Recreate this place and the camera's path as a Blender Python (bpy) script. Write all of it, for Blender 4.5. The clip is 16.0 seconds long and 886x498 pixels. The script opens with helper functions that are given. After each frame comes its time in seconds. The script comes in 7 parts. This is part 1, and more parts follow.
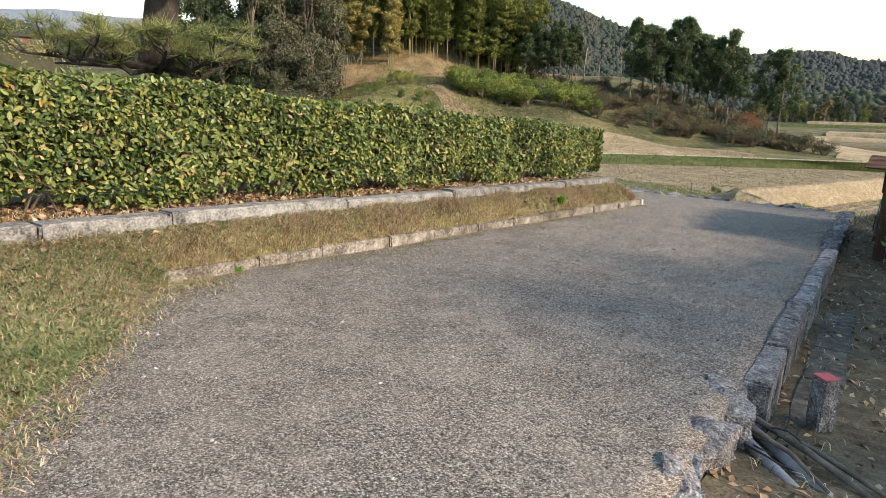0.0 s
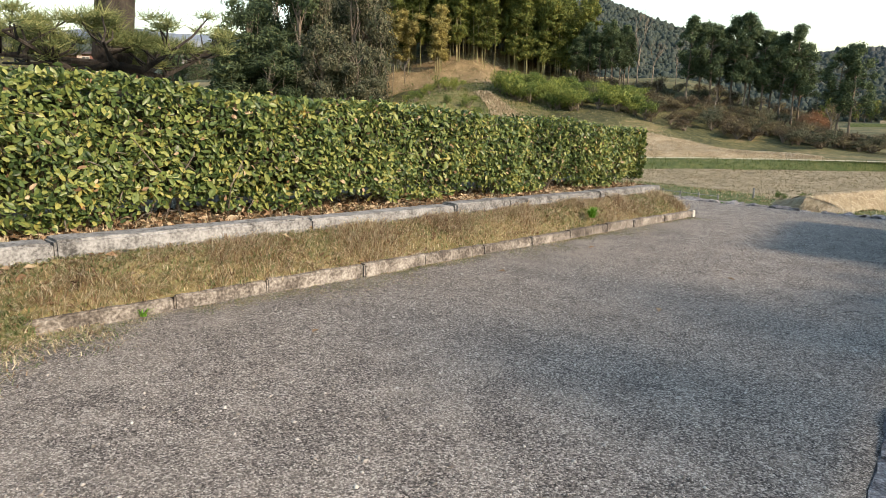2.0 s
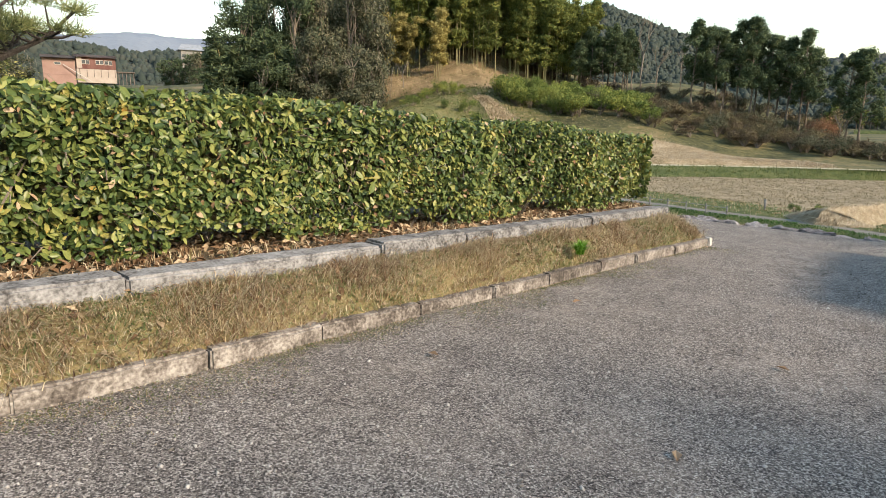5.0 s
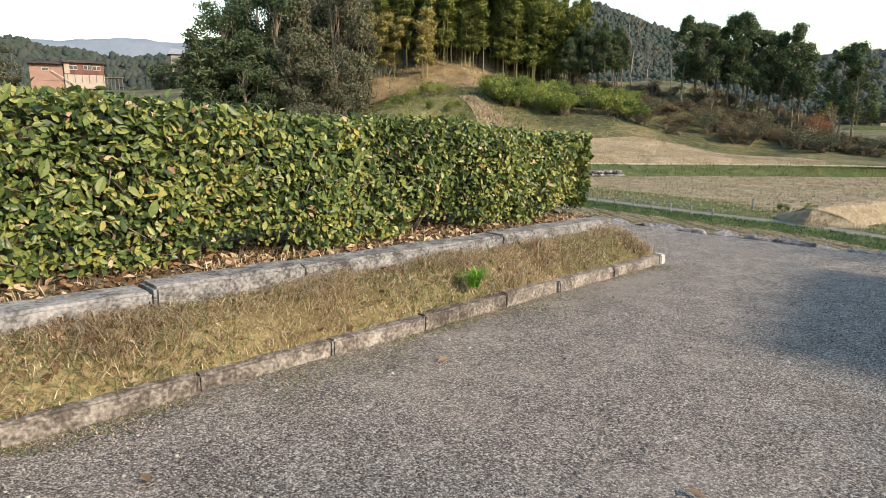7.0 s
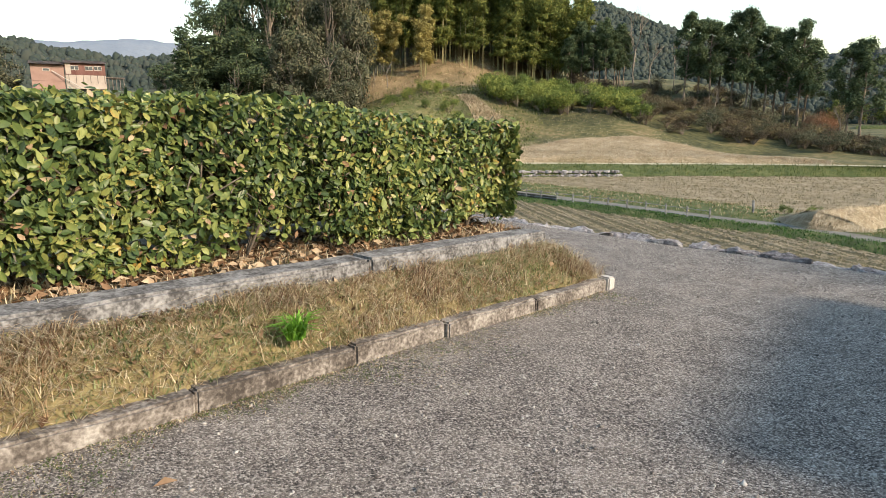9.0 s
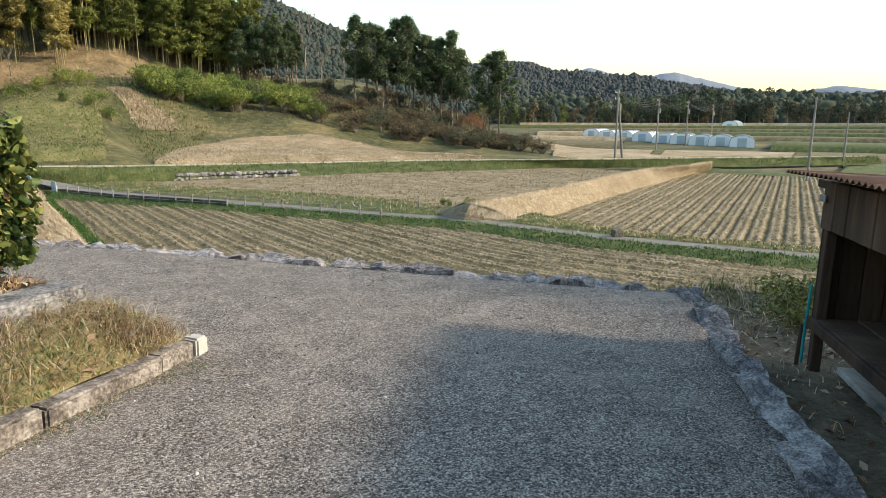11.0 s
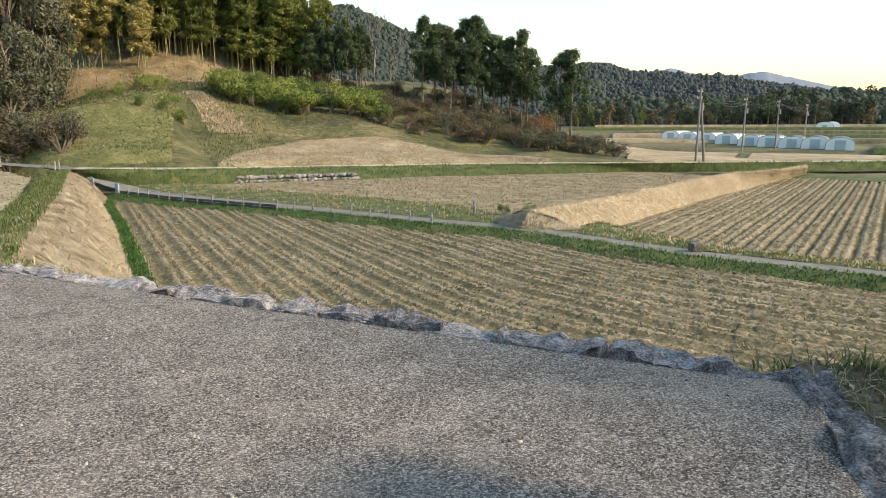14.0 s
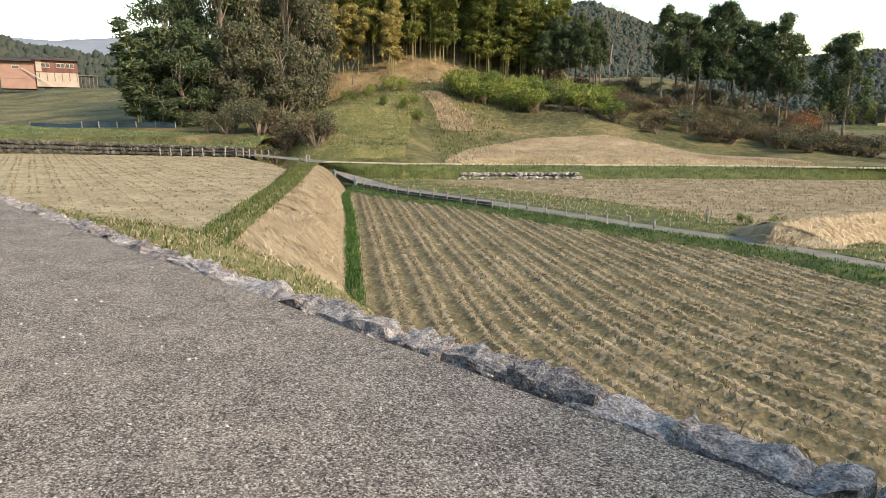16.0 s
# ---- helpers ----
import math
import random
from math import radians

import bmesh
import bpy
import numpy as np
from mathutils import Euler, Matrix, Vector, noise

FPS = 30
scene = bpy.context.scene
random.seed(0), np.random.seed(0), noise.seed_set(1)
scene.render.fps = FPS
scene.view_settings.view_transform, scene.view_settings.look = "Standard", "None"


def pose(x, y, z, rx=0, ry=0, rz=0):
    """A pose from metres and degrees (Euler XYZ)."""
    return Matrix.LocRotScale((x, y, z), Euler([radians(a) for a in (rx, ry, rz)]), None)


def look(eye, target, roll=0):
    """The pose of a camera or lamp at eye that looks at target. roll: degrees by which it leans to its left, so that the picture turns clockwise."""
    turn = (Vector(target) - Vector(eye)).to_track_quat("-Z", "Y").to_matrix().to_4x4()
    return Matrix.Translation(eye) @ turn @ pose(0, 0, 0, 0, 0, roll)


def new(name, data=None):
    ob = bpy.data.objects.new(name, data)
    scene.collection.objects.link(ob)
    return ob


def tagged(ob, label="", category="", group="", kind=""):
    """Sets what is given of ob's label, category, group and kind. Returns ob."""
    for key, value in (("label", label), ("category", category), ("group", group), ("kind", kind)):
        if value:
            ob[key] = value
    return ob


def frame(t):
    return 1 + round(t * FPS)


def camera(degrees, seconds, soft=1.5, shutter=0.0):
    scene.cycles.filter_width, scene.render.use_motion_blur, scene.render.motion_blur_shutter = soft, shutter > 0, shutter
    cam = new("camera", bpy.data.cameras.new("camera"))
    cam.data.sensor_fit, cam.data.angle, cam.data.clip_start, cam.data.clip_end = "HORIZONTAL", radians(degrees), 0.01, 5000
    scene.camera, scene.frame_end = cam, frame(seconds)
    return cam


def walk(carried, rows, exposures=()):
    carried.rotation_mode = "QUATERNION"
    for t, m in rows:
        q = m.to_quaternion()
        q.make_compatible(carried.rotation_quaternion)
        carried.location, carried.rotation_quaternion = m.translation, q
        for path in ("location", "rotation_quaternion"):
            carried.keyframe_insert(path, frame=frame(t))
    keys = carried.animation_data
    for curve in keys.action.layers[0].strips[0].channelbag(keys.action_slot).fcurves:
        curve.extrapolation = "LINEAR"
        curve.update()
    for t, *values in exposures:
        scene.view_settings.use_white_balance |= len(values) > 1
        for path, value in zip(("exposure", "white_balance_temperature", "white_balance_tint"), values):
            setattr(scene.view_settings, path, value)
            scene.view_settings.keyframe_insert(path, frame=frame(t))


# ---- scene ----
cam = camera(71.4, 16.0, 0.7)
PATH = [
    (0, (-0.349, 1.948, 1.894), (-0.706, 3.868, 1.461), 1.5),
    (0.5, (-0.332, 2.344, 1.867), (-0.784, 4.244, 1.44), 1.3),
    (1, (-0.176, 2.711, 1.822), (-0.683, 4.6, 1.405), 0.7),
    (1.5, (-0.084, 3.189, 1.794), (-0.61, 5.072, 1.376), 0.7),
    (2, (-0.026, 3.629, 1.796), (-0.547, 5.515, 1.382), 0.4),
    (2.5, (-0.016, 4.06, 1.842), (-0.529, 5.95, 1.435), 0.5),
    (3, (-0.125, 4.432, 1.85), (-0.649, 6.32, 1.449), 0.5),
    (3.2, (-0.106, 4.581, 1.85), (-0.643, 6.466, 1.452), -0.1),
    (5.3, (0.122, 6.218, 1.785), (-0.408, 8.105, 1.387), 0.7),
    (5.5, (0.226, 6.376, 1.786), (-0.305, 8.263, 1.39), 0.4),
    (6, (0.458, 6.822, 1.783), (-0.066, 8.712, 1.391), 0.1),
    (6.5, (0.536, 7.327, 1.763), (0.015, 9.218, 1.371), 0.1),
    (7, (0.797, 7.809, 1.745), (0.274, 9.699, 1.351), -0.1),
    (7.5, (0.942, 8.317, 1.69), (0.413, 10.204, 1.292), 0.1),
    (8, (1.158, 8.804, 1.655), (0.625, 10.69, 1.259), -0.1),
    (8.5, (1.271, 9.311, 1.626), (0.734, 11.196, 1.228), -0.0),
    (9, (1.463, 9.73, 1.616), (0.922, 11.615, 1.223), -0.2),
    (9.5, (1.71, 10.207, 1.638), (1.186, 12.096, 1.239), -0.2),
    (10, (1.886, 10.597, 1.661), (1.715, 12.549, 1.258), -0.1),
    (10.2, (1.944, 10.755, 1.648), (1.957, 12.714, 1.244), 0.4),
    (12.3, (2.741, 12.389, 1.58), (3.299, 14.272, 1.198), -0.3),
    (12.5, (2.845, 12.486, 1.552), (3.395, 14.372, 1.177), -0.2),
    (13, (3.002, 12.817, 1.525), (3.484, 14.719, 1.14), 0.1),
    (13.5, (3.14, 13.136, 1.508), (3.513, 15.064, 1.126), -0.1),
    (14, (3.332, 13.518, 1.478), (3.525, 15.47, 1.089), -0.1),
    (14.5, (3.417, 13.884, 1.469), (3.463, 15.845, 1.081), -0.1),
    (15, (3.597, 14.223, 1.455), (3.487, 16.181, 1.06), -0.1),
    (15.5, (3.669, 14.588, 1.418), (3.356, 16.523, 1.02), 0.1),
    (16, (3.795, 14.871, 1.403), (3.275, 16.762, 1.011), -0.1),
]
walk(cam, [(t, look(eye, aim, roll)) for t, eye, aim, roll in PATH], ((0.0, 1.0, 6550, 11), (9.0, 1.0, 6450, 10), (10.2, 1.0, 6450, 9), (12.3, 1.0, 6500, 8), (13.2, 1.0, 6550, 8.5), (14.2, 1.0, 6600, 9), (15.2, 1.02, 6900, 12), (16.0, 1.02, 6850, 11.5)))

# ---- light ----
world = bpy.data.worlds.new("sky")
scene.world = world
world.use_nodes = True
wn = world.node_tree.nodes
sky = wn.new("ShaderNodeTexSky")
sky.sky_type = "NISHITA"
sky.sun_disc = False
SUN_EL, SUN_AZ = radians(27), radians(112)          # azimuth from +y towards +x
sky.sun_elevation, sky.sun_rotation = SUN_EL, SUN_AZ
sky.air_density, sky.dust_density, sky.ozone_density = 1.7, 0.8, 1.8
wn["Background"].inputs["Strength"].default_value = 0.15
world.node_tree.links.new(sky.outputs["Color"], wn["Background"].inputs["Color"])
sun = new("sun", bpy.data.lights.new("sun", "SUN"))
sun.data.energy, sun.data.angle, sun.data.color = 3.3, radians(7.0), (1.0, 0.81, 0.61)
sun_dir = Vector((math.sin(SUN_AZ) * math.cos(SUN_EL), math.cos(SUN_AZ) * math.cos(SUN_EL), math.sin(SUN_EL)))
sun.matrix_world = look(sun_dir * 60, (0, 0, 0))


# ---- materials ----
def material(name, stops, scale=4.0, fine=60.0, rough=0.9, bump=0.3, bump_size=0.01, island=0.0, spread=0.25, metal=0.0, coat=0.0, through_light=0.0, stretch=(1, 1, 1), object_random=0.0):
    """Procedural surface: two noises mixed over colour stops, fine relief, variation for each piece."""
    m = bpy.data.materials.new(name)
    m.use_nodes = True
    t = m.node_tree
    n, l = t.nodes, t.links
    bsdf = n["Principled BSDF"]
    co = n.new("ShaderNodeNewGeometry")
    mp = n.new("ShaderNodeMapping")
    mp.inputs["Scale"].default_value = stretch
    l.new(co.outputs["Position"], mp.inputs["Vector"])
    a = n.new("ShaderNodeTexNoise")
    a.inputs["Scale"].default_value, a.inputs["Detail"].default_value, a.inputs["Roughness"].default_value = scale, 6.0, 0.62
    b = n.new("ShaderNodeTexNoise")
    b.inputs["Scale"].default_value, b.inputs["Detail"].default_value = fine, 4.0
    for tex in (a, b):
        l.new(mp.outputs["Vector"], tex.inputs["Vector"])
    mix = n.new("ShaderNodeMath")
    mix.operation = "MULTIPLY_ADD"
    mix.inputs[1].default_value = spread
    l.new(b.outputs["Fac"], mix.inputs[0])
    scaled = n.new("ShaderNodeMath")
    scaled.operation = "MULTIPLY_ADD"
    scaled.inputs[1].default_value, scaled.inputs[2].default_value = 1.0 - spread * 0.5, -spread * 0.25
    l.new(a.outputs["Fac"], scaled.inputs[0])
    l.new(scaled.outputs[0], mix.inputs[2])
    value = mix.outputs[0]
    for amount, source in ((island, "island"), (object_random, "object")):
        if amount:
            if source == "island":
                r = co.outputs["Random Per Island"]
            else:
                r = n.new("ShaderNodeObjectInfo").outputs["Random"]
            add = n.new("ShaderNodeMath")
            add.operation = "MULTIPLY_ADD"
            add.inputs[1].default_value = amount
            l.new(r, add.inputs[0])
            sub = n.new("ShaderNodeMath")
            sub.operation = "ADD"
            sub.inputs[1].default_value = -amount * 0.5
            l.new(value, add.inputs[2])
            l.new(add.outputs[0], sub.inputs[0])
            value = sub.outputs[0]
    ramp = n.new("ShaderNodeValToRGB")
    e = ramp.color_ramp.elements
    while len(e) < len(stops):
        e.new(0.5)
    for el, (p, c) in zip(e, stops):
        el.position, el.color = p, (*c, 1)
    l.new(value, ramp.inputs["Fac"])
    l.new(ramp.outputs["Color"], bsdf.inputs["Base Color"])
    bsdf.inputs["Roughness"].default_value = rough
    bsdf.inputs["Metallic"].default_value = metal
    bsdf.inputs["Specular IOR Level"].default_value = 0.3
    bsdf.inputs["Coat Weight"].default_value = coat
    if bump:
        bp = n.new("ShaderNodeBump")
        bp.inputs["Strength"].default_value, bp.inputs["Distance"].default_value = bump, bump_size
        l.new(b.outputs["Fac"], bp.inputs["Height"])
        l.new(bp.outputs["Normal"], bsdf.inputs["Normal"])
    if through_light:
        tr = n.new("ShaderNodeBsdfTranslucent")
        l.new(ramp.outputs["Color"], tr.inputs["Color"])
        mx = n.new("ShaderNodeMixShader")
        mx.inputs[0].default_value = through_light
        l.new(bsdf.outputs[0], mx.inputs[1])
        l.new(tr.outputs[0], mx.inputs[2])
        l.new(mx.outputs[0], n["Material Output"].inputs["Surface"])
    return m


def gravel_material():
    """Small crushed stones of mixed greys, bedded in grit, with pale trodden patches."""
    m = bpy.data.materials.new("gravel")
    m.use_nodes = True
    t = m.node_tree
    n, l = t.nodes, t.links
    bsdf = n["Principled BSDF"]
    geo = n.new("ShaderNodeNewGeometry")

    def math_node(op, a, b=None, c=None):
        x = n.new("ShaderNodeMath")
        x.operation = op
        for slot, val in zip(x.inputs, (a, b, c)):
            if val is None:
                continue
            if isinstance(val, (int, float)):
                slot.default_value = val
            else:
                l.new(val, slot)
        return x.outputs[0]

    def noise_node(scale, detail, rough):
        x = n.new("ShaderNodeTexNoise")
        x.inputs["Scale"].default_value, x.inputs["Detail"].default_value, x.inputs["Roughness"].default_value = scale, detail, rough
        l.new(geo.outputs["Position"], x.inputs["Vector"])
        return x.outputs["Fac"]

    def stones(scale):
        x = n.new("ShaderNodeTexVoronoi")
        x.inputs["Scale"].default_value = scale
        l.new(geo.outputs["Position"], x.inputs["Vector"])
        sep = n.new("ShaderNodeSeparateColor")
        l.new(x.outputs["Color"], sep.inputs["Color"])
        return x.outputs["Distance"], sep.outputs["Red"], sep.outputs["Green"]

    big_d, big_r, big_g = stones(118)
    small_d, small_r, _ = stones(210)
    broad, mid = noise_node(0.55, 6, 0.6), noise_node(2.6, 9, 0.74)
    tone = math_node("ADD", math_node("MULTIPLY_ADD", big_r, 0.74, -0.09), math_node("MULTIPLY", small_r, 0.40))
    tone = math_node("ADD", tone, math_node("MULTIPLY_ADD", mid, 0.5, -0.25))
    grey = n.new("ShaderNodeValToRGB")
    for p in (0.5, 0.8, 0.9):
        grey.color_ramp.elements.new(p)
    for el, p, c in zip(grey.color_ramp.elements, (0.05, 0.34, 0.62, 0.85, 1), ((0.030, 0.026, 0.023), (0.125, 0.107, 0.092), (0.265, 0.230, 0.197), (0.49, 0.435, 0.375), (0.70, 0.64, 0.56))):
        el.position, el.color = p, (*c, 1)
    l.new(tone, grey.inputs["Fac"])
    # trodden patches where pale grit covers the stones
    patch = n.new("ShaderNodeValToRGB")
    patch.color_ramp.elements[0].position, patch.color_ramp.elements[1].position = 0.50, 0.69
    patch.color_ramp.elements[1].color = (0.50, 0.50, 0.50, 1)
    l.new(math_node("ADD", math_node("MULTIPLY", broad, 0.5), math_node("MULTIPLY", mid, 0.52)), patch.inputs["Fac"])
    sand = n.new("ShaderNodeMix")
    sand.data_type = "RGBA"
    l.new(patch.outputs["Color"], sand.inputs["Factor"])
    l.new(grey.outputs["Color"], sand.inputs["A"])
    sand.inputs["B"].default_value = (0.325, 0.275, 0.225, 1)
    l.new(sand.outputs["Result"], bsdf.inputs["Base Color"])
    bsdf.inputs["Roughness"].default_value = 0.93
    bsdf.inputs["Specular IOR Level"].default_value = 0.25
    bp = n.new("ShaderNodeBump")
    bp.invert = True
    bp.inputs["Strength"].default_value, bp.inputs["Distance"].default_value = 0.9, 0.007
    l.new(math_node("ADD", math_node("MULTIPLY_ADD", big_g, -0.5, big_d), math_node("MULTIPLY", small_d, 0.5)), bp.inputs["Height"])
    l.new(bp.outputs["Normal"], bsdf.inputs["Normal"])
    return m


M = {
    "gravel": gravel_material(),
    "pebble": material("pebble", ((0.1, (0.085, 0.077, 0.070)), (0.5, (0.21, 0.188, 0.165)), (0.95, (0.55, 0.51, 0.455))), 20, 200, 0.9, 0.2, 0.002, island=0.8),
    "granite": material("lichened granite", ((0.30, (0.055, 0.048, 0.048)), (0.42, (0.145, 0.132, 0.132)), (0.53, (0.275, 0.256, 0.252)), (0.66, (0.50, 0.475, 0.455))), 13, 70, 0.92, 1.0, 0.03, spread=0.6, object_random=0.14),
    "concrete": material("weathered concrete", ((0.33, (0.06, 0.057, 0.054)), (0.43, (0.14, 0.135, 0.13)), (0.52, (0.235, 0.23, 0.222)), (0.68, (0.36, 0.354, 0.342))), 7, 45, 0.93, 0.8, 0.01, spread=0.55, object_random=0.08),
    "kerb": material("stained concrete kerb", ((0.33, (0.06, 0.05, 0.042)), (0.45, (0.135, 0.116, 0.098)), (0.54, (0.235, 0.208, 0.18)), (0.68, (0.40, 0.37, 0.325))), 6, 45, 0.94, 0.9, 0.012, spread=0.55, object_random=0.12),
    "white_end": material("whitewashed concrete", ((0.3, (0.28, 0.26, 0.23)), (0.6, (0.48, 0.455, 0.415))), 8, 60, 0.85, 0.3, 0.004),
    "soil": material("soil with dry litter", ((0.3, (0.045, 0.036, 0.024)), (0.5, (0.12, 0.096, 0.06)), (0.7, (0.22, 0.175, 0.11))), 5, 45, 0.97, 0.8, 0.02, spread=0.5),
    "lawn": material("patchy lawn", ((0.3, (0.085, 0.095, 0.035)), (0.5, (0.175, 0.165, 0.07)), (0.7, (0.32, 0.265, 0.15))), 3, 40, 0.97, 0.8, 0.02, spread=0.5),
    "turf": material("winter turf", ((0.3, (0.09, 0.072, 0.034)), (0.5, (0.20, 0.165, 0.075)), (0.7, (0.32, 0.26, 0.14))), 3, 40, 0.97, 0.8, 0.02, spread=0.4),
    "verge": material("green verge grass", ((0.3, (0.04, 0.058, 0.018)), (0.5, (0.08, 0.10, 0.032)), (0.72, (0.18, 0.165, 0.07))), 1.2, 12, 0.97, 0.8, 0.05, spread=0.4),
    "field": material("harvested paddy soil", ((0.32, (0.062, 0.054, 0.026)), (0.5, (0.125, 0.106, 0.055)), (0.68, (0.235, 0.19, 0.112))), 0.8, 9, 0.97, 0.9, 0.05, spread=0.55),
    "straw": material("dry straw", ((0.25, (0.19, 0.15, 0.09)), (0.5, (0.33, 0.265, 0.17)), (0.75, (0.5, 0.42, 0.30))), 0.9, 14, 0.95, 0.8, 0.04, spread=0.4),
    "tan_grass": material("withered meadow grass", ((0.3, (0.15, 0.12, 0.06)), (0.5, (0.31, 0.24, 0.145)), (0.7, (0.46, 0.375, 0.255))), 0.35, 3.5, 0.97, 0.8, 0.15, spread=0.5),
    "hillside": material("rough hillside grass", ((0.34, (0.035, 0.037, 0.015)), (0.47, (0.078, 0.078, 0.03)), (0.56, (0.125, 0.11, 0.045)), (0.68, (0.22, 0.165, 0.085))), 0.16, 1.6, 0.97, 0.8, 0.2, spread=0.45),
    "mound": material("mown hillside lawn", ((0.32, (0.075, 0.082, 0.026)), (0.48, (0.135, 0.135, 0.045)), (0.58, (0.19, 0.165, 0.07)), (0.72, (0.30, 0.24, 0.12))), 0.5, 6, 0.97, 0.8, 0.08, spread=0.5),
    "litter_slope": material("bamboo litter on the slope", ((0.32, (0.09, 0.066, 0.033)), (0.5, (0.20, 0.145, 0.075)), (0.7, (0.34, 0.255, 0.145))), 0.35, 4, 0.97, 0.8, 0.1, spread=0.5),
    "furrow": material("furrow soil darkened for shade", ((0.3, (0.06, 0.052, 0.028)), (0.5, (0.11, 0.096, 0.05)), (0.7, (0.18, 0.155, 0.085))), 1.2, 14, 0.97, 0.9, 0.04, spread=0.5),
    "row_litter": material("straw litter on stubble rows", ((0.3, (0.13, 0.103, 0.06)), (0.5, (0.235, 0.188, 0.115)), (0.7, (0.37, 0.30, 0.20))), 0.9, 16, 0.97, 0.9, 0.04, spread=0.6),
    "pale_field": material("pale stubble field", ((0.3, (0.17, 0.14, 0.075)), (0.5, (0.29, 0.235, 0.14)), (0.7, (0.42, 0.35, 0.22))), 0.7, 8, 0.97, 0.9, 0.05, spread=0.6),
    "ditch_blade": material("lush ditch grass", ((0.1, (0.022, 0.06, 0.012)), (0.5, (0.05, 0.12, 0.024)), (0.9, (0.12, 0.18, 0.05))), 1.0, 20, 0.8, 0, 0, island=0.7, through_light=0.25),
    "dark_grove": material("dark bamboo and laurel foliage", ((0.1, (0.022, 0.036, 0.018)), (0.5, (0.05, 0.075, 0.034)), (0.9, (0.12, 0.15, 0.065))), 0.3, 3, 0.8, 0, 0, island=0.7, through_light=0.15),
    "russet": material("russet winter leaves", ((0.1, (0.16, 0.07, 0.035)), (0.5, (0.30, 0.15, 0.08)), (0.9, (0.42, 0.25, 0.15))), 0.4, 4, 0.9, 0, 0, island=0.7, through_light=0.2),
    "lane": material("worn asphalt lane", ((0.3, (0.12, 0.112, 0.095)), (0.6, (0.20, 0.187, 0.16))), 1.5, 30, 0.93, 0.4, 0.01),
    "track": material("earth track", ((0.3, (0.27, 0.24, 0.16)), (0.6, (0.46, 0.41, 0.29))), 1.0, 12, 0.95, 0.4, 0.02),
    "forest": material("far forest", ((0.3, (0.018, 0.03, 0.016)), (0.5, (0.045, 0.065, 0.03)), (0.62, (0.085, 0.09, 0.04)), (0.78, (0.15, 0.12, 0.07))), 0.035, 0.22, 0.97, 1.0, 3.0, spread=0.5),
    # far forest, mountain and distant hills: air haze mixed into the base colour
    "far_forest": material("haze-tinted forest", ((0.3, (0.03, 0.04, 0.042)), (0.5, (0.045, 0.056, 0.055)), (0.75, (0.08, 0.08, 0.072))), 0.02, 0.15, 0.97, 1.0, 4.0, spread=0.5),
    "forest_crown": material("forest crowns", ((0.1, (0.024, 0.036, 0.028)), (0.45, (0.045, 0.06, 0.04)), (0.75, (0.085, 0.09, 0.056)), (0.95, (0.15, 0.115, 0.085))), 0.07, 0.3, 0.97, 0, 0, spread=0.5, island=0.5, through_light=0.1),
    "far_forest_crown": material("haze-tinted forest crowns", ((0.1, (0.028, 0.037, 0.040)), (0.5, (0.044, 0.054, 0.054)), (0.9, (0.085, 0.078, 0.070))), 0.05, 0.2, 0.97, 0, 0, spread=0.5, island=0.22),
    "mountain": material("haze-tinted mountain forest", ((0.3, (0.024, 0.034, 0.030)), (0.5, (0.037, 0.048, 0.040)), (0.75, (0.062, 0.062, 0.050))), 0.03, 0.22, 0.97, 1.0, 3.0, spread=0.5),
    "mountain_crown": material("haze-tinted mountain crowns", ((0.1, (0.022, 0.032, 0.028)), (0.5, (0.037, 0.049, 0.040)), (0.9, (0.072, 0.070, 0.054))), 0.06, 0.3, 0.97, 0, 0, spread=0.5, island=0.22),
    "haze_blue_hill": material("distant haze-tinted blue hill", ((0.3, (0.15, 0.18, 0.225)), (0.7, (0.19, 0.22, 0.26))), 0.01, 0.06, 0.97, 0.6, 5.0),
    "hedge_leaf": material("glossy hedge leaf", ((0.02, (0.028, 0.047, 0.017)), (0.28, (0.066, 0.106, 0.033)), (0.56, (0.145, 0.188, 0.052)), (0.80, (0.28, 0.30, 0.088)), (0.95, (0.35, 0.31, 0.09)), (1.0, (0.40, 0.24, 0.06))), 1.7, 30, 0.38, 0.15, 0.002, island=0.80, through_light=0.22),
    "brown_leaf": material("dead leaf", ((0.1, (0.11, 0.06, 0.03)), (0.5, (0.27, 0.17, 0.095)), (0.9, (0.5, 0.385, 0.25))), 6, 50, 0.85, 0.2, 0.002, island=0.9, through_light=0.1),
    "twig": material("grey brown twig", ((0.3, (0.07, 0.055, 0.042)), (0.7, (0.24, 0.20, 0.155))), 8, 90, 0.9, 0.4, 0.003),
    # dark fill colour that stands for the shade inside clipped foliage
    "dark_core": material("painted shade of inner twigs", ((0.3, (0.032, 0.034, 0.017)), (0.7, (0.075, 0.066, 0.036))), 6, 40, 1.0, 0.6, 0.02),
    "dry_blade": material("dry grass blade", ((0.06, (0.14, 0.078, 0.045)), (0.28, (0.32, 0.20, 0.115)), (0.50, (0.52, 0.395, 0.235)), (0.76, (0.74, 0.64, 0.45)), (0.97, (0.24, 0.23, 0.08))), 1.6, 30, 0.9, 0, 0, island=0.9, through_light=0.25),
    "green_blade": material("grass blade", ((0.1, (0.042, 0.07, 0.016)), (0.5, (0.095, 0.138, 0.034)), (0.85, (0.23, 0.215, 0.085))), 1.5, 30, 0.8, 0, 0, island=0.7, through_light=0.3),
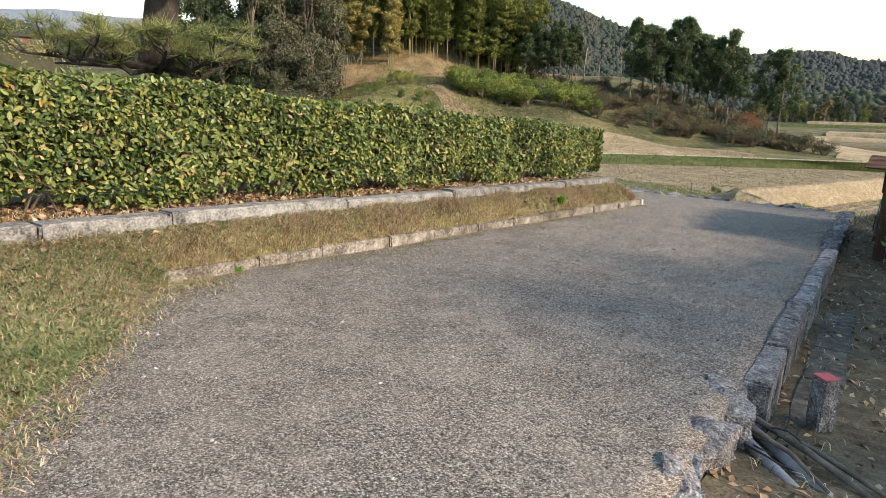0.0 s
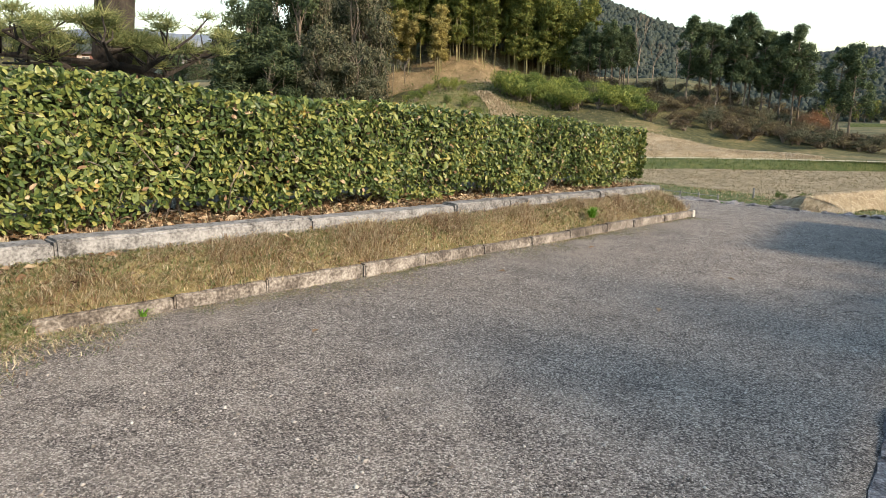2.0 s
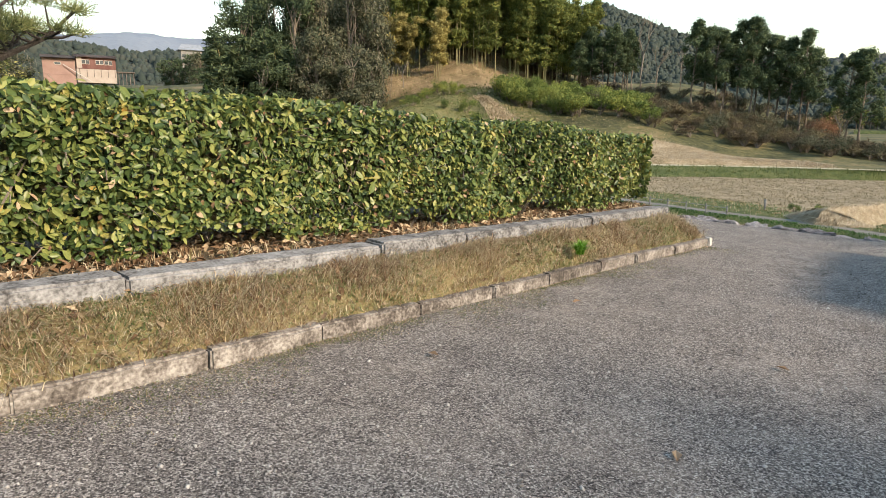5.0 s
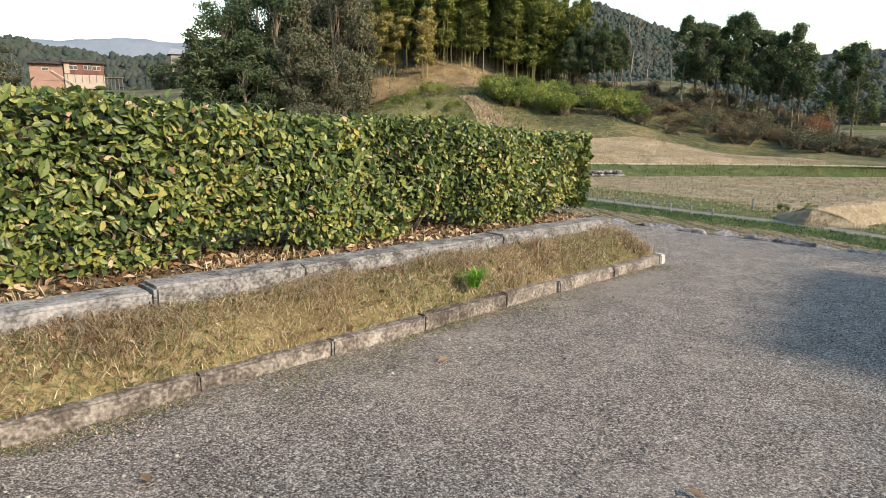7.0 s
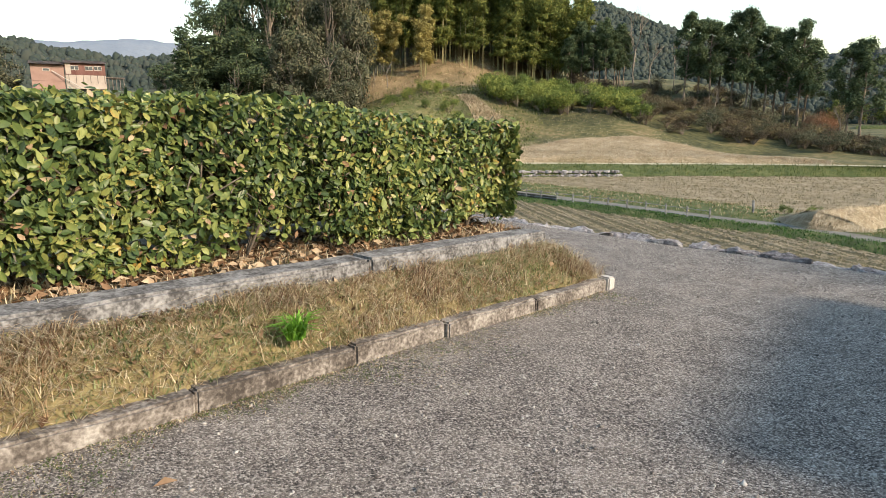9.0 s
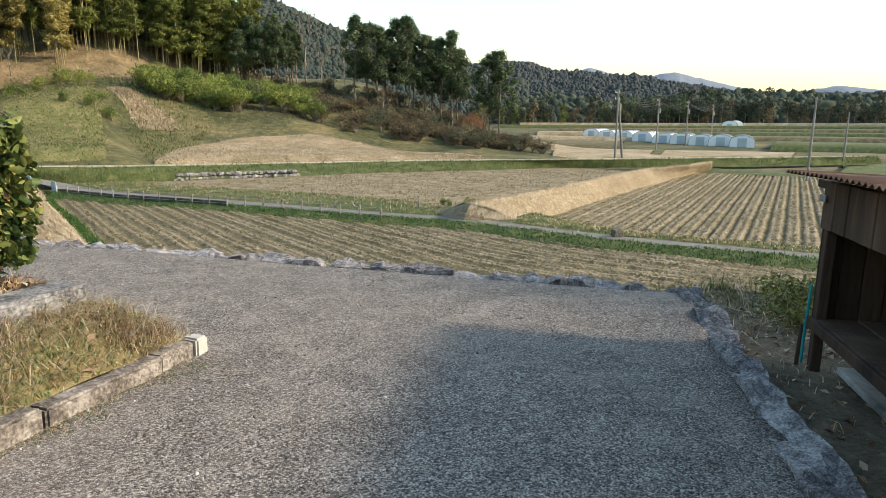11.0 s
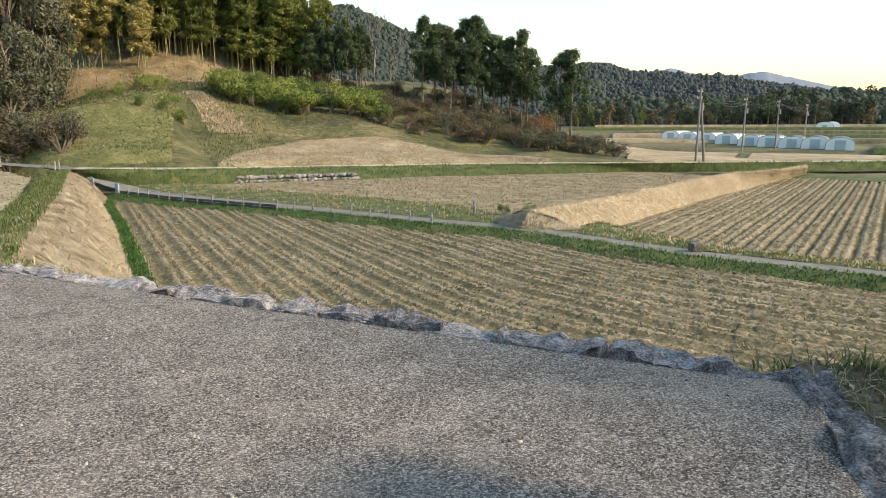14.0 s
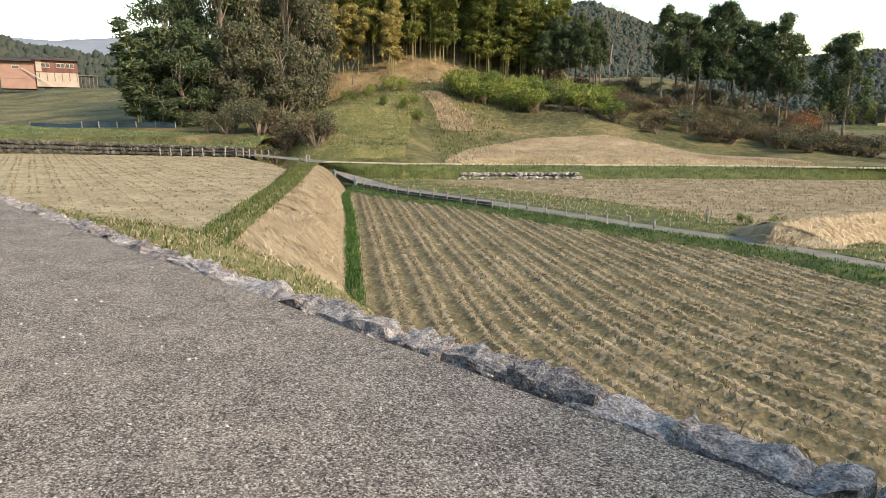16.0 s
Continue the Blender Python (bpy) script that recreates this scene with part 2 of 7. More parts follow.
    "lawn_blade": material("pale lawn blade", ((0.1, (0.085, 0.13, 0.04)), (0.5, (0.20, 0.255, 0.095)), (0.85, (0.42, 0.40, 0.22))), 1.5, 30, 0.8, 0, 0, island=0.7, through_light=0.3),
    "bright_weed": material("fresh green weed", ((0.2, (0.10, 0.25, 0.02)), (0.8, (0.24, 0.45, 0.06))), 6, 40, 0.6, 0, 0, island=0.6, through_light=0.3),
    "stubble": material("rice stubble", ((0.1, (0.06, 0.064, 0.025)), (0.45, (0.165, 0.14, 0.075)), (0.85, (0.40, 0.33, 0.205))), 0.7, 20, 0.92, 0, 0, island=0.7, through_light=0.2),
    "straw_blade": material("straw stalk", ((0.1, (0.26, 0.20, 0.125)), (0.5, (0.46, 0.375, 0.25)), (0.9, (0.66, 0.575, 0.43))), 0.7, 20, 0.9, 0, 0, island=0.7, through_light=0.2),
    "conifer": material("conifer foliage", ((0.1, (0.034, 0.054, 0.028)), (0.5, (0.072, 0.105, 0.05)), (0.9, (0.14, 0.17, 0.08))), 0.3, 3, 0.85, 0, 0, island=0.7, through_light=0.3),
    "bamboo_leaf": material("bamboo foliage", ((0.1, (0.045, 0.065, 0.016)), (0.5, (0.115, 0.14, 0.03)), (0.9, (0.24, 0.235, 0.055))), 0.25, 3, 0.8, 0, 0, island=0.6, through_light=0.25),
    "gold_bamboo": material("yellowed bamboo foliage", ((0.1, (0.15, 0.13, 0.04)), (0.5, (0.28, 0.235, 0.075)), (0.9, (0.42, 0.37, 0.14))), 0.25, 3, 0.8, 0, 0, island=0.6, through_light=0.25),
    "culm": material("bamboo culm", ((0.3, (0.15, 0.14, 0.06)), (0.7, (0.32, 0.28, 0.14))), 0.6, 6, 0.6, 0, 0, object_random=0.5),
    "bark": material("tree bark", ((0.3, (0.085, 0.065, 0.048)), (0.7, (0.25, 0.205, 0.16))), 2, 20, 0.95, 0.7, 0.02, stretch=(1, 1, 0.25)),
    "pine_bark": material("dark pine bark", ((0.3, (0.022, 0.019, 0.017)), (0.55, (0.06, 0.05, 0.042)), (0.75, (0.15, 0.13, 0.11))), 6, 40, 0.95, 0.9, 0.02, stretch=(1, 1, 0.4)),
    "needle": material("pine needles", ((0.1, (0.06, 0.085, 0.03)), (0.5, (0.16, 0.185, 0.065)), (0.9, (0.34, 0.34, 0.14))), 2, 20, 0.8, 0, 0, island=0.7, through_light=0.2),
    "orchard": material("citrus foliage", ((0.1, (0.045, 0.075, 0.016)), (0.5, (0.12, 0.165, 0.033)), (0.9, (0.31, 0.33, 0.075))), 0.4, 4, 0.7, 0, 0, island=0.7, through_light=0.2, object_random=0.35),
    "grove": material("evergreen grove foliage", ((0.1, (0.036, 0.046, 0.026)), (0.5, (0.078, 0.086, 0.048)), (0.9, (0.18, 0.165, 0.105))), 0.3, 3, 0.85, 0, 0, island=0.7, through_light=0.15),
    "vine": material("bare grey vine", ((0.3, (0.12, 0.10, 0.08)), (0.7, (0.25, 0.215, 0.175))), 1, 8, 0.95, 0, 0, island=0.5),
    "scrub": material("brown winter scrub", ((0.1, (0.055, 0.042, 0.028)), (0.5, (0.125, 0.095, 0.058)), (0.9, (0.20, 0.17, 0.085))), 0.4, 4, 0.95, 0, 0, island=0.7, through_light=0.1, object_random=0.5),
    "topiary": material("clipped shrub foliage", ((0.1, (0.12, 0.13, 0.035)), (0.5, (0.22, 0.215, 0.055)), (0.9, (0.33, 0.285, 0.10))), 2, 20, 0.8, 0, 0, island=0.6, through_light=0.2),
    "shed_wood": material("dark stained boards", ((0.3, (0.022, 0.014, 0.010)), (0.5, (0.065, 0.038, 0.025)), (0.7, (0.13, 0.08, 0.052))), 3, 50, 0.85, 0.5, 0.004, stretch=(1, 1, 0.12), object_random=0.2),
    "grey_wood": material("weathered grey timber", ((0.3, (0.09, 0.085, 0.08)), (0.5, (0.27, 0.255, 0.235)), (0.7, (0.5, 0.48, 0.45))), 4, 60, 0.9, 0.6, 0.005, stretch=(1, 0.3, 1)),
    "rust": material("rusty corrugated iron", ((0.3, (0.035, 0.02, 0.014)), (0.55, (0.11, 0.058, 0.035)), (0.75, (0.21, 0.15, 0.11))), 3, 40, 0.75, 0.3, 0.003, metal=0.3),
    "teal": material("turquoise plastic", ((0.3, (0.02, 0.20, 0.21)), (0.7, (0.03, 0.32, 0.32))), 6, 60, 0.5, 0, 0),
    "plastic_white": material("greenhouse film", ((0.3, (0.74, 0.76, 0.77)), (0.7, (0.88, 0.89, 0.89))), 0.5, 5, 0.35, 0, 0),
    "pole": material("concrete pole", ((0.3, (0.16, 0.15, 0.14)), (0.7, (0.28, 0.27, 0.25))), 1, 10, 0.9, 0, 0),
    "cable": material("black cable", ((0.3, (0.02, 0.02, 0.02)), (0.7, (0.05, 0.05, 0.05))), 4, 20, 0.7, 0, 0),
    "red_paint": material("red paint", ((0.3, (0.36, 0.06, 0.07)), (0.55, (0.50, 0.09, 0.10)), (0.75, (0.40, 0.28, 0.26))), 12, 90, 0.7, 0.3, 0.003),
    "grey_pipe": material("grey conduit", ((0.3, (0.16, 0.16, 0.17)), (0.7, (0.34, 0.34, 0.35))), 5, 60, 0.6, 0.2, 0.002),
    "dark_stone": material("lichened dark stone", ((0.3, (0.035, 0.032, 0.026)), (0.5, (0.09, 0.083, 0.068)), (0.7, (0.22, 0.205, 0.175))), 1.6, 12, 0.95, 0.6, 0.04, spread=0.5),
    "rust_wall": material("red brown corrugated wall", ((0.3, (0.09, 0.035, 0.028)), (0.7, (0.17, 0.085, 0.07))), 0.6, 8, 0.85, 0.2, 0.02, stretch=(1, 1, 0.2)),
    "pink_wall": material("faded salmon sheet wall", ((0.3, (0.22, 0.135, 0.11)), (0.7, (0.30, 0.195, 0.16))), 0.4, 8, 0.85, 0.2, 0.02),
    "cream_wall": material("cream plaster", ((0.3, (0.30, 0.25, 0.21)), (0.7, (0.40, 0.34, 0.29))), 0.6, 8, 0.9, 0, 0),
    "roof": material("brown sheet roof", ((0.3, (0.085, 0.065, 0.055)), (0.7, (0.17, 0.14, 0.12))), 0.5, 6, 0.8, 0.2, 0.02),
    "tile_roof": material("grey tile roof", ((0.3, (0.16, 0.18, 0.20)), (0.7, (0.28, 0.30, 0.33))), 0.8, 8, 0.7, 0.3, 0.03),
    "window_pane": material("dark window glass", ((0.3, (0.03, 0.035, 0.04)), (0.7, (0.10, 0.11, 0.12))), 1, 6, 0.15, 0, 0),
    "net": material("blue net", ((0.3, (0.02, 0.04, 0.06)), (0.7, (0.045, 0.085, 0.12))), 1, 8, 0.8, 0, 0),
    "sign": material("yellow sign board", ((0.3, (0.6, 0.48, 0.03)), (0.7, (0.72, 0.6, 0.06))), 3, 20, 0.6, 0, 0),
    "panel": material("pale blue sheet", ((0.3, (0.36, 0.42, 0.46)), (0.7, (0.48, 0.53, 0.56))), 0.8, 10, 0.6, 0, 0),
}


# ---- helpers for meshes ----
def empty(name, place, label="", category="", group="", kind="", turn=0.0):
    ob = new(name)
    ob.matrix_basis = pose(place[0], place[1], place[2], 0, 0, turn)
    ob.empty_display_size = 0.1
    return tagged(ob, label, category, group, kind)


def solid(name, verts, faces, mat, parent=None, label="", smooth=False):
    """One mesh object from vertices and faces."""
    me = bpy.data.meshes.new(name)
    me.from_pydata([tuple(map(float, v)) for v in verts], [], [tuple(int(i) for i in f) for f in faces])
    me.materials.append(mat)
    if smooth:
        me.shade_smooth()
    ob = new(name, me)
    if parent:
        ob.parent = parent
    if label:
        ob["label"] = label
    return ob


def part(name, bm, mat, parent=None, label="", smooth=False):
    """One bmesh as one mesh object."""
    me = bpy.data.meshes.new(name)
    bm.to_mesh(me)
    bm.free()
    me.materials.append(mat)
    if smooth:
        me.shade_smooth()
    ob = new(name, me)
    if parent:
        ob.parent = parent
    if label:
        ob["label"] = label
    return ob


def box_bm(sx, sy, sz, bevel=0.01, at=(0, 0, 0), turn=0.0, segments=1):
    bm = bmesh.new()
    bmesh.ops.create_cube(bm, size=1)
    bmesh.ops.scale(bm, vec=(sx, sy, sz), verts=bm.verts)
    if bevel:
        bmesh.ops.bevel(bm, geom=bm.edges[:], offset=bevel, segments=segments, affect="EDGES")
    bmesh.ops.transform(bm, matrix=pose(at[0], at[1], at[2], 0, 0, turn), verts=bm.verts)
    return bm


def tube(points, radii, sides=6):
    """Vertices and faces of a tapered tube along points."""
    verts, faces = [], []
    pts = [Vector(p) for p in points]
    for i, p in enumerate(pts):
        d = (pts[min(i + 1, len(pts) - 1)] - pts[max(i - 1, 0)])
        q = d.to_track_quat("Z", "Y") if d.length > 1e-6 else Vector((0, 0, 1)).to_track_quat("Z", "Y")
        for k in range(sides):
            a = 2 * math.pi * k / sides
            verts.append(p + q @ Vector((math.cos(a) * radii[i], math.sin(a) * radii[i], 0)))
    for i in range(len(pts) - 1):
        for k in range(sides):
            a, b = i * sides + k, i * sides + (k + 1) % sides
            faces.append((a, b, b + sides, a + sides))
    faces.append(tuple(range(sides))[::-1])
    faces.append(tuple(range((len(pts) - 1) * sides, len(pts) * sides)))
    return verts, faces


def join(pieces):
    verts, faces = [], []
    for v, f in pieces:
        o = len(verts)
        verts.extend(v)
        faces.extend(tuple(i + o for i in face) for face in f)
    return verts, faces


def leaves(centres, normals, length, width, rng, fold=0.25):
    """Pointed leaves, each two triangles folded along the midrib, lying about their normals."""
    c = np.asarray(centres, float)
    nrm = np.asarray(normals, float)
    nrm = nrm / (np.linalg.norm(nrm, axis=1, keepdims=True) + 1e-9)
    k = len(c)
    r = rng.normal(size=(k, 3))
    ax = r - (r * nrm).sum(1, keepdims=True) * nrm
    ax /= np.linalg.norm(ax, axis=1, keepdims=True) + 1e-9
    side = np.cross(nrm, ax)
    s = rng.uniform(0.65, 1.25, (k, 1))
    a = c - ax * length * 0.5 * s
    b = c + ax * length * 0.5 * s
    l = c + side * width * 0.5 * s + nrm * width * fold * s
    q = c - side * width * 0.5 * s + nrm * width * fold * s
    verts = np.stack([a, q, b, l], 1).reshape(-1, 3)
    i = np.arange(k) * 4
    faces = np.concatenate([np.stack([i, i + 1, i + 2], 1), np.stack([i, i + 2, i + 3], 1)])
    return verts, faces


def oval_leaves(centres, normals, length, width, rng):
    """Oval leaves with a pointed tip, folded along the midrib and curling down."""
    c, nrm = np.asarray(centres, float), np.asarray(normals, float)
    nrm = nrm / (np.linalg.norm(nrm, axis=1, keepdims=True) + 1e-9)
    k = len(c)
    r = rng.normal(size=(k, 3)) + np.array((0, 0, 0.5))
    ax = r - (r * nrm).sum(1, keepdims=True) * nrm
    ax /= np.linalg.norm(ax, axis=1, keepdims=True) + 1e-9
    side = np.cross(nrm, ax)
    s = rng.uniform(0.55, 1.3, (k, 1))
    fold, curl = rng.uniform(0.05, 0.4, (k, 1)), rng.uniform(0.0, 0.25, (k, 1))
    pts = []
    for u, w in ((-0.5, 0.0), (-0.18, -0.5), (0.2, -0.42), (0.5, 0.0), (0.2, 0.42), (-0.18, 0.5)):
        pts.append(c + ax * length * u * s + side * width * w * s + nrm * s * (abs(w) * width * fold - curl * length * (u + 0.5) ** 2))
    verts = np.stack(pts, 1).reshape(-1, 3)
    i = np.arange(k) * 6
    faces = np.concatenate([np.stack([i + a, i + b, i + d], 1) for a, b, d in ((0, 1, 2), (0, 2, 3), (0, 3, 4), (0, 4, 5))])
    return verts, faces


def fast_mesh(name, verts, faces, mat, parent=None, label="", kind=""):
    """A mesh from arrays of vertices and triangles."""
    me = bpy.data.meshes.new(name)
    v, f = np.asarray(verts, np.float32), np.asarray(faces, np.int32)
    me.vertices.add(len(v))
    me.vertices.foreach_set("co", v.ravel())
    n = f.shape[1]
    me.loops.add(f.size)
    me.loops.foreach_set("vertex_index", f.ravel())
    me.polygons.add(len(f))
    me.polygons.foreach_set("loop_start", np.arange(len(f), dtype=np.int32) * n)
    me.update(calc_edges=True)
    me.materials.append(mat)
    ob = new(name, me)
    if parent:
        ob.parent = parent
    return tagged(ob, label, "", "", kind)


def blades(roots, height, width, lean, rng, up=(0, 0, 1)):
    """Grass blades of two triangles that bend over."""
    p = np.asarray(roots, float)
    k = len(p)
    a = rng.uniform(0, 2 * math.pi, k)
    d = np.stack([np.cos(a), np.sin(a), np.zeros(k)], 1)
    s = np.stack([-np.sin(a), np.cos(a), np.zeros(k)], 1)
    h = height * rng.uniform(0.5, 1.3, (k, 1))
    le = lean * rng.uniform(0.3, 1.4, (k, 1))
    w = width * rng.uniform(0.6, 1.3, (k, 1))
    z = np.array(up, float)
    mid = p + z * h * 0.6 + d * h * le * 0.35
    tip = p + z * h * (1.0 - 0.35 * np.minimum(le, 1.6)) + d * h * le
    verts = np.stack([p - s * w / 2, p + s * w / 2, mid + s * w / 2.6, mid - s * w / 2.6, tip], 1).reshape(-1, 3)
    i = np.arange(k) * 5
    faces = np.concatenate([np.stack([i, i + 1, i + 2], 1), np.stack([i, i + 2, i + 3], 1), np.stack([i + 3, i + 2, i + 4], 1)])
    return verts, faces


def inside(poly, x, y):
    """Whether points lie in a polygon."""
    x, y = np.asarray(x, float), np.asarray(y, float)
    hit = np.zeros(x.shape, bool)
    j = len(poly) - 1
    for i in range(len(poly)):
        xi, yi = poly[i]
        xj, yj = poly[j]
        if yi != yj:
            hit ^= ((yi > y) != (yj > y)) & (x < (xj - xi) * (y - yi) / (yj - yi) + xi)
        j = i
    return hit


def wave(x, y, scale, seed=0.0):
    """Smooth noise of arrays by summed sines, about -1 to 1."""
    x, y = np.asarray(x, float) * scale, np.asarray(y, float) * scale
    return (np.sin(x * 1.7 + y * 0.9 + seed) + np.sin(x * -0.8 + y * 2.1 + seed * 2.3) + np.sin(x * 2.9 - y * 1.3 + seed * 0.7) * 0.7 + np.sin(x * 4.7 + y * 3.9 + seed) * 0.4) / 3.1


def smooth(a, b, v):
    t = np.clip((np.asarray(v, float) - a) / (b - a), 0, 1)
    return t * t * (3 - 2 * t)


RNG = np.random.default_rng(7)


# ---- levels of the place ----
def plane_z(x, y):
    """The gently falling gravel terrace."""
    return 0.407 - 0.02065 * x - 0.02055 * y


F1, LANE, F2, F3, FL = -2.75, -2.6, -2.45, -2.75, -1.15
WALL_U, WALL_N, WALL_0 = np.array((0.487, 0.873)), np.array((-0.873, 0.487)), np.array((0.806, 15.6))


def along(s, n, h):
    """A place by the wall's run s, the offset n behind its face and the height h over the gravel."""
    p = WALL_0 + WALL_U * s + WALL_N * n
    return (float(p[0]), float(p[1]), float(plane_z(p[0], p[1]) + h))


def path_y(x):
    x = np.asarray(x, float)
    return np.interp(x, (-60, -34, -22, -17.5, -11, 0, 13, 24, 60, 120), (84, 70, 60.5, 58.5, 60.5, 66, 68, 67.5, 68, 72))


def ground_z(x, y):
    """The valley floor, the hillside behind the track and the far slopes."""
    x, y = np.asarray(x, float), np.asarray(y, float)
    v = y - path_y(x)
    k = smooth(46, 8, x) * smooth(-260, -120, x)
    m = 1 + 0.6 * smooth(-6, -30, x) - 0.45 * smooth(-50, -90, x)
    prof = np.interp(v, (0, 3, 10, 20, 24, 30, 46, 60, 120, 400), (0, 0.2, 0.5, 1.6, 2.4, 4.4, 9.0, 11, 12, 12))
    r = np.hypot(x, y - 15)
    z = -2.87 + np.clip(r - 118, 0, 400) * 0.021 * smooth(-10, 50, x)
    z = z + smooth(0, 4, v) * 1.25 * k + k * m * prof
    z = z + 2.3 * np.exp(-((x + 25) ** 2 + (y - 79) ** 2) / 70) * smooth(0, 5, v)
    # the flat-topped lawn mound, the hollow above it and the wooded slope behind
    edge = x + 12 + (y - 68) * 0.40
    z = z + 0.9 * smooth(2, 5.5, v) * smooth(0.4, -1.6, edge) * smooth(96, 82, y) * smooth(-32, -26, x)
    for cx, cy, amount, size in ((-21, 106, -2.4, 8.5), (-13, 110, -0.9, 7), (-38, 104, 2.4, 7), (-28, 87, 1.2, 7), (-1, 90, 1.4, 8), (14.5, 82, -0.8, 6)):
        z = z + amount * np.exp(-((x - cx) ** 2 + (y - cy) ** 2) / size ** 2) * smooth(1, 8, v)
    z = z + 0.17 * np.clip(y - 116, 0, 60) * smooth(0, -22, x) * smooth(-72, -48, x)
    left = smooth(-25, -28, x) * smooth(61.5, 63, y)
    z = np.maximum(z, np.where(left > 0, -2.8 + left * (3.2 + np.clip(y - 63, 0, 125) * 0.105), -9))
    return z + 0.10 * wave(x, y, 0.25) * smooth(45, 75, r)


def on_ground(x, y):
    return float(ground_z(x, y))


# ---- ground ----
rad = np.concatenate([np.linspace(2, 54, 14), np.linspace(56, 128, 60), np.geomspace(131, 3600, 30)])
azi = np.linspace(0, 2 * math.pi, 361)[:-1]
R, A = np.meshgrid(rad, azi, indexing="ij")
gx, gy = R * np.sin(A), 15 + R * np.cos(A)
gz = ground_z(gx, gy)
gz[rad < 26] = -2.95
gv = np.stack([gx, gy, gz], -1).reshape(-1, 3)
na = len(azi)
gi = np.arange(len(rad) - 1)[:, None] * na + np.arange(na)[None]
gj = np.arange(len(rad) - 1)[:, None] * na + (np.arange(na)[None] + 1) % na
gf = np.stack([gi, gj, gj + na, gi + na], -1).reshape(-1, 4)[:, ::-1]
tagged(fast_mesh("ground", gv, gf, M["hillside"]), "rough winter grass over the valley and its slopes", "ground", "", "structure")

# gravel terrace, a slab with falling sides
QUAD = ((-3.85, -4.4), (5.85, 16.75), (-16.0, 28.3), (-24.0, 4.0))
n1, n2 = 150, 130
sa, sb = np.meshgrid(np.linspace(0, 1, n1), np.linspace(0, 1, n2), indexing="ij")
q = [np.array(p) for p in QUAD]
pxy = ((1 - sa) * (1 - sb))[..., None] * q[0] + (sa * (1 - sb))[..., None] * q[1] + (sa * sb)[..., None] * q[2] + ((1 - sa) * sb)[..., None] * q[3]
pz = plane_z(pxy[..., 0], pxy[..., 1]) + 0.012 * wave(pxy[..., 0], pxy[..., 1], 1.1) + 0.004 * wave(pxy[..., 0], pxy[..., 1], 5.0, 2)
pv = np.concatenate([pxy, pz[..., None]], -1).reshape(-1, 3)
ii = np.arange(n1 - 1)[:, None] * n2 + np.arange(n2 - 1)[None]
pf = np.stack([ii, ii + n2, ii + n2 + 1, ii + 1], -1).reshape(-1, 4)
rim = list(range(0, n1 * n2, n2)) + [(n1 - 1) * n2 + j for j in range(1, n2)] + [i * n2 + n2 - 1 for i in range(n1 - 2, -1, -1)] + list(range(n2 - 2, 0, -1))
low = pv[rim].copy()
low[:, 2] = -3.2
o = len(pv)
sf = [(rim[k], o + k, o + (k + 1) % len(rim), rim[(k + 1) % len(rim)]) for k in range(len(rim))]
tagged(fast_mesh("gravel_terrace", np.concatenate([pv, low]), np.concatenate([pf, np.array(sf)]), M["gravel"]), "grey crushed gravel terrace with pale sandy patches", "gravel", "", "structure")


def resample(pts, n):
    p = np.array(pts, float)
    d = np.concatenate([[0], np.cumsum(np.linalg.norm(np.diff(p[:, :2], axis=0), axis=1))])
    s = np.linspace(0, d[-1], n)
    return np.stack([np.interp(s, d, p[:, k]) for k in range(p.shape[1])], 1)


def strip(name, a, b, n, across, mat, bulge=0.0, rough=0.0, kind="structure", label="", category=""):
    """A surface lofted between two lines, bulging between them."""
    a, b = resample(a, n), resample(b, n)
    t = np.linspace(0, 1, across)[None, :, None]
    v = a[:, None] * (1 - t) + b[:, None] * t
    v[..., 2] += bulge * np.sin(math.pi * t[..., 0])
    if rough:
        v[..., 2] += rough * wave(v[..., 0], v[..., 1], 1.3) * np.sin(math.pi * t[..., 0]) + 0.5 * rough * wave(v[..., 0], v[..., 1], 4.1, 3)
    i = np.arange(n - 1)[:, None] * across + np.arange(across - 1)[None]
    f = np.stack([i, i + across, i + across + 1, i + 1], -1).reshape(-1, 4)
    ob = fast_mesh(name, v.reshape(-1, 3), f, mat)
    return tagged(ob, label, category, "", kind), v


def tufts(name, pts, per, height, width, lean, mat, label, spread=0.04):
    """Many grass blades rooted round the points, one object."""
    p = np.repeat(np.asarray(pts, float), per, axis=0)
    p[:, :2] += RNG.normal(0, spread, (len(p), 2))
    v, f = blades(p, height, width, lean, RNG)
    return tagged(fast_mesh(name, v, f, mat), label, "grass", "", "stuff")


def loft_points(v, count):
    """Random points on a lofted surface."""
    n, m = v.shape[:2]
    a, b = RNG.uniform(0, n - 1.001, count), RNG.uniform(0, m - 1.001, count)
    i, j = a.astype(int), b.astype(int)
    fa, fb = (a - i)[:, None], (b - j)[:, None]
    return v[i, j] * (1 - fa) * (1 - fb) + v[i + 1, j] * fa * (1 - fb) + v[i, j + 1] * (1 - fa) * fb + v[i + 1, j + 1] * fa * fb


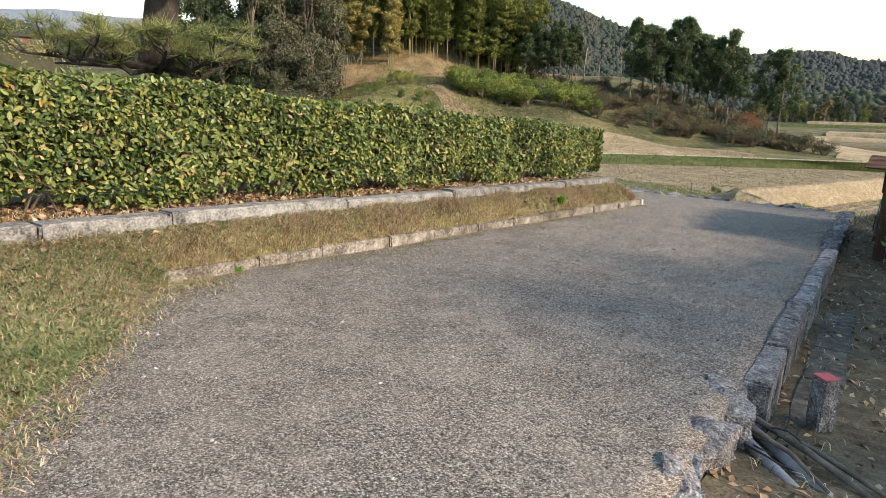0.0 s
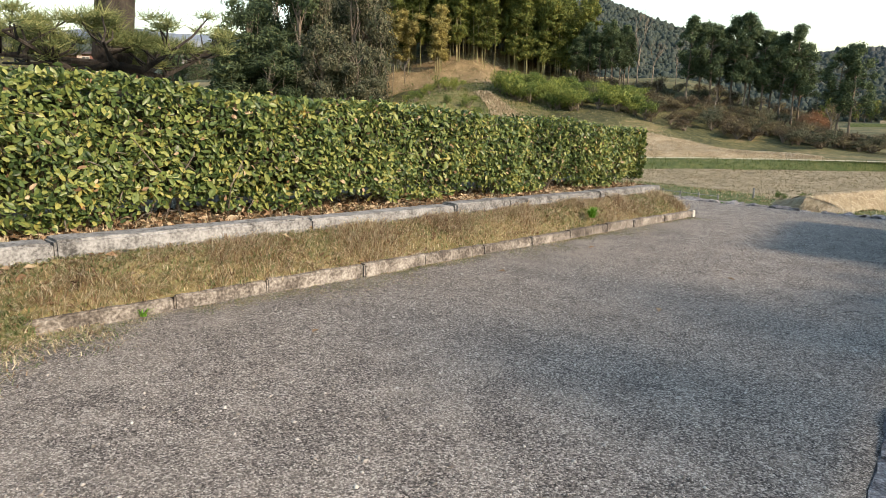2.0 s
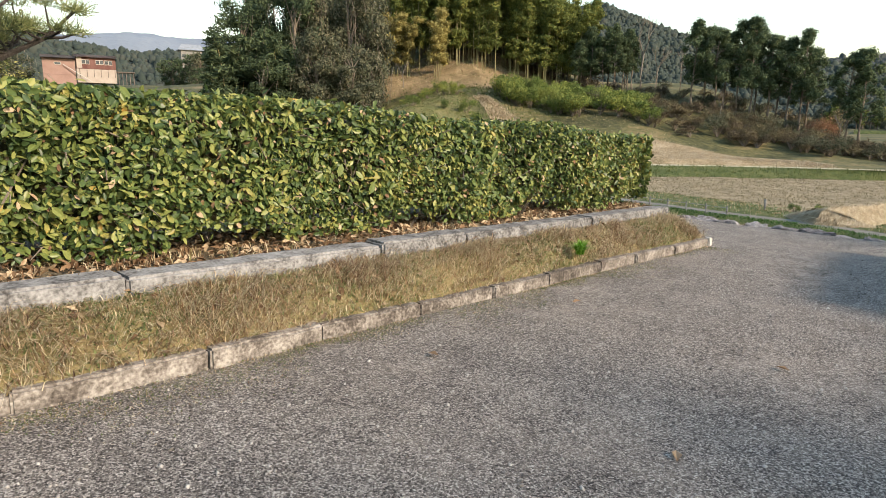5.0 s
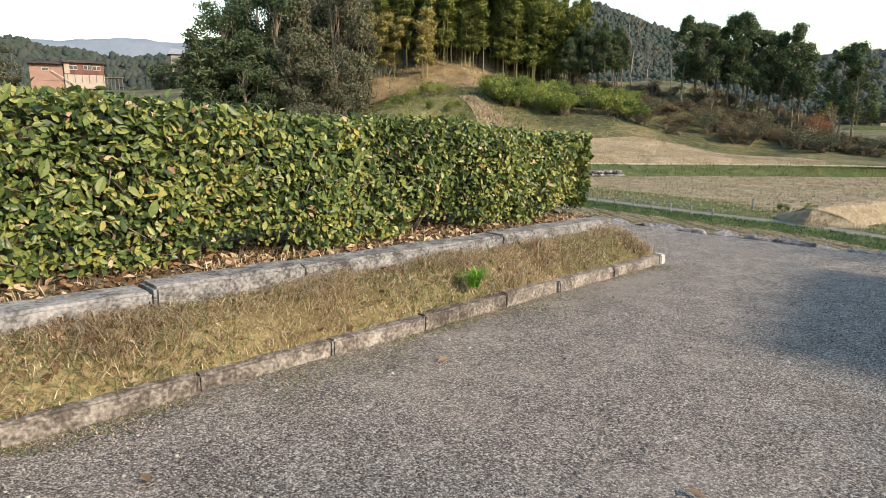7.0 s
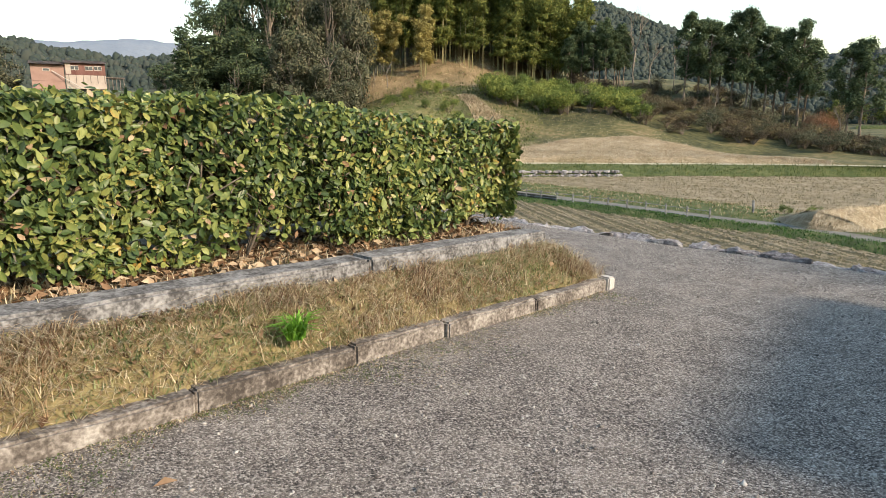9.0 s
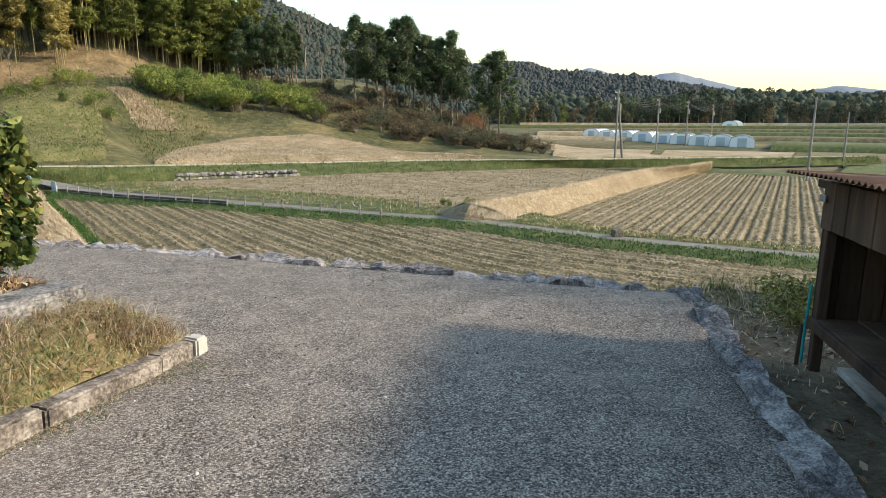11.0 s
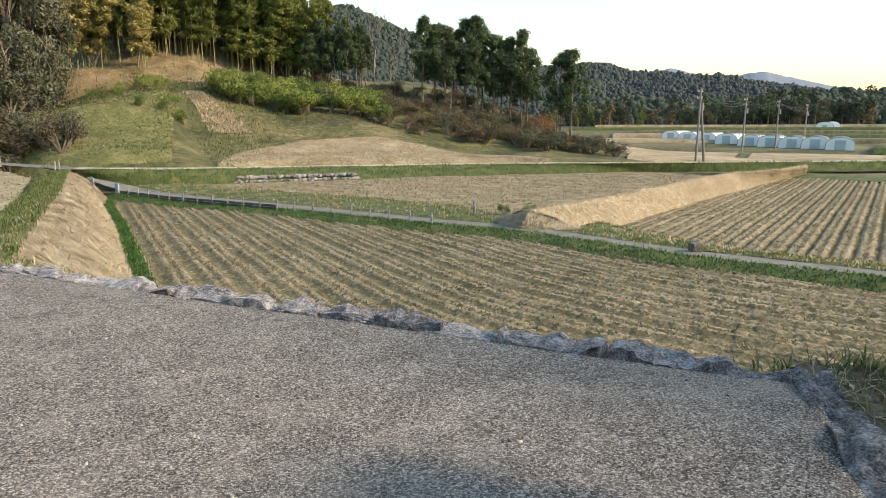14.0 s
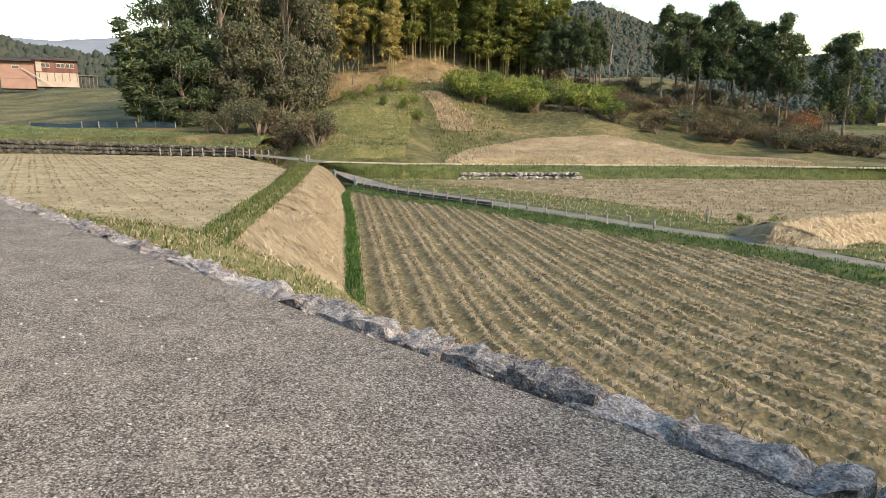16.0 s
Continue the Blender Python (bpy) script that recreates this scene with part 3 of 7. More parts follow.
def lying(name, v, count, length, width, mat, label, tilt=0.25):
    """Stalks that lie on a lofted surface, mostly down its slope."""
    p = loft_points(v, count)
    across = (v[:, -1] - v[:, 0]).mean(0)
    run = (v[-1] - v[0]).mean(0)
    n = np.cross(run, across)
    n = n / np.linalg.norm(n) * (1 if n[2] > 0 else -1)
    down = across / np.linalg.norm(across)
    d = down[None] + RNG.normal(0, 0.55, (count, 3))
    d -= (d @ n)[:, None] * n[None] * (1 - tilt)
    d /= np.linalg.norm(d, axis=1, keepdims=True)
    s = np.cross(n[None], d) * (width * RNG.uniform(0.6, 1.4, (count, 1)))
    ln = length * RNG.uniform(0.5, 1.3, (count, 1))
    lift = n[None] * RNG.uniform(0.01, 0.09, (count, 1))
    a, b = p + lift - d * ln / 2, p + lift + d * ln / 2 - n[None] * 0.03
    verts = np.stack([a - s / 2, a + s / 2, b + s / 2.5, b - s / 2.5], 1).reshape(-1, 3)
    i = np.arange(count) * 4
    f = np.stack([i, i + 1, i + 2, i + 3], 1)
    return tagged(fast_mesh(name, verts, f, mat), label, "straw", "", "stuff")


# ---- fields ----
def field(name, poly, z, rows, cell, depth, label, mat, width=0.12, fine=0, bare=0.16):
    xs, ys = [p[0] for p in poly], [p[1] for p in poly]
    x = np.arange(min(xs), max(xs) + cell, cell)
    y = np.arange(min(ys), max(ys) + cell, cell)
    X, Y = np.meshgrid(x, y, indexing="ij")
    w = rows(X, Y)
    fr = (w + 0.035 * wave(X, Y, 0.6)) % 1.0
    Z = z - depth * np.exp(-((fr - 0.5) / width) ** 2) + 0.02 * wave(X, Y, 3.0) + 0.03 * wave(X, Y, 0.4)
    if fine:
        # lower grooves between the single stubble rows, and clods
        Z = Z - 0.6 * depth * np.exp(-(((fr * fine) % 1.0 - 0.0) / 0.22) ** 2) - 0.6 * depth * np.exp(-(((fr * fine) % 1.0 - 1.0) / 0.22) ** 2) + RNG.normal(0, min(0.02, cell * 0.22), X.shape)
    idx = np.arange(X.size).reshape(X.shape)
    keep = inside(poly, X[:-1, :-1] + cell / 2, Y[:-1, :-1] + cell / 2)
    f = np.stack([idx[:-1, :-1], idx[1:, :-1], idx[1:, 1:], idx[:-1, 1:]], -1)[keep]
    used, back = np.unique(f, return_inverse=True)
    v = np.stack([X.ravel(), Y.ravel(), Z.ravel()], 1)[used]
    ob = fast_mesh(name, v, back.reshape(-1, 4), mat)
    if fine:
        # bare furrow soil, darkened to deepen the shade, between rows of straw litter
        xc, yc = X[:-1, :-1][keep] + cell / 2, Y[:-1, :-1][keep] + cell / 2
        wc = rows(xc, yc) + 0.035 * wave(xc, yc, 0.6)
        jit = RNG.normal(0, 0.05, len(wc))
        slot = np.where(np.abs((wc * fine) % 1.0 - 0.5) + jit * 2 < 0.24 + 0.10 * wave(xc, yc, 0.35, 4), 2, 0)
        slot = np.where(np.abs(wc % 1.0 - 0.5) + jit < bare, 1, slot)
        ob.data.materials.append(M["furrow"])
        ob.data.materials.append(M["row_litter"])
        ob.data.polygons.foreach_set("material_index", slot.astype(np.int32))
    return tagged(ob, label, "field", "", "structure")


def stubble(name, poly, z, rows, count, height, label, mat, fine=4, per=4):
    xs, ys = [p[0] for p in poly], [p[1] for p in poly]
    x, y = RNG.uniform(min(xs), max(xs), count * 3), RNG.uniform(min(ys), max(ys), count * 3)
    w = rows(x, y)
    ok = inside(poly, x, y) & (np.abs(w % 1.0 - 0.5) > 0.2) & (np.abs((w * fine) % 1.0 - 0.5) < 0.22)
    p = np.stack([x[ok], y[ok], np.full(ok.sum(), z)], 1)[:count]
    return tufts(name, p, per, height, 0.022, 0.9, mat, label, 0.035)


def line_rows(px, py, dx, dy, spacing):
    """Rows that run along (dx, dy), counted from a point."""
    k = math.hypot(dx, dy) * spacing
    return lambda x, y: ((np.asarray(x) - px) * -dy + (np.asarray(y) - py) * dx) / k


def bent_rows(x, y):
    """Rows along the straw bank that turn to run beside the terrace wall."""
    a = (np.asarray(x) + 2.2) * 0.909 + (np.asarray(y) - 28.8) * 0.416
    b = (np.asarray(x) - 6.0) * 0.463 + (np.asarray(y) - 16.85) * 0.886
    k = 5.0
    h = np.clip(0.5 + 0.5 * (b - a) / k, 0, 1)
    return (b * (1 - h) + a * h - k * h * (1 - h)) / 0.86


POLY1 = ((-3.0, 27.0), (-5.6, 35.2), (-11.6, 48.4), (-13.0, 53.0), (-1.0, 43.4), (5.3, 38.5), (8.3, 36.7), (13, 31.0), (18.8, 26.0), (32, 14), (22, 8), (7.5, 18.0), (-3.5, 24.0))
POLY2 = ((-11.2, 58.2), (1.8, 49.6), (8.3, 42.3), (9.2, 39.6), (16.5, 45), (27, 55), (33, 58.5), (26, 67), (8.4, 63.6), (-5.4, 59.2))
POLY3 = ((13.2, 35.5), (20, 28.2), (33, 17), (60, 30), (46.6, 53), (38.3, 63.4), (20.6, 46.8), (11.8, 38.3))
POLYL = ((-4.5, 25.0), (-7.0, 30.4), (-10.0, 37.3), (-15.0, 48.0), (-19.0, 53.2), (-27, 61), (-52, 62), (-70, 45), (-40, 26), (-20, 29), (-7.5, 25))
rows2, rows3, rowsl = line_rows(0, 50, 0.9, 0.25, 0.9), line_rows(13, 35, 0.665, 0.747, 0.66), line_rows(-5, 26, -0.75, 0.66, 0.9)
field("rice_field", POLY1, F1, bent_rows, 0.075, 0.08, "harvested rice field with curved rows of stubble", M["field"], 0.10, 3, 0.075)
field("rice_field", POLY2, F2, rows2, 0.3, 0.05, "pale harvested field beyond the lane", M["row_litter"])
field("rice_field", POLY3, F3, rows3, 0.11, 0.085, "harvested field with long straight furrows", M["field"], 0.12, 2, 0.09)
field("rice_field", POLYL, FL, rowsl, 0.15, 0.04, "pale harvested field behind the straw bank", M["pale_field"], 0.12)
stubble("rice_stubble", POLY1, F1, bent_rows, 34000, 0.06, "short dry rice stubble in rows", M["stubble"], 4, 4)
stubble("rice_stubble", POLY2, F2, rows2, 20000, 0.10, "short dry rice stubble in rows", M["stubble"], 3, 3)
stubble("rice_stubble", POLY3, F3, rows3, 16000, 0.07, "short dry rice stubble in rows", M["stubble"], 4, 3)
stubble("rice_stubble", POLYL, FL, rowsl, 24000, 0.07, "short dry rice stubble in rows", M["stubble"], 3, 3)

# the straw-covered bank between the two levels, with a green crest and a ditch
top_a = [(-3.6, 24.6, -0.95), (-4.1, 25.8, -1.05), (-6.1, 30.4, -1.1), (-8.9, 37.3, -1.1), (-13.6, 48.0, -1.1), (-15.0, 51.5, -1.1)]
low_a = [(-1.6, 26.6, -2.8), (-2.6, 28.8, -2.8), (-5.5, 35.2, -2.8), (-8.2, 41.2, -2.8), (-11.7, 48.4, -2.8), (-12.8, 51.5, -2.7)]
_, bank_v = strip("straw_bank", top_a, low_a, 90, 9, M["straw"], 0.45, 0.12, label="pale straw covering the bank between two fields")
end_a = [(6.15 - 13.05 * t, 17.1 + 6.81 * t, float(plane_z(6.0 - 13.05 * t, 16.85 + 6.81 * t)) - 0.13) for t in (0.55, 0.64, 0.72, 0.80, 0.90, 1.02)]
_, end_bank = strip("bank_end", end_a, [(-0.4, 26.2, -2.9), (-1.5, 27.6, -2.7), (-2.7, 27.0, -1.75), (-3.9, 25.9, -0.95), (-5.3, 25.9, -1.10), (-7.0, 26.4, -1.2)], 40, 12, M["lawn"], 0.12, 0.06, label="grassy ramp between the stones and the straw bank")
tufts("grass_tufts", loft_points(end_bank, 1800), 3, 0.10, 0.015, 1.2, M["green_blade"], "green grass on the ramp", 0.06)
tufts("grass_tufts", loft_points(end_bank, 900), 3, 0.10, 0.012, 1.8, M["dry_blade"], "dry grass on the ramp", 0.06)
crest = [(p[0] - 0.8, p[1] - 0.36, -1.13) for p in top_a]
_, crest_v = strip("grass_verge", crest, [(p[0] + 0.32, p[1] + 0.16, p[2] + 0.13) for p in top_a], 60, 4, M["lawn"], 0.05, 0.04, label="green grass along the bank's crest")
ditch_b = [(p[0] + 0.38, p[1] + 0.16, -2.72) for p in low_a]
_, ditch_v = strip("grass_verge", [(p[0] - 0.05, p[1], -2.74) for p in low_a], ditch_b, 60, 3, M["verge"], -0.03, 0.04, label="green strip along the foot of the bank")
lying("straw_stalks", bank_v, 34000, 0.36, 0.022, M["straw_blade"], "loose pale straw stalks lying on the bank")
tufts("grass_tufts", loft_points(crest_v, 3000), 3, 0.12, 0.022, 0.7, M["green_blade"], "green grass on the bank's crest", 0.08)
tufts("grass_tufts", loft_points(ditch_v, 3000), 3, 0.15, 0.024, 0.6, M["ditch_blade"], "green grass along the ditch", 0.08)

# the lane with its verges
lane_n = [(-15.5, 55.8, -1.9), (-12.9, 54.0, -2.5), (-10.8, 51.4, LANE), (-1.0, 44.6, LANE), (5.3, 39.6, LANE), (8.3, 37.7, LANE), (13, 32.0, LANE), (18.8, 27.0, LANE), (34, 14, LANE)]
lane_f = [(-16.5, 57.4, -1.8), (-13.0, 56.6, -2.4), (-9.6, 53.6, LANE), (0.2, 46.8, LANE), (6.7, 41.2, LANE), (9.7, 39.2, LANE), (14.2, 33.3, LANE), (20, 28.2, LANE), (35.5, 15.2, LANE)]
lane_f = [f if i < 3 else tuple(a + (b - a) * 0.68 for a, b in zip(n, f)) for i, (n, f) in enumerate(zip(lane_n, lane_f))]
strip("lane", lane_n, lane_f, 90, 3, M["lane"], 0.02, 0.0, label="narrow worn farm lane")
_, va = strip("grass_verge", [(p[0] - 0.65, p[1] - 0.75, -2.80) for p in lane_n[1:]], [(p[0] + 0.12, p[1] + 0.14, p[2] + 0.012) for p in lane_n[1:]], 80, 4, M["verge"], 0.08, 0.05, label="green verge beside the lane")
_, vb = strip("grass_verge", [(p[0] - 0.1, p[1] - 0.1, p[2] + 0.012) for p in lane_f[1:]], [(p[0] + 2.15, p[1] + 2.8, F2 + 0.01) for p in lane_f[1:6]] + [(p[0] + 0.9, p[1] + 1.0, F3 + 0.06) for p in lane_f[6:]], 80, 4, M["verge"], 0.06, 0.06, label="green verge beside the lane")
tufts("grass_tufts", loft_points(va, 5500), 3, 0.10, 0.03, 0.7, M["ditch_blade"], "green grass along the lane", 0.12)
tufts("grass_tufts", loft_points(vb, 2600), 3, 0.11, 0.028, 0.8, M["green_blade"], "green grass along the lane", 0.12)
tufts("grass_tufts", loft_points(vb, 2600), 3, 0.11, 0.028, 0.9, M["dry_blade"], "dry grass along the lane", 0.12)
strip("lane", [(-17, 56.4, -1.25), (-24, 60.5, -1.1), (-32, 64.0, -0.9), (-38, 68, -0.5)], [(-17.4, 58.6, -1.22), (-25, 62.6, -1.05), (-33, 66.2, -0.6), (-38.6, 70, -0.2)], 30, 3, M["lane"], 0.02, 0.0, label="lane that climbs to the farm buildings")

# the earth track and the slope under it
tx = np.linspace(-20, 62, 42)
ty = path_y(tx) - 0.5
tz = np.interp(tx, (-20, -11, 0, 62), (-1.2, -1.45, -1.68, -1.72))
track_a = [(x, y - 1.0, z) for x, y, z in zip(tx, ty, tz)]
track_b = [(x, y + 0.7, z + 0.02) for x, y, z in zip(tx, ty, tz)]
strip("earth_track", track_a, track_b, 90, 3, M["track"], 0.02, 0.02, label="pale earth track along the foot of the hill")
edge2 = [(x, y, F2 - 0.05) for x, y in ((-14.5, 57.6), (-11.4, 58.0), (-5.4, 59.1), (8.4, 63.4), (26, 66.4), (45, 65.0), (62, 66))]
_, vs = strip("grass_verge", edge2, [(x, y + 0.1, z + 0.01) for x, y, z in track_a], 90, 6, M["verge"], 0.1, 0.08, label="grassy slope under the track")
tufts("grass_tufts", loft_points(vs, 4500), 3, 0.22, 0.03, 0.8, M["green_blade"], "grass on the slope under the track", 0.15)

# the straw-covered bank that steps down to the furrowed field
top_b = [(9.3, 37.9, -1.9), (12.2, 39.8, -1.8), (16.8, 43.8, -1.75), (27.3, 54.2, -1.75), (33.3, 57.5, -1.75), (39, 62.5, -1.8)]
low_b = [(11.4, 37.4, -2.8), (13.6, 39.2, -2.8), (20.6, 46.4, -2.8), (30, 55.4, -2.8), (37.4, 62.4, -2.8), (40, 64, -2.8)]
_, bank2_v = strip("straw_bank", top_b, low_b, 70, 7, M["straw"], 0.2, 0.1, label="golden straw on the step between two fields")
_, bank3_v = strip("straw_bank", [(8.6, 39.8, F2 - 0.02), (11.4, 41.6, F2), (16.0, 45.4, F2), (26.2, 55.4, F2), (32, 58.8, F2), (38.4, 63.6, F2)], top_b, 70, 4, M["straw"], 0.12, 0.08, label="golden straw on the step between two fields")
_, cap_a = strip("straw_bank", [(8.0, 40.0, -2.7), (8.9, 37.7, -2.75)], [(8.7, 39.8, F2 + 0.02), (9.35, 37.95, -1.88)], 12, 5, M["straw"], 0.1, 0.03, label="golden straw on the step between two fields")
_, cap_b = strip("straw_bank", [(8.9, 37.7, -2.75), (11.3, 36.9, -2.8)], [(9.3, 37.95, -1.88), (11.5, 37.45, -2.72)], 12, 5, M["straw"], 0.1, 0.03, label="golden straw on the step between two fields")
for face, count in ((bank2_v, 14000), (bank3_v, 6000), (cap_a, 900), (cap_b, 900)):
    lying("straw_stalks", face, count, 0.34, 0.022, M["straw_blade"], "loose golden straw stalks on the step", 0.35)

# the covers of the hillside
def cover(name, near, far, lift, n, across, mat, label):
    """A ground cover that follows the slope between two lines."""
    a, b = resample(near, n), resample(far, n)
    t = np.linspace(0, 1, across)[None, :, None]
    v = a[:, None] * (1 - t) + b[:, None] * t
    z = ground_z(v[..., 0], v[..., 1]) + lift * np.sin(math.pi * np.clip(t[..., 0], 0.04, 0.96)) ** 0.5 + 0.05 * wave(v[..., 0], v[..., 1], 1.1)
    v = np.concatenate([v, z[..., None]], -1)
    i = np.arange(n - 1)[:, None] * across + np.arange(across - 1)[None]
    f = np.stack([i, i + across, i + across + 1, i + 1], -1).reshape(-1, 4)
    tagged(fast_mesh(name, v.reshape(-1, 3), f, mat), label, "ground cover", "", "structure")
    return v


mound_v = cover("hill_lawn", [(-27.5, 66.0), (-24, 62.8), (-19, 60.6), (-14.6, 61.0), (-12.8, 63.5)], [(-30.5, 97), (-28, 98), (-25, 97.5), (-22.5, 95), (-20.8, 91)], 0.14, 60, 44, M["mound"], "short green lawn over the rounded mound")
scar_v = cover("withered_strip", [(-14.2, 80.5), (-16.5, 85.5), (-19.8, 91.5)], [(-10.6, 82.5), (-12.6, 87), (-18.8, 92.6)], 0.05, 40, 8, M["tan_grass"], "pale withered grass at the mound's edge")
mx = np.linspace(-9.5, 19, 24)
meadow_v = cover("withered_meadow", [(x, float(path_y(x)) + 1.0) for x in mx], [(x, float(np.interp(x, (-9.5, -5, 3, 9, 14, 19), (73, 81, 84, 82.5, 78, 72)))) for x in mx], 0.16, 60, 24, M["tan_grass"], "withered tan meadow grass on the slope")
tufts("meadow_grass", loft_points(meadow_v, 8000), 4, 0.2, 0.026, 1.8, M["straw_blade"], "withered meadow grass", 0.25)
bare_v = cover("bamboo_litter", [(-40, 97), (-33, 98.5), (-27, 98.5), (-22, 99), (-15, 102), (-6, 106)], [(-42, 118), (-34, 119), (-26, 119), (-20, 119), (-13, 119), (-5, 119)], 0.16, 60, 26, M["litter_slope"], "tan litter and bare earth under the bamboo")
tufts("meadow_grass", loft_points(scar_v, 1500), 3, 0.32, 0.05, 1.6, M["straw_blade"], "tall withered grass at the mound's edge", 0.2)
tufts("hill_grass", loft_points(bare_v, 2600), 3, 0.2, 0.05, 1.8, M["dry_blade"], "dry grass and litter under the bamboo", 0.3)
tufts("hill_grass", loft_points(bare_v, 900), 3, 0.35, 0.06, 0.9, M["green_blade"], "green sprouts under the bamboo", 0.3)
tufts("hill_grass", loft_points(mound_v, 5200), 3, 0.16, 0.05, 1.1, M["green_blade"], "short grass on the mound", 0.25)
tufts("hill_grass", loft_points(mound_v, 2200), 3, 0.12, 0.04, 1.8, M["dry_blade"], "short dry grass on the mound", 0.25)

# ---- stones, kerbs and wall of the terrace ----
def rock_mesh(name, sx, sy, sz, seed, rough=0.12, cuts=3):
    """An irregular split stone."""
    bm = bmesh.new()
    bmesh.ops.create_cube(bm, size=1)
    bmesh.ops.subdivide_edges(bm, edges=bm.edges[:], cuts=cuts, use_grid_fill=True)
    for v in bm.verts:
        c = v.co.copy()
        r = c.normalized() * 0.62
        c = c.lerp(r, 0.22)
        c = Vector((c.x * sx, c.y * sy, c.z * sz))
        d = noise.noise_vector(c * 3.1 + Vector((seed * 7.3, seed, -seed))) * rough * min(sx, sy) + noise.noise_vector(c * 11 + Vector((seed, 3, 1))) * rough * 0.45 * min(sx, sy)
        v.co = c + d
    me = bpy.data.meshes.new(name)
    bm.to_mesh(me)
    bm.free()
    return me


stone_meshes = []
for k in range(9):
    me = rock_mesh("stone", 0.60 + 0.14 * math.sin(k * 2.1), 0.32, 0.24, k + 1.5, 0.26, 7)
    me.materials.append(M["granite"])
    stone_meshes.append(me)
flat_meshes = []
for k in range(5):
    me = rock_mesh("stone", 0.84, 0.40, 0.46, k + 21.5, 0.2, 6)
    me.materials.append(M["granite"])
    flat_meshes.append(me)

far_wall = empty("retaining_wall_far", (6.0, 16.85, 0), "row of rough granite stones along the terrace edge", "stone edging", "", "structure")
rng = random.Random(3)
d_far = Vector((-13.05, 6.81, 0)).normalized()
s = 0.12
k = 0
while s < 24:
    scale = rng.uniform(0.55, 1.25)
    p = Vector((6.02, 16.86, 0)) + d_far * (s + 0.30 * scale)
    ob = new("stone", stone_meshes[k % 9])
    ob.parent = far_wall
    ob.matrix_basis = pose(p.x - 6.0 + 0.03 + rng.uniform(-0.05, 0.05), p.y - 16.85 + 0.03 + rng.uniform(-0.05, 0.05), plane_z(p.x, p.y) - 0.125 + rng.uniform(-0.025, 0.02), rng.uniform(-6, 6), rng.uniform(-4, 4), 152.4 + rng.uniform(-7, 7)) @ Matrix.Diagonal((scale, rng.uniform(0.65, 0.95), 1, 1))
    s += 0.47 * scale
    k += 1

right_wall = empty("retaining_wall_right", (0.27, 4.55, 0), "low wall of dressed granite blocks beside the gravel", "stone edging", "", "structure")
d_right = Vector((0.4191, 0.908, 0))
n_right = Vector((0.908, -0.4191, 0))
def block_mesh(name, length, width, height, seed, mat, bevel=0.018, rough=0.008, cuts=7):
    """A cast block with worn, chipped edges; its run along x."""
    bm = bmesh.new()
    bmesh.ops.create_cube(bm, size=1)
    bmesh.ops.scale(bm, vec=(length, width, height), verts=bm.verts)
    bmesh.ops.subdivide_edges(bm, edges=[e for e in bm.edges if abs(e.verts[0].co.x - e.verts[1].co.x) > 0.01], cuts=cuts)
    bmesh.ops.bevel(bm, geom=[e for e in bm.edges if e.is_manifold and e.calc_face_angle(0) > 0.5], offset=bevel, segments=2, affect="EDGES")
    for v in bm.verts:
        v.co += noise.noise_vector(v.co * 5 + Vector((seed, seed * 2, 0))) * rough
    me = bpy.data.meshes.new(name)
    bm.to_mesh(me)
    bm.free()
    me.materials.append(mat)
    return me


s, k = 1.5, 0
while s < 13.3:
    dressed = s < 7.6
    length = rng.uniform(0.55, 0.95) if dressed else 0.76 * rng.uniform(0.8, 1.25)
    p = Vector((0.27, 4.55, 0)) + d_right * (s + length / 2) + n_right * (0.05 + rng.uniform(-0.01, 0.01) if dressed else 0.0)
    ob = new("stone", block_mesh("stone", length - 0.008, 0.17, 0.46, k * 2.9, M["granite"], 0.016, 0.02, 6) if dressed else flat_meshes[k % 5])
    ob.parent = right_wall
    ob.matrix_basis = pose(p.x - 0.27, p.y - 4.55, plane_z(p.x, p.y) - (0.215 if dressed else 0.20) + rng.uniform(-0.012, 0.012), rng.uniform(-2, 2), 1.6 if dressed else 0, 65.2 + rng.uniform(-2, 2)) @ Matrix.Diagonal((1 if dressed else length / 0.76, 1 if dressed else 0.62, 1, 1))
    s += length
    k += 1
for a, d, length, width, turn in ((1.25, -0.05, 0.50, 0.25, 16), (0.62, -0.05, 0.46, 0.22, -16), (0.10, -0.04, 0.40, 0.18, 12), (-0.5, -0.03, 0.5, 0.2, -6), (-1.15, -0.03, 0.6, 0.2, 6)):
    p = Vector((0.27, 4.55, 0)) + d_right * a + n_right * d
    ob = new("stone", flat_meshes[int(abs(a) * 7) % 5])
    ob.parent = right_wall
    ob.matrix_basis = pose(p.x - 0.27, p.y - 4.55, plane_z(p.x, p.y) - 0.115, 6, -3, 65.2 + turn) @ Matrix.Diagonal((length / 0.84, width / 0.40, 0.48, 1))


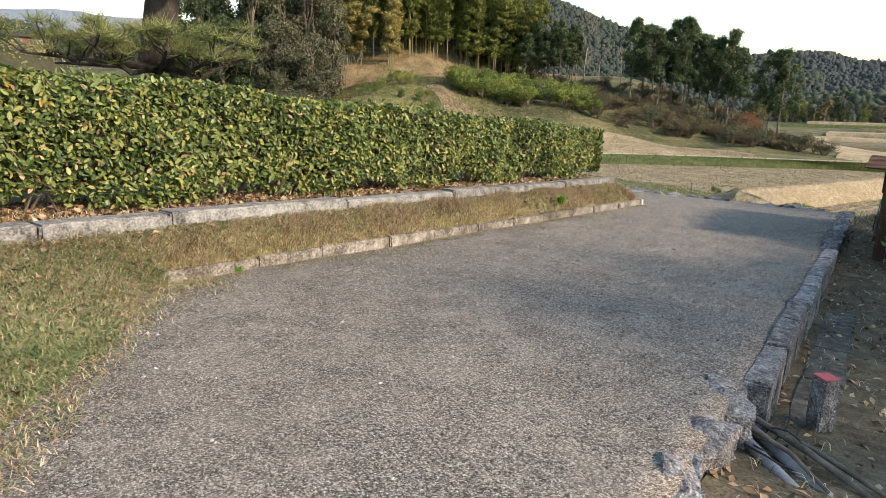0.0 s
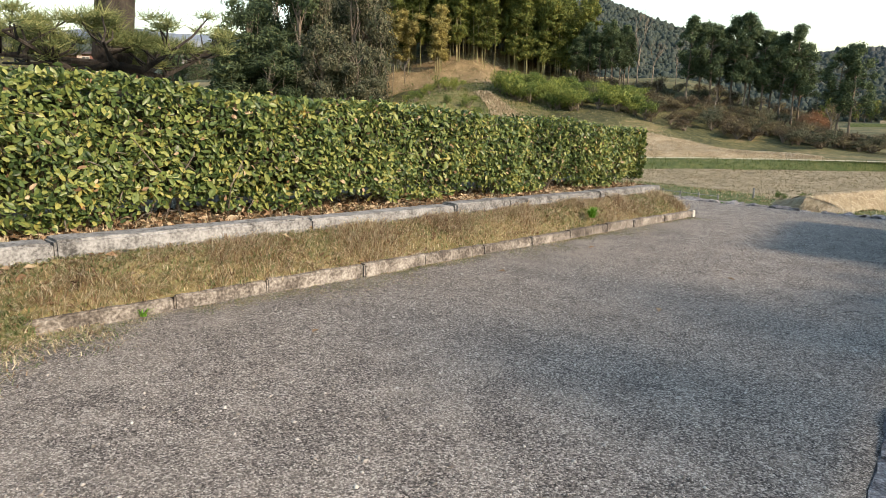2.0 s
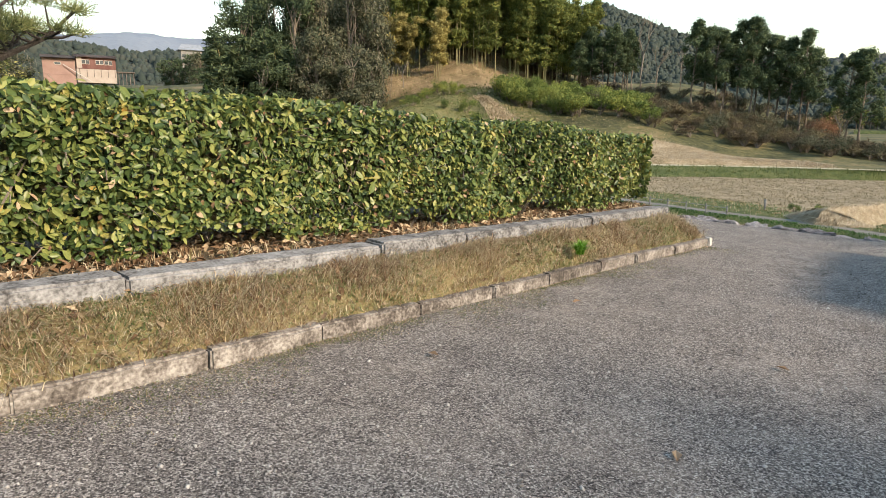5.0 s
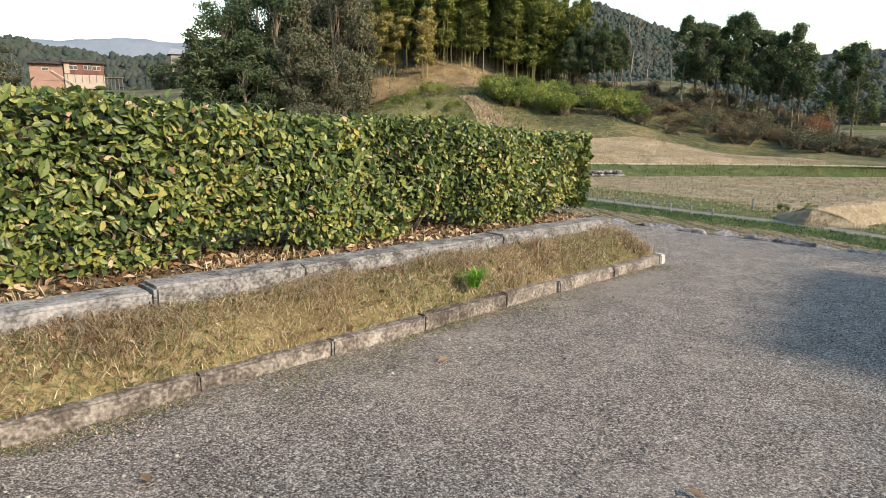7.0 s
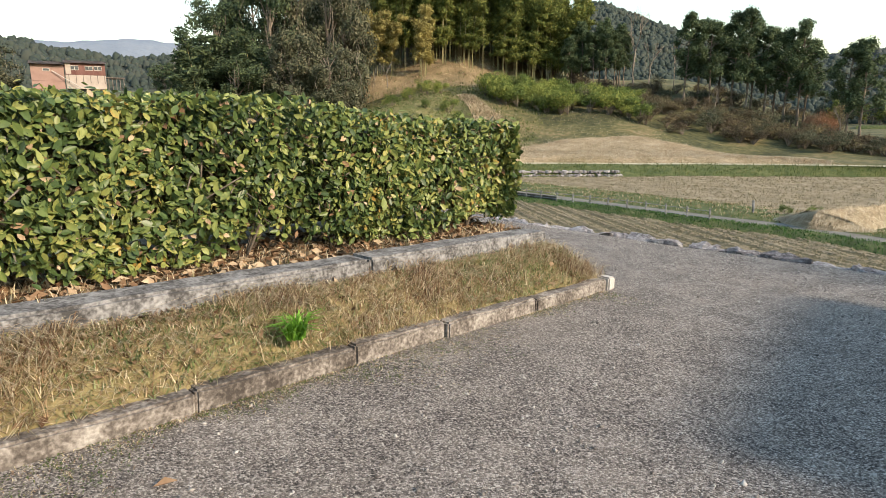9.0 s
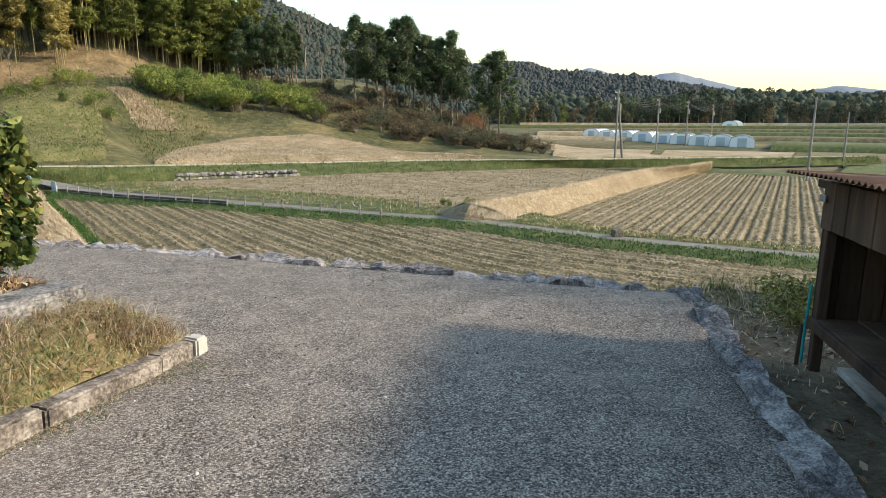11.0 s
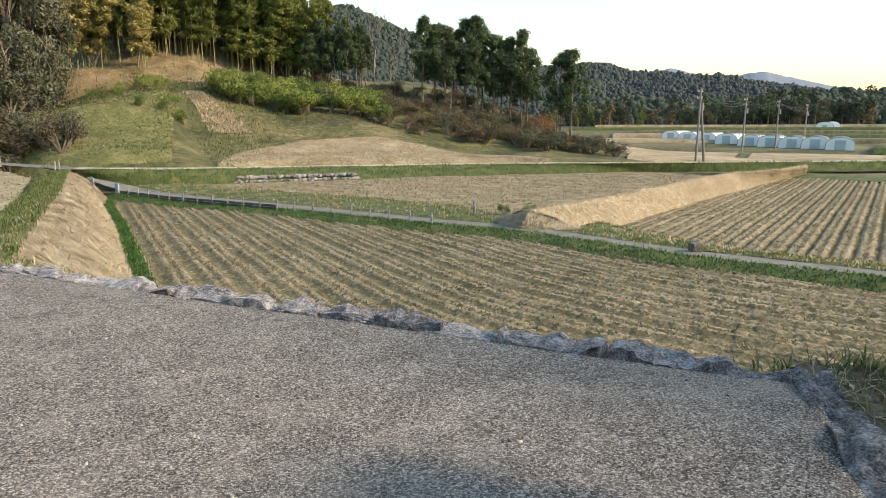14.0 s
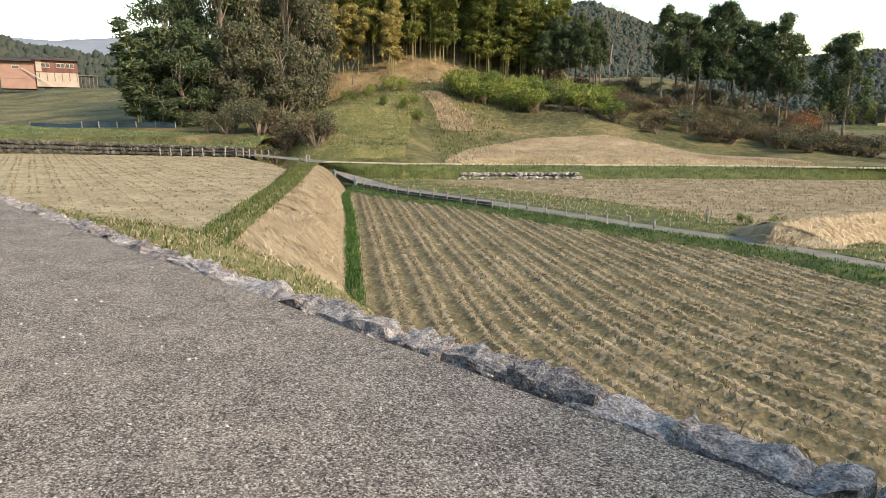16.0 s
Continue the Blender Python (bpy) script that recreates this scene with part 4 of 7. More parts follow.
kerb = empty("kerb", (1.47, 15.8, 0), "low stained concrete kerb along the gravel", "kerb", "", "structure")
KU = Vector((-0.4945, -0.8692, 0))
KN = Vector((-0.8692, 0.4945, 0))
s = 0.0
for k in range(13):
    length = 0.13 if k == 0 else (0.32 if k == 1 else 0.92 + 0.12 * math.sin(k * 2.7))
    if s > 11.0:
        break
    me = block_mesh("kerb_block", length - 0.007, 0.13, 0.42, k * 3.3, M["white_end"] if k == 0 else M["kerb"], 0.014, 0.012, 1 if k == 0 else 8)
    p = Vector((1.47, 15.8, 0)) + KU * (s + length / 2) + KN * (0.065 + 0.012 * math.sin(k * 1.9))
    ob = new("kerb_block", me)
    ob.parent = kerb
    ob.matrix_basis = pose(p.x - 1.47, p.y - 15.8, plane_z(p.x, p.y) - 0.21 + 0.115 + 0.008 * math.sin(k * 5.1), 0, -1.63 + 0.2 * math.sin(k), 240.4 + 0.4 * math.sin(k * 3))
    s += length

wall = empty("garden_wall", (0.806, 15.6, 0), "low wall of lichened concrete blocks", "low wall", "", "structure")
s = 0.0
for k, length in enumerate((2.13, 2.28, 1.07, 2.05, 2.2, 1.1, 2.2, 2.1, 1.1, 2.2)):
    me = block_mesh("wall_block", length - 0.008, 0.27, 0.5, k * 4.7, M["concrete"], 0.02, 0.010, 14)
    x, y, z = along(-s - length / 2, 0.135 + 0.01 * math.sin(k * 2.3), 0.55 - 0.25 + 0.012 * math.sin(k * 3.7))
    ob = new("wall_block", me)
    ob.parent = wall
    ob.matrix_basis = pose(x - 0.806, y - 15.6, z, 0, -1.62, 240.9 + 0.5 * math.sin(k * 4))
    s += length

# planted strip between kerb and wall, litter bed under the hedge
srange = np.linspace(0.38, -16.5, 60)
_, bed_v = strip("planted_strip", [along(a, -0.36 if a > -10.4 else -0.36 + 0.1 * (a + 10.4), 0.10 if a > -10.4 else 0.03) for a in srange], [along(min(a, 0.0), 0.02, 0.43) for a in srange], 100, 10, M["turf"], 0.05, 0.025, label="strip of dry turf between kerb and wall")
_, end_v = strip("planted_strip", [along(0.40, -0.36, 0.1), along(0.0, 0.28, 0.05)], [along(-0.1, -0.3, 0.16), along(-0.1, 0.1, 0.42)], 8, 4, M["turf"], 0.03, 0.01, label="strip of dry turf between kerb and wall")
_, litter_v = strip("litter_bed", [along(a, 0.25, 0.50) for a in np.linspace(0.0, -19.5, 60)], [along(a, 2.2, 0.58) for a in np.linspace(0.0, -19.5, 60)], 90, 10, M["soil"], 0.03, 0.03, label="soil under the hedge covered with dead leaves")
strip("litter_bed", [along(0.02, 0.2, 0.0), along(0.02, 2.2, 0.0)], [along(-0.03, 0.2, 0.51), along(-0.03, 2.2, 0.58)], 10, 3, M["soil"], 0.0, 0.01, label="soil under the hedge covered with dead leaves")

# grass at the kerb's near end and along the wall
_, lawn_v = strip("lawn", [along(a, -0.42 - min(1.2 * max(-10.05 - a, 0), 5.0) - 0.10 * math.sin(a * 5) - 0.06 * math.sin(a * 13), 0.004) for a in np.linspace(-10.0, -19.5, 60)], [along(a, 0.02, 0.40) for a in np.linspace(-10.0, -19.5, 30)], 60, 14, M["lawn"], 0.0, 0.03, label="patchy winter lawn by the gravel")
# lower ground beside the terrace, down to the fields
side_a = [(0.27 + 0.4615 * (y - 4.55) + 0.03 - 0.4 * (1 - float(smooth(3.2, 4.6, y))), y, float(plane_z(0.27 + 0.4615 * (y - 4.55), y)) - 0.012 - 0.35 * float(smooth(4.0, 6.4, y)) + 0.26 * float(smooth(9, 13.5, y))) for y in np.linspace(-6, 17.5, 30)]
side_b = [(x + 3.0, y - 1.2, z - 0.12) for x, y, z in side_a]
_, side_v = strip("side_path", side_a, side_b, 70, 14, M["soil"], 0.0, 0.03, label="bare soil path below the terrace wall")
side_c = [(x + 5.5, y - 2.0, -2.9) for x, y, z in side_b]
_, drop_v = strip("side_slope", side_b, side_c, 50, 8, M["turf"], 0.0, 0.1, label="grassy slope down to the field")
_, tip_v = strip("side_slope", [(side_a[-1][0] - 0.1, side_a[-1][1] - 0.1, side_a[-1][2]), side_b[-1]], [(side_a[-1][0] + 1.0, side_a[-1][1] + 2.2, -2.9), (side_b[-1][0] + 1.5, side_b[-1][1] + 2.4, -2.9)], 16, 8, M["turf"], 0.1, 0.1, label="grassy slope down to the field")


# ---- the hedge ----
def hedge_top(s):
    return 1.56 + 0.022 * np.clip(-np.asarray(s), 0, 13) + 0.03 * np.sin(np.asarray(s) * 1.9)


def hedge_face(s, h):
    """How far the foliage front stands behind the wall's face."""
    return 0.36 + 0.07 * np.sin(np.asarray(s) * 2.3 + np.asarray(h) * 2) + 0.05 * np.sin(np.asarray(s) * 5.7 - np.asarray(h) * 4) + 0.10 * smooth(0.95, 0.6, h)


HEDGE_LEN, HEDGE_BACK = 19.0, 1.35
hedge = empty("hedge", along(-8, 0.8, 0.55), "clipped evergreen hedge with yellowing leaves behind the wall", "hedge")
hb = np.array(along(-8, 0.8, 0.55))


def frame_points(s, n, h):
    p = WALL_0[None] + WALL_U[None] * np.asarray(s)[:, None] + WALL_N[None] * np.asarray(n)[:, None]
    return np.stack([p[:, 0], p[:, 1], plane_z(p[:, 0], p[:, 1]) + h], 1)


def hedge_leaves(count, face, length, width):
    """Leaves over one face of the hedge."""
    s = -RNG.uniform(0.0, 1.0, count) ** 1.0 * HEDGE_LEN
    if face == "front":
        h = 0.57 + (hedge_top(s) - 0.57) * RNG.uniform(0, 1, count) ** 0.95
        n = hedge_face(s, h) + RNG.exponential(0.07, count) + 0.05 * wave(s, h, 6.0, 2)
        hole = (wave(s, h, 3.4, 5) > 0.42) & (RNG.uniform(0, 1, count) < 0.6)
        n = np.where(hole, n + 0.13, n)
        low = RNG.uniform(0, 1, count) > smooth(0.52, 0.74, h + 0.10 * np.sin(s * 3.1))
        normal = np.stack([-WALL_N[0] + 0 * s, -WALL_N[1] + 0 * s, 0.45 + 0 * s], 1)
        keep = ~low
    elif face == "top":
        n = RNG.uniform(0.36, HEDGE_BACK, count)
        h = hedge_top(s) + 0.035 * np.sin(n * 7 + s * 3) - RNG.exponential(0.04, count) + 0.05 * (RNG.uniform(0, 1, count) > 0.96)
        normal = np.stack([0 * s, 0 * s, 1 + 0 * s], 1)
        keep = np.ones(count, bool)
    elif face == "end":
        n = RNG.uniform(0.36, HEDGE_BACK, count)
        h = RNG.uniform(0.66, 1.56, count)
        s = 0.02 - RNG.exponential(0.05, count) + 0.05 * np.sin(h * 6 + n * 3)
        normal = np.stack([WALL_U[0] + 0 * s, WALL_U[1] + 0 * s, 0.4 + 0 * s], 1)
        keep = np.ones(count, bool)
    else:
        h = RNG.uniform(0.7, 1.56, count)
        n = HEDGE_BACK - RNG.exponential(0.05, count)
        normal = np.stack([WALL_N[0] + 0 * s, WALL_N[1] + 0 * s, 0.4 + 0 * s], 1)
        keep = np.ones(count, bool)
    c = frame_points(s, n, h)[keep] - hb
    return c, normal[keep] + RNG.normal(0, 0.75, (keep.sum(), 3)), length, width


sets = [hedge_leaves(52000, "front", 0.070, 0.033), hedge_leaves(14000, "top", 0.072, 0.033), hedge_leaves(2600, "end", 0.085, 0.04), hedge_leaves(2500, "back", 0.11, 0.05)]
v, f = join([(list(a), [tuple(r) for r in b]) for a, b in (oval_leaves(c, n, l, w, RNG) for c, n, l, w in sets)])
fast_mesh("foliage", np.array(v), np.array(f), M["hedge_leaf"], hedge, kind="stuff")
dc, dn, _, _ = hedge_leaves(2200, "front", 0.07, 0.035)
v, f = oval_leaves(dc, dn, 0.062, 0.030, RNG)
fast_mesh("dead_foliage", v, f, M["brown_leaf"], hedge, "withered brown leaves caught in the hedge", "stuff")
# single leaves that stand out of the clipped face
leaf_meshes = []
for k in range(4):
    lv, lf = oval_leaves([(0, 0, 0)], [(0, 0, 1)], 0.10, 0.046, np.random.default_rng(k))
    me = bpy.data.meshes.new("leaf")
    me.from_pydata([tuple(map(float, x)) for x in lv], [], [tuple(map(int, x)) for x in lf])
    me.materials.append(M["hedge_leaf"])
    leaf_meshes.append(me)
c, nrm, _, _ = hedge_leaves(420, "front", 0.1, 0.05)
for k in range(min(280, len(c))):
    ob = new("leaf", leaf_meshes[k % 4])
    ob.parent = hedge
    ob.matrix_basis = Matrix.Translation(Vector(c[k]) + Vector((-WALL_N[0], -WALL_N[1], 0.2)) * 0.06) @ Vector(nrm[k]).to_track_quat("Z", "Y").to_matrix().to_4x4()
# closed dark hull that stands in for the shade among the inner twigs
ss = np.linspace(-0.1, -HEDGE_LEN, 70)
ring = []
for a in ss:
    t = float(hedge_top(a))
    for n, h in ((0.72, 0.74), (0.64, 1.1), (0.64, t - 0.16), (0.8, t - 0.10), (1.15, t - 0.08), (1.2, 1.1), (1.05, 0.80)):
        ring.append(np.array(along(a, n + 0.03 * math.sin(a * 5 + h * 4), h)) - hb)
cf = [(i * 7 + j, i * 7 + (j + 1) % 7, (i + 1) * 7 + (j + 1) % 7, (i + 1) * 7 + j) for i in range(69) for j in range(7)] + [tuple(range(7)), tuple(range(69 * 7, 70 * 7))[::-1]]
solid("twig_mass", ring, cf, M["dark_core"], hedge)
pieces = []
rng = random.Random(11)
for k in range(150):
    a = -rng.uniform(0.1, HEDGE_LEN)
    n0 = rng.uniform(0.6, 0.95)
    p0 = Vector(along(a, n0, 0.52)) - Vector(hb)
    p1 = Vector(along(a + rng.uniform(-0.15, 0.15), n0 - rng.uniform(0.0, 0.25), 0.85)) - Vector(hb)
    p2 = Vector(along(a + rng.uniform(-0.4, 0.4), rng.uniform(0.34, 0.6), rng.uniform(1.0, 1.45))) - Vector(hb)
    pieces.append(tube([p0, p1, p2], [0.013, 0.009, 0.004], 5))
for k in range(230):
    a, h = -rng.uniform(0.1, 15), rng.uniform(0.6, 1.5)
    n0 = float(hedge_face(a, h))
    p0 = Vector(along(a, n0 + 0.12, h)) - Vector(hb)
    p1 = Vector(along(a + rng.uniform(-0.2, 0.2), n0 - rng.uniform(0.0, 0.05), h + rng.uniform(-0.12, 0.15))) - Vector(hb)
    pieces.append(tube([p0, (p0 + p1) / 2 + Vector((0, 0, 0.02)), p1], [0.008, 0.006, 0.003], 4))
v, f = join(pieces)
solid("branchwork", v, f, M["twig"], hedge, "bare grey twigs showing through the leaves")

# dead leaves under the hedge and a few on the turf and gravel
p = loft_points(litter_v[:, :5], 9000)
p[:, 2] += RNG.uniform(0.0, 0.04, len(p))
v, f = leaves(p, np.array((0, 0, 1.0)) + RNG.normal(0, 0.45, (len(p), 3)), 0.085, 0.042, RNG)
tagged(fast_mesh("leaf_litter", v, f, M["brown_leaf"]), "dead brown leaves lying under the hedge", "leaf litter", "", "stuff")
p = np.concatenate([loft_points(bed_v, 260), loft_points(lawn_v, 220)])
p[:, 2] += 0.03
v, f = leaves(p, np.array((0, 0, 1.0)) + RNG.normal(0, 0.35, (len(p), 3)), 0.075, 0.042, RNG)
tagged(fast_mesh("leaf_litter", v, f, M["brown_leaf"]), "scattered dead leaves on the turf", "leaf litter", "", "stuff")
single = bpy.data.meshes.new("dead_leaf")
lv, lf = leaves([(0, 0, 0.008)], [(0, 0, 1)], 0.12, 0.06, np.random.default_rng(5), 0.3)
single.from_pydata([tuple(map(float, x)) for x in lv], [], [tuple(map(int, x)) for x in lf])
single.materials.append(M["brown_leaf"])
for x, y in ((-1.09, 9.8), (0.4, 8.9), (-0.25, 11.6), (1.2, 10.4), (-2.0, 7.4)):
    ob = tagged(new("dead_leaf", single), "dry curled leaf lying on the gravel", "leaf", "leaves on the gravel")
    ob.matrix_basis = pose(x, y, plane_z(x, y) + 0.012, 8, 5, x * 77)

# turf blades on the planted strip and the lawn
p = loft_points(bed_v, 34000)
dry = RNG.uniform(0, 1, len(p)) < 0.66 + 0.45 * wave(p[:, 0], p[:, 1], 1.6)
tall = wave(p[:, 0], p[:, 1], 3.1, 7) > 0.1
tufts("turf_grass", p[dry & ~tall], 2, 0.06, 0.005, 2.2, M["dry_blade"], "matted dry turf on the strip", 0.02)
tufts("turf_grass", p[dry & tall], 2, 0.12, 0.005, 1.9, M["dry_blade"], "longer dry grass on the strip", 0.02)
tufts("turf_grass", p[~dry], 2, 0.045, 0.007, 1.5, M["lawn_blade"], "green blades in the dry turf", 0.012)
p = loft_points(lawn_v[:38], 24000)
dry = RNG.uniform(0, 1, len(p)) < 0.48 + 0.4 * wave(p[:, 0], p[:, 1], 1.3)
tufts("turf_grass", p[dry], 2, 0.05, 0.006, 2.2, M["dry_blade"], "dry blades in the lawn", 0.015)
tufts("turf_grass", p[~dry], 2, 0.045, 0.009, 1.8, M["lawn_blade"], "green blades in the lawn", 0.015)
g = np.array([along(a, -0.40 - min(1.2 * max(-10.05 - a, 0), 5.0) - abs(RNG.normal(0, 0.22)), 0.002) for a in RNG.uniform(-13.5, -9.6, 3200)])
tufts("turf_grass", g[::3], 2, 0.03, 0.006, 1.6, M["lawn_blade"], "sparse grass creeping over the gravel", 0.03)
tufts("turf_grass", g, 1, 0.035, 0.006, 2.2, M["dry_blade"], "sparse dry grass creeping over the gravel", 0.03)
p = loft_points(litter_v[:, :3], 1500)
tufts("turf_grass", p, 3, 0.09, 0.006, 1.0, M["dry_blade"], "thin grass behind the wall", 0.03)
p = loft_points(end_v, 900)
tufts("turf_grass", p, 3, 0.16, 0.006, 0.9, M["dry_blade"], "tall dry grass at the strip's end", 0.03)
# moss and grit along the kerb's foot
p = np.array([along(a, -0.43 - abs(RNG.normal(0, 0.17)) * (1 + 0.6 * math.sin(a * 2.3) + 0.3 * math.sin(a * 7)), 0.003) for a in RNG.uniform(-10.5, 0.3, 7600)])
tufts("turf_grass", p[:4000], 2, 0.011, 0.004, 2.0, M["dry_blade"], "brown grass litter along the kerb", 0.02)
tufts("turf_grass", p[4000:], 3, 0.009, 0.006, 1.4, M["green_blade"], "moss and fine weeds along the kerb", 0.02)


def weed(x, y, z, size, count, label):
    ob = empty("weed", (x, y, z), label, "weed")
    r = np.zeros((count, 3)) + RNG.normal(0, size * 0.12, (count, 3)) * (1, 1, 0)
    v, f = blades(r, size, size * 0.10, 1.0, RNG)
    fast_mesh("leaf_rosette", v, f, M["bright_weed"], ob)


weed(-0.30, 12.78, plane_z(-0.30, 12.78) + 0.25, 0.17, 130, "fresh bright green weed in the dry turf")
weed(*along(-9.3, -0.42, 0.0), 0.08, 40, "small green weed at the kerb's foot")

# loose gravel stones over the terrace
cnt = 16000
loose = np.random.default_rng(12)
px, py = loose.uniform(-4, 6, cnt), loose.uniform(2.5, 20, cnt)
sw = (px - WALL_0[0]) * WALL_N[0] + (py - WALL_0[1]) * WALL_N[1]
right_of = (px - 0.27) - 0.4615 * (py - 4.55)
front = (px - 6.0) * 0.463 + (py - 16.85) * 0.886
ok = (right_of < -0.12) & (front < -0.1) & ((sw < -0.5) | ((px - WALL_0[0]) * WALL_U[0] + (py - WALL_0[1]) * WALL_U[1] > 0.6))
px, py = px[ok], py[ok]
pz = plane_z(px, py) + 0.012 * wave(px, py, 1.1) + 0.004 * wave(px, py, 5.0, 2) + 0.002
k = len(px)
size = np.abs(RNG.normal(0.0045, 0.0035, k)) + 0.004
axes = RNG.normal(size=(k, 3, 3))
axes[:, 0] /= np.linalg.norm(axes[:, 0], axis=1, keepdims=True)
axes[:, 1] -= (axes[:, 0] * axes[:, 1]).sum(1, keepdims=True) * axes[:, 0]
axes[:, 1] /= np.linalg.norm(axes[:, 1], axis=1, keepdims=True)
axes[:, 2] = np.cross(axes[:, 0], axes[:, 1])
c = np.stack([px, py, pz], 1)
corner = np.stack([c + s * axes[:, j] * size[:, None] * w for j, w in ((0, 1.2), (1, 0.9), (2, 0.65)) for s in (1, -1)], 1)
octa = np.array(((0, 2, 4), (2, 1, 4), (1, 3, 4), (3, 0, 4), (2, 0, 5), (1, 2, 5), (3, 1, 5), (0, 3, 5)))
f = (np.arange(k)[:, None, None] * 6 + octa[None]).reshape(-1, 3)
tagged(fast_mesh("gravel_stones", corner.reshape(-1, 3), f, M["pebble"]), "loose grey and white gravel stones", "gravel", "", "stuff")


# ---- trees and shrubs ----
def crown(blobs, count, length, width, rng, droop=0.0, shell=(0.55, 1.05)):
    """Leaf clumps over and in ellipsoids, with gaps."""
    b = np.array(blobs, float)
    wt = b[:, 3] * b[:, 4] + b[:, 3] * b[:, 5]
    pick = rng.choice(len(b), count, p=wt / wt.sum())
    d = rng.normal(size=(count, 3))
    d /= np.linalg.norm(d, axis=1, keepdims=True)
    rr = rng.uniform(shell[0], shell[1], (count, 1)) * (1 + 0.18 * np.sin(d[:, :1] * 9 + pick[:, None]) * np.cos(d[:, 2:] * 7))
    c = b[pick, :3] + d * b[pick, 3:6] * rr
    n = d + rng.normal(0, 0.5, (count, 3)) + np.array((0, 0, 0.35 - droop))
    return leaves(c, n, length, width, rng, 0.15)


def variant(name, parts):
    """A hidden-free prototype: dictionary of meshes for a kind of plant."""
    out = []
    for pname, v, f, mat in parts:
        me = bpy.data.meshes.new(pname)
        v, f = np.asarray([tuple(x) for x in v], np.float32), [tuple(int(i) for i in x) for x in f]
        me.from_pydata(v.tolist(), [], f)
        me.materials.append(mat)
        out.append((pname, me))
    return out


def plant(name, proto, place, turn, scale, label, category, group=""):
    """A plant with the prototype's meshes, standing at a place."""
    ob = new(name)
    ob.matrix_basis = pose(place[0], place[1], place[2], 0, 0, turn) @ Matrix.Diagonal((scale[0], scale[0], scale[1], 1))
    ob.empty_display_size = 0.1
    tagged(ob, label, category, group)
    for pname, me in proto:
        c = new(pname, me)
        c.parent = ob
    return ob


def conifer_proto(seed, h=13.0, bare=0.42, spread=2.3, count=6600, mat="conifer"):
    rng, r = np.random.default_rng(seed), random.Random(seed)
    lean = r.uniform(-0.5, 0.5)
    pts = [(lean * (i / 7) ** 2, 0.15 * math.sin(i), h * 0.97 * i / 7) for i in range(8)]
    pieces = [tube([Vector(p) for p in pts], [0.2 * (1 - 0.85 * i / 7) for i in range(8)], 7)]
    blobs = []
    for k in range(34):
        t = bare + (1 - bare) * (k + r.uniform(0, 0.8)) / 34
        a = r.uniform(0, 6.28)
        reach = spread * (0.12 + 0.85 * math.sin(min(1, (1 - t) / (1 - bare) * 1.05 + 0.05) * 2.1)) * r.uniform(0.35, 1.0)
        x0 = lean * t * t
        tip = Vector((x0 + math.cos(a) * reach, math.sin(a) * reach, h * t + r.uniform(-0.1, 0.5)))
        pieces.append(tube([Vector((x0, 0, h * t - 0.3)), tip * 0.6 + Vector((x0, 0, h * t)) * 0.4, tip], [0.05, 0.035, 0.015], 4))
        blobs.append((*tip, r.uniform(0.5, 0.9), r.uniform(0.5, 0.9), r.uniform(0.5, 0.95)))
    for k in range(6):
        blobs.append((lean + r.uniform(-0.5, 0.5), r.uniform(-0.5, 0.5), h * r.uniform(0.86, 0.99), r.uniform(0.4, 0.7), r.uniform(0.4, 0.7), r.uniform(0.5, 0.9)))
    tv, tf = join(pieces)
    cv, cf = crown(blobs, count, 0.38, 0.16, rng, 0.25, (0.25, 1.1))
    return variant("tree", [("trunk", tv, tf, M["bark"]), ("crown", cv, cf, M[mat])])


def bamboo_proto(seed, h=14.0, mat="bamboo_leaf", count=1250):
    rng, r = np.random.default_rng(seed), random.Random(seed)
    bx, by = r.uniform(-2.0, 2.0), r.uniform(-1.6, 1.2)
    pts = [Vector((bx * (i / 8) ** 2.6, by * (i / 8) ** 2.6, h * i / 8 * (1 - 0.06 * (i / 8) ** 4))) for i in range(9)]
    tv, tf = tube(pts, [0.055 * (1 - 0.85 * i / 8) for i in range(9)], 6)
    blobs = []
    for k in range(20):
        t = r.uniform(0.26, 1.0)
        p = pts[min(8, int(t * 8))].lerp(pts[min(8, int(t * 8) + 1)], t * 8 % 1)
        a = r.uniform(0, 6.28)
        d = r.uniform(0.2, 0.9) * (1.25 - 0.5 * t)
        blobs.append((p.x + math.cos(a) * d, p.y + math.sin(a) * d, p.z - 0.15, r.uniform(0.5, 0.9), r.uniform(0.5, 0.9), r.uniform(0.4, 0.75)))
    cv, cf = crown(blobs, count, 0.58, 0.17, rng, 0.3, (0.25, 1.15))
    return variant("bamboo", [("culm", tv, tf, M["culm"]), ("foliage", cv, cf, M[mat])])


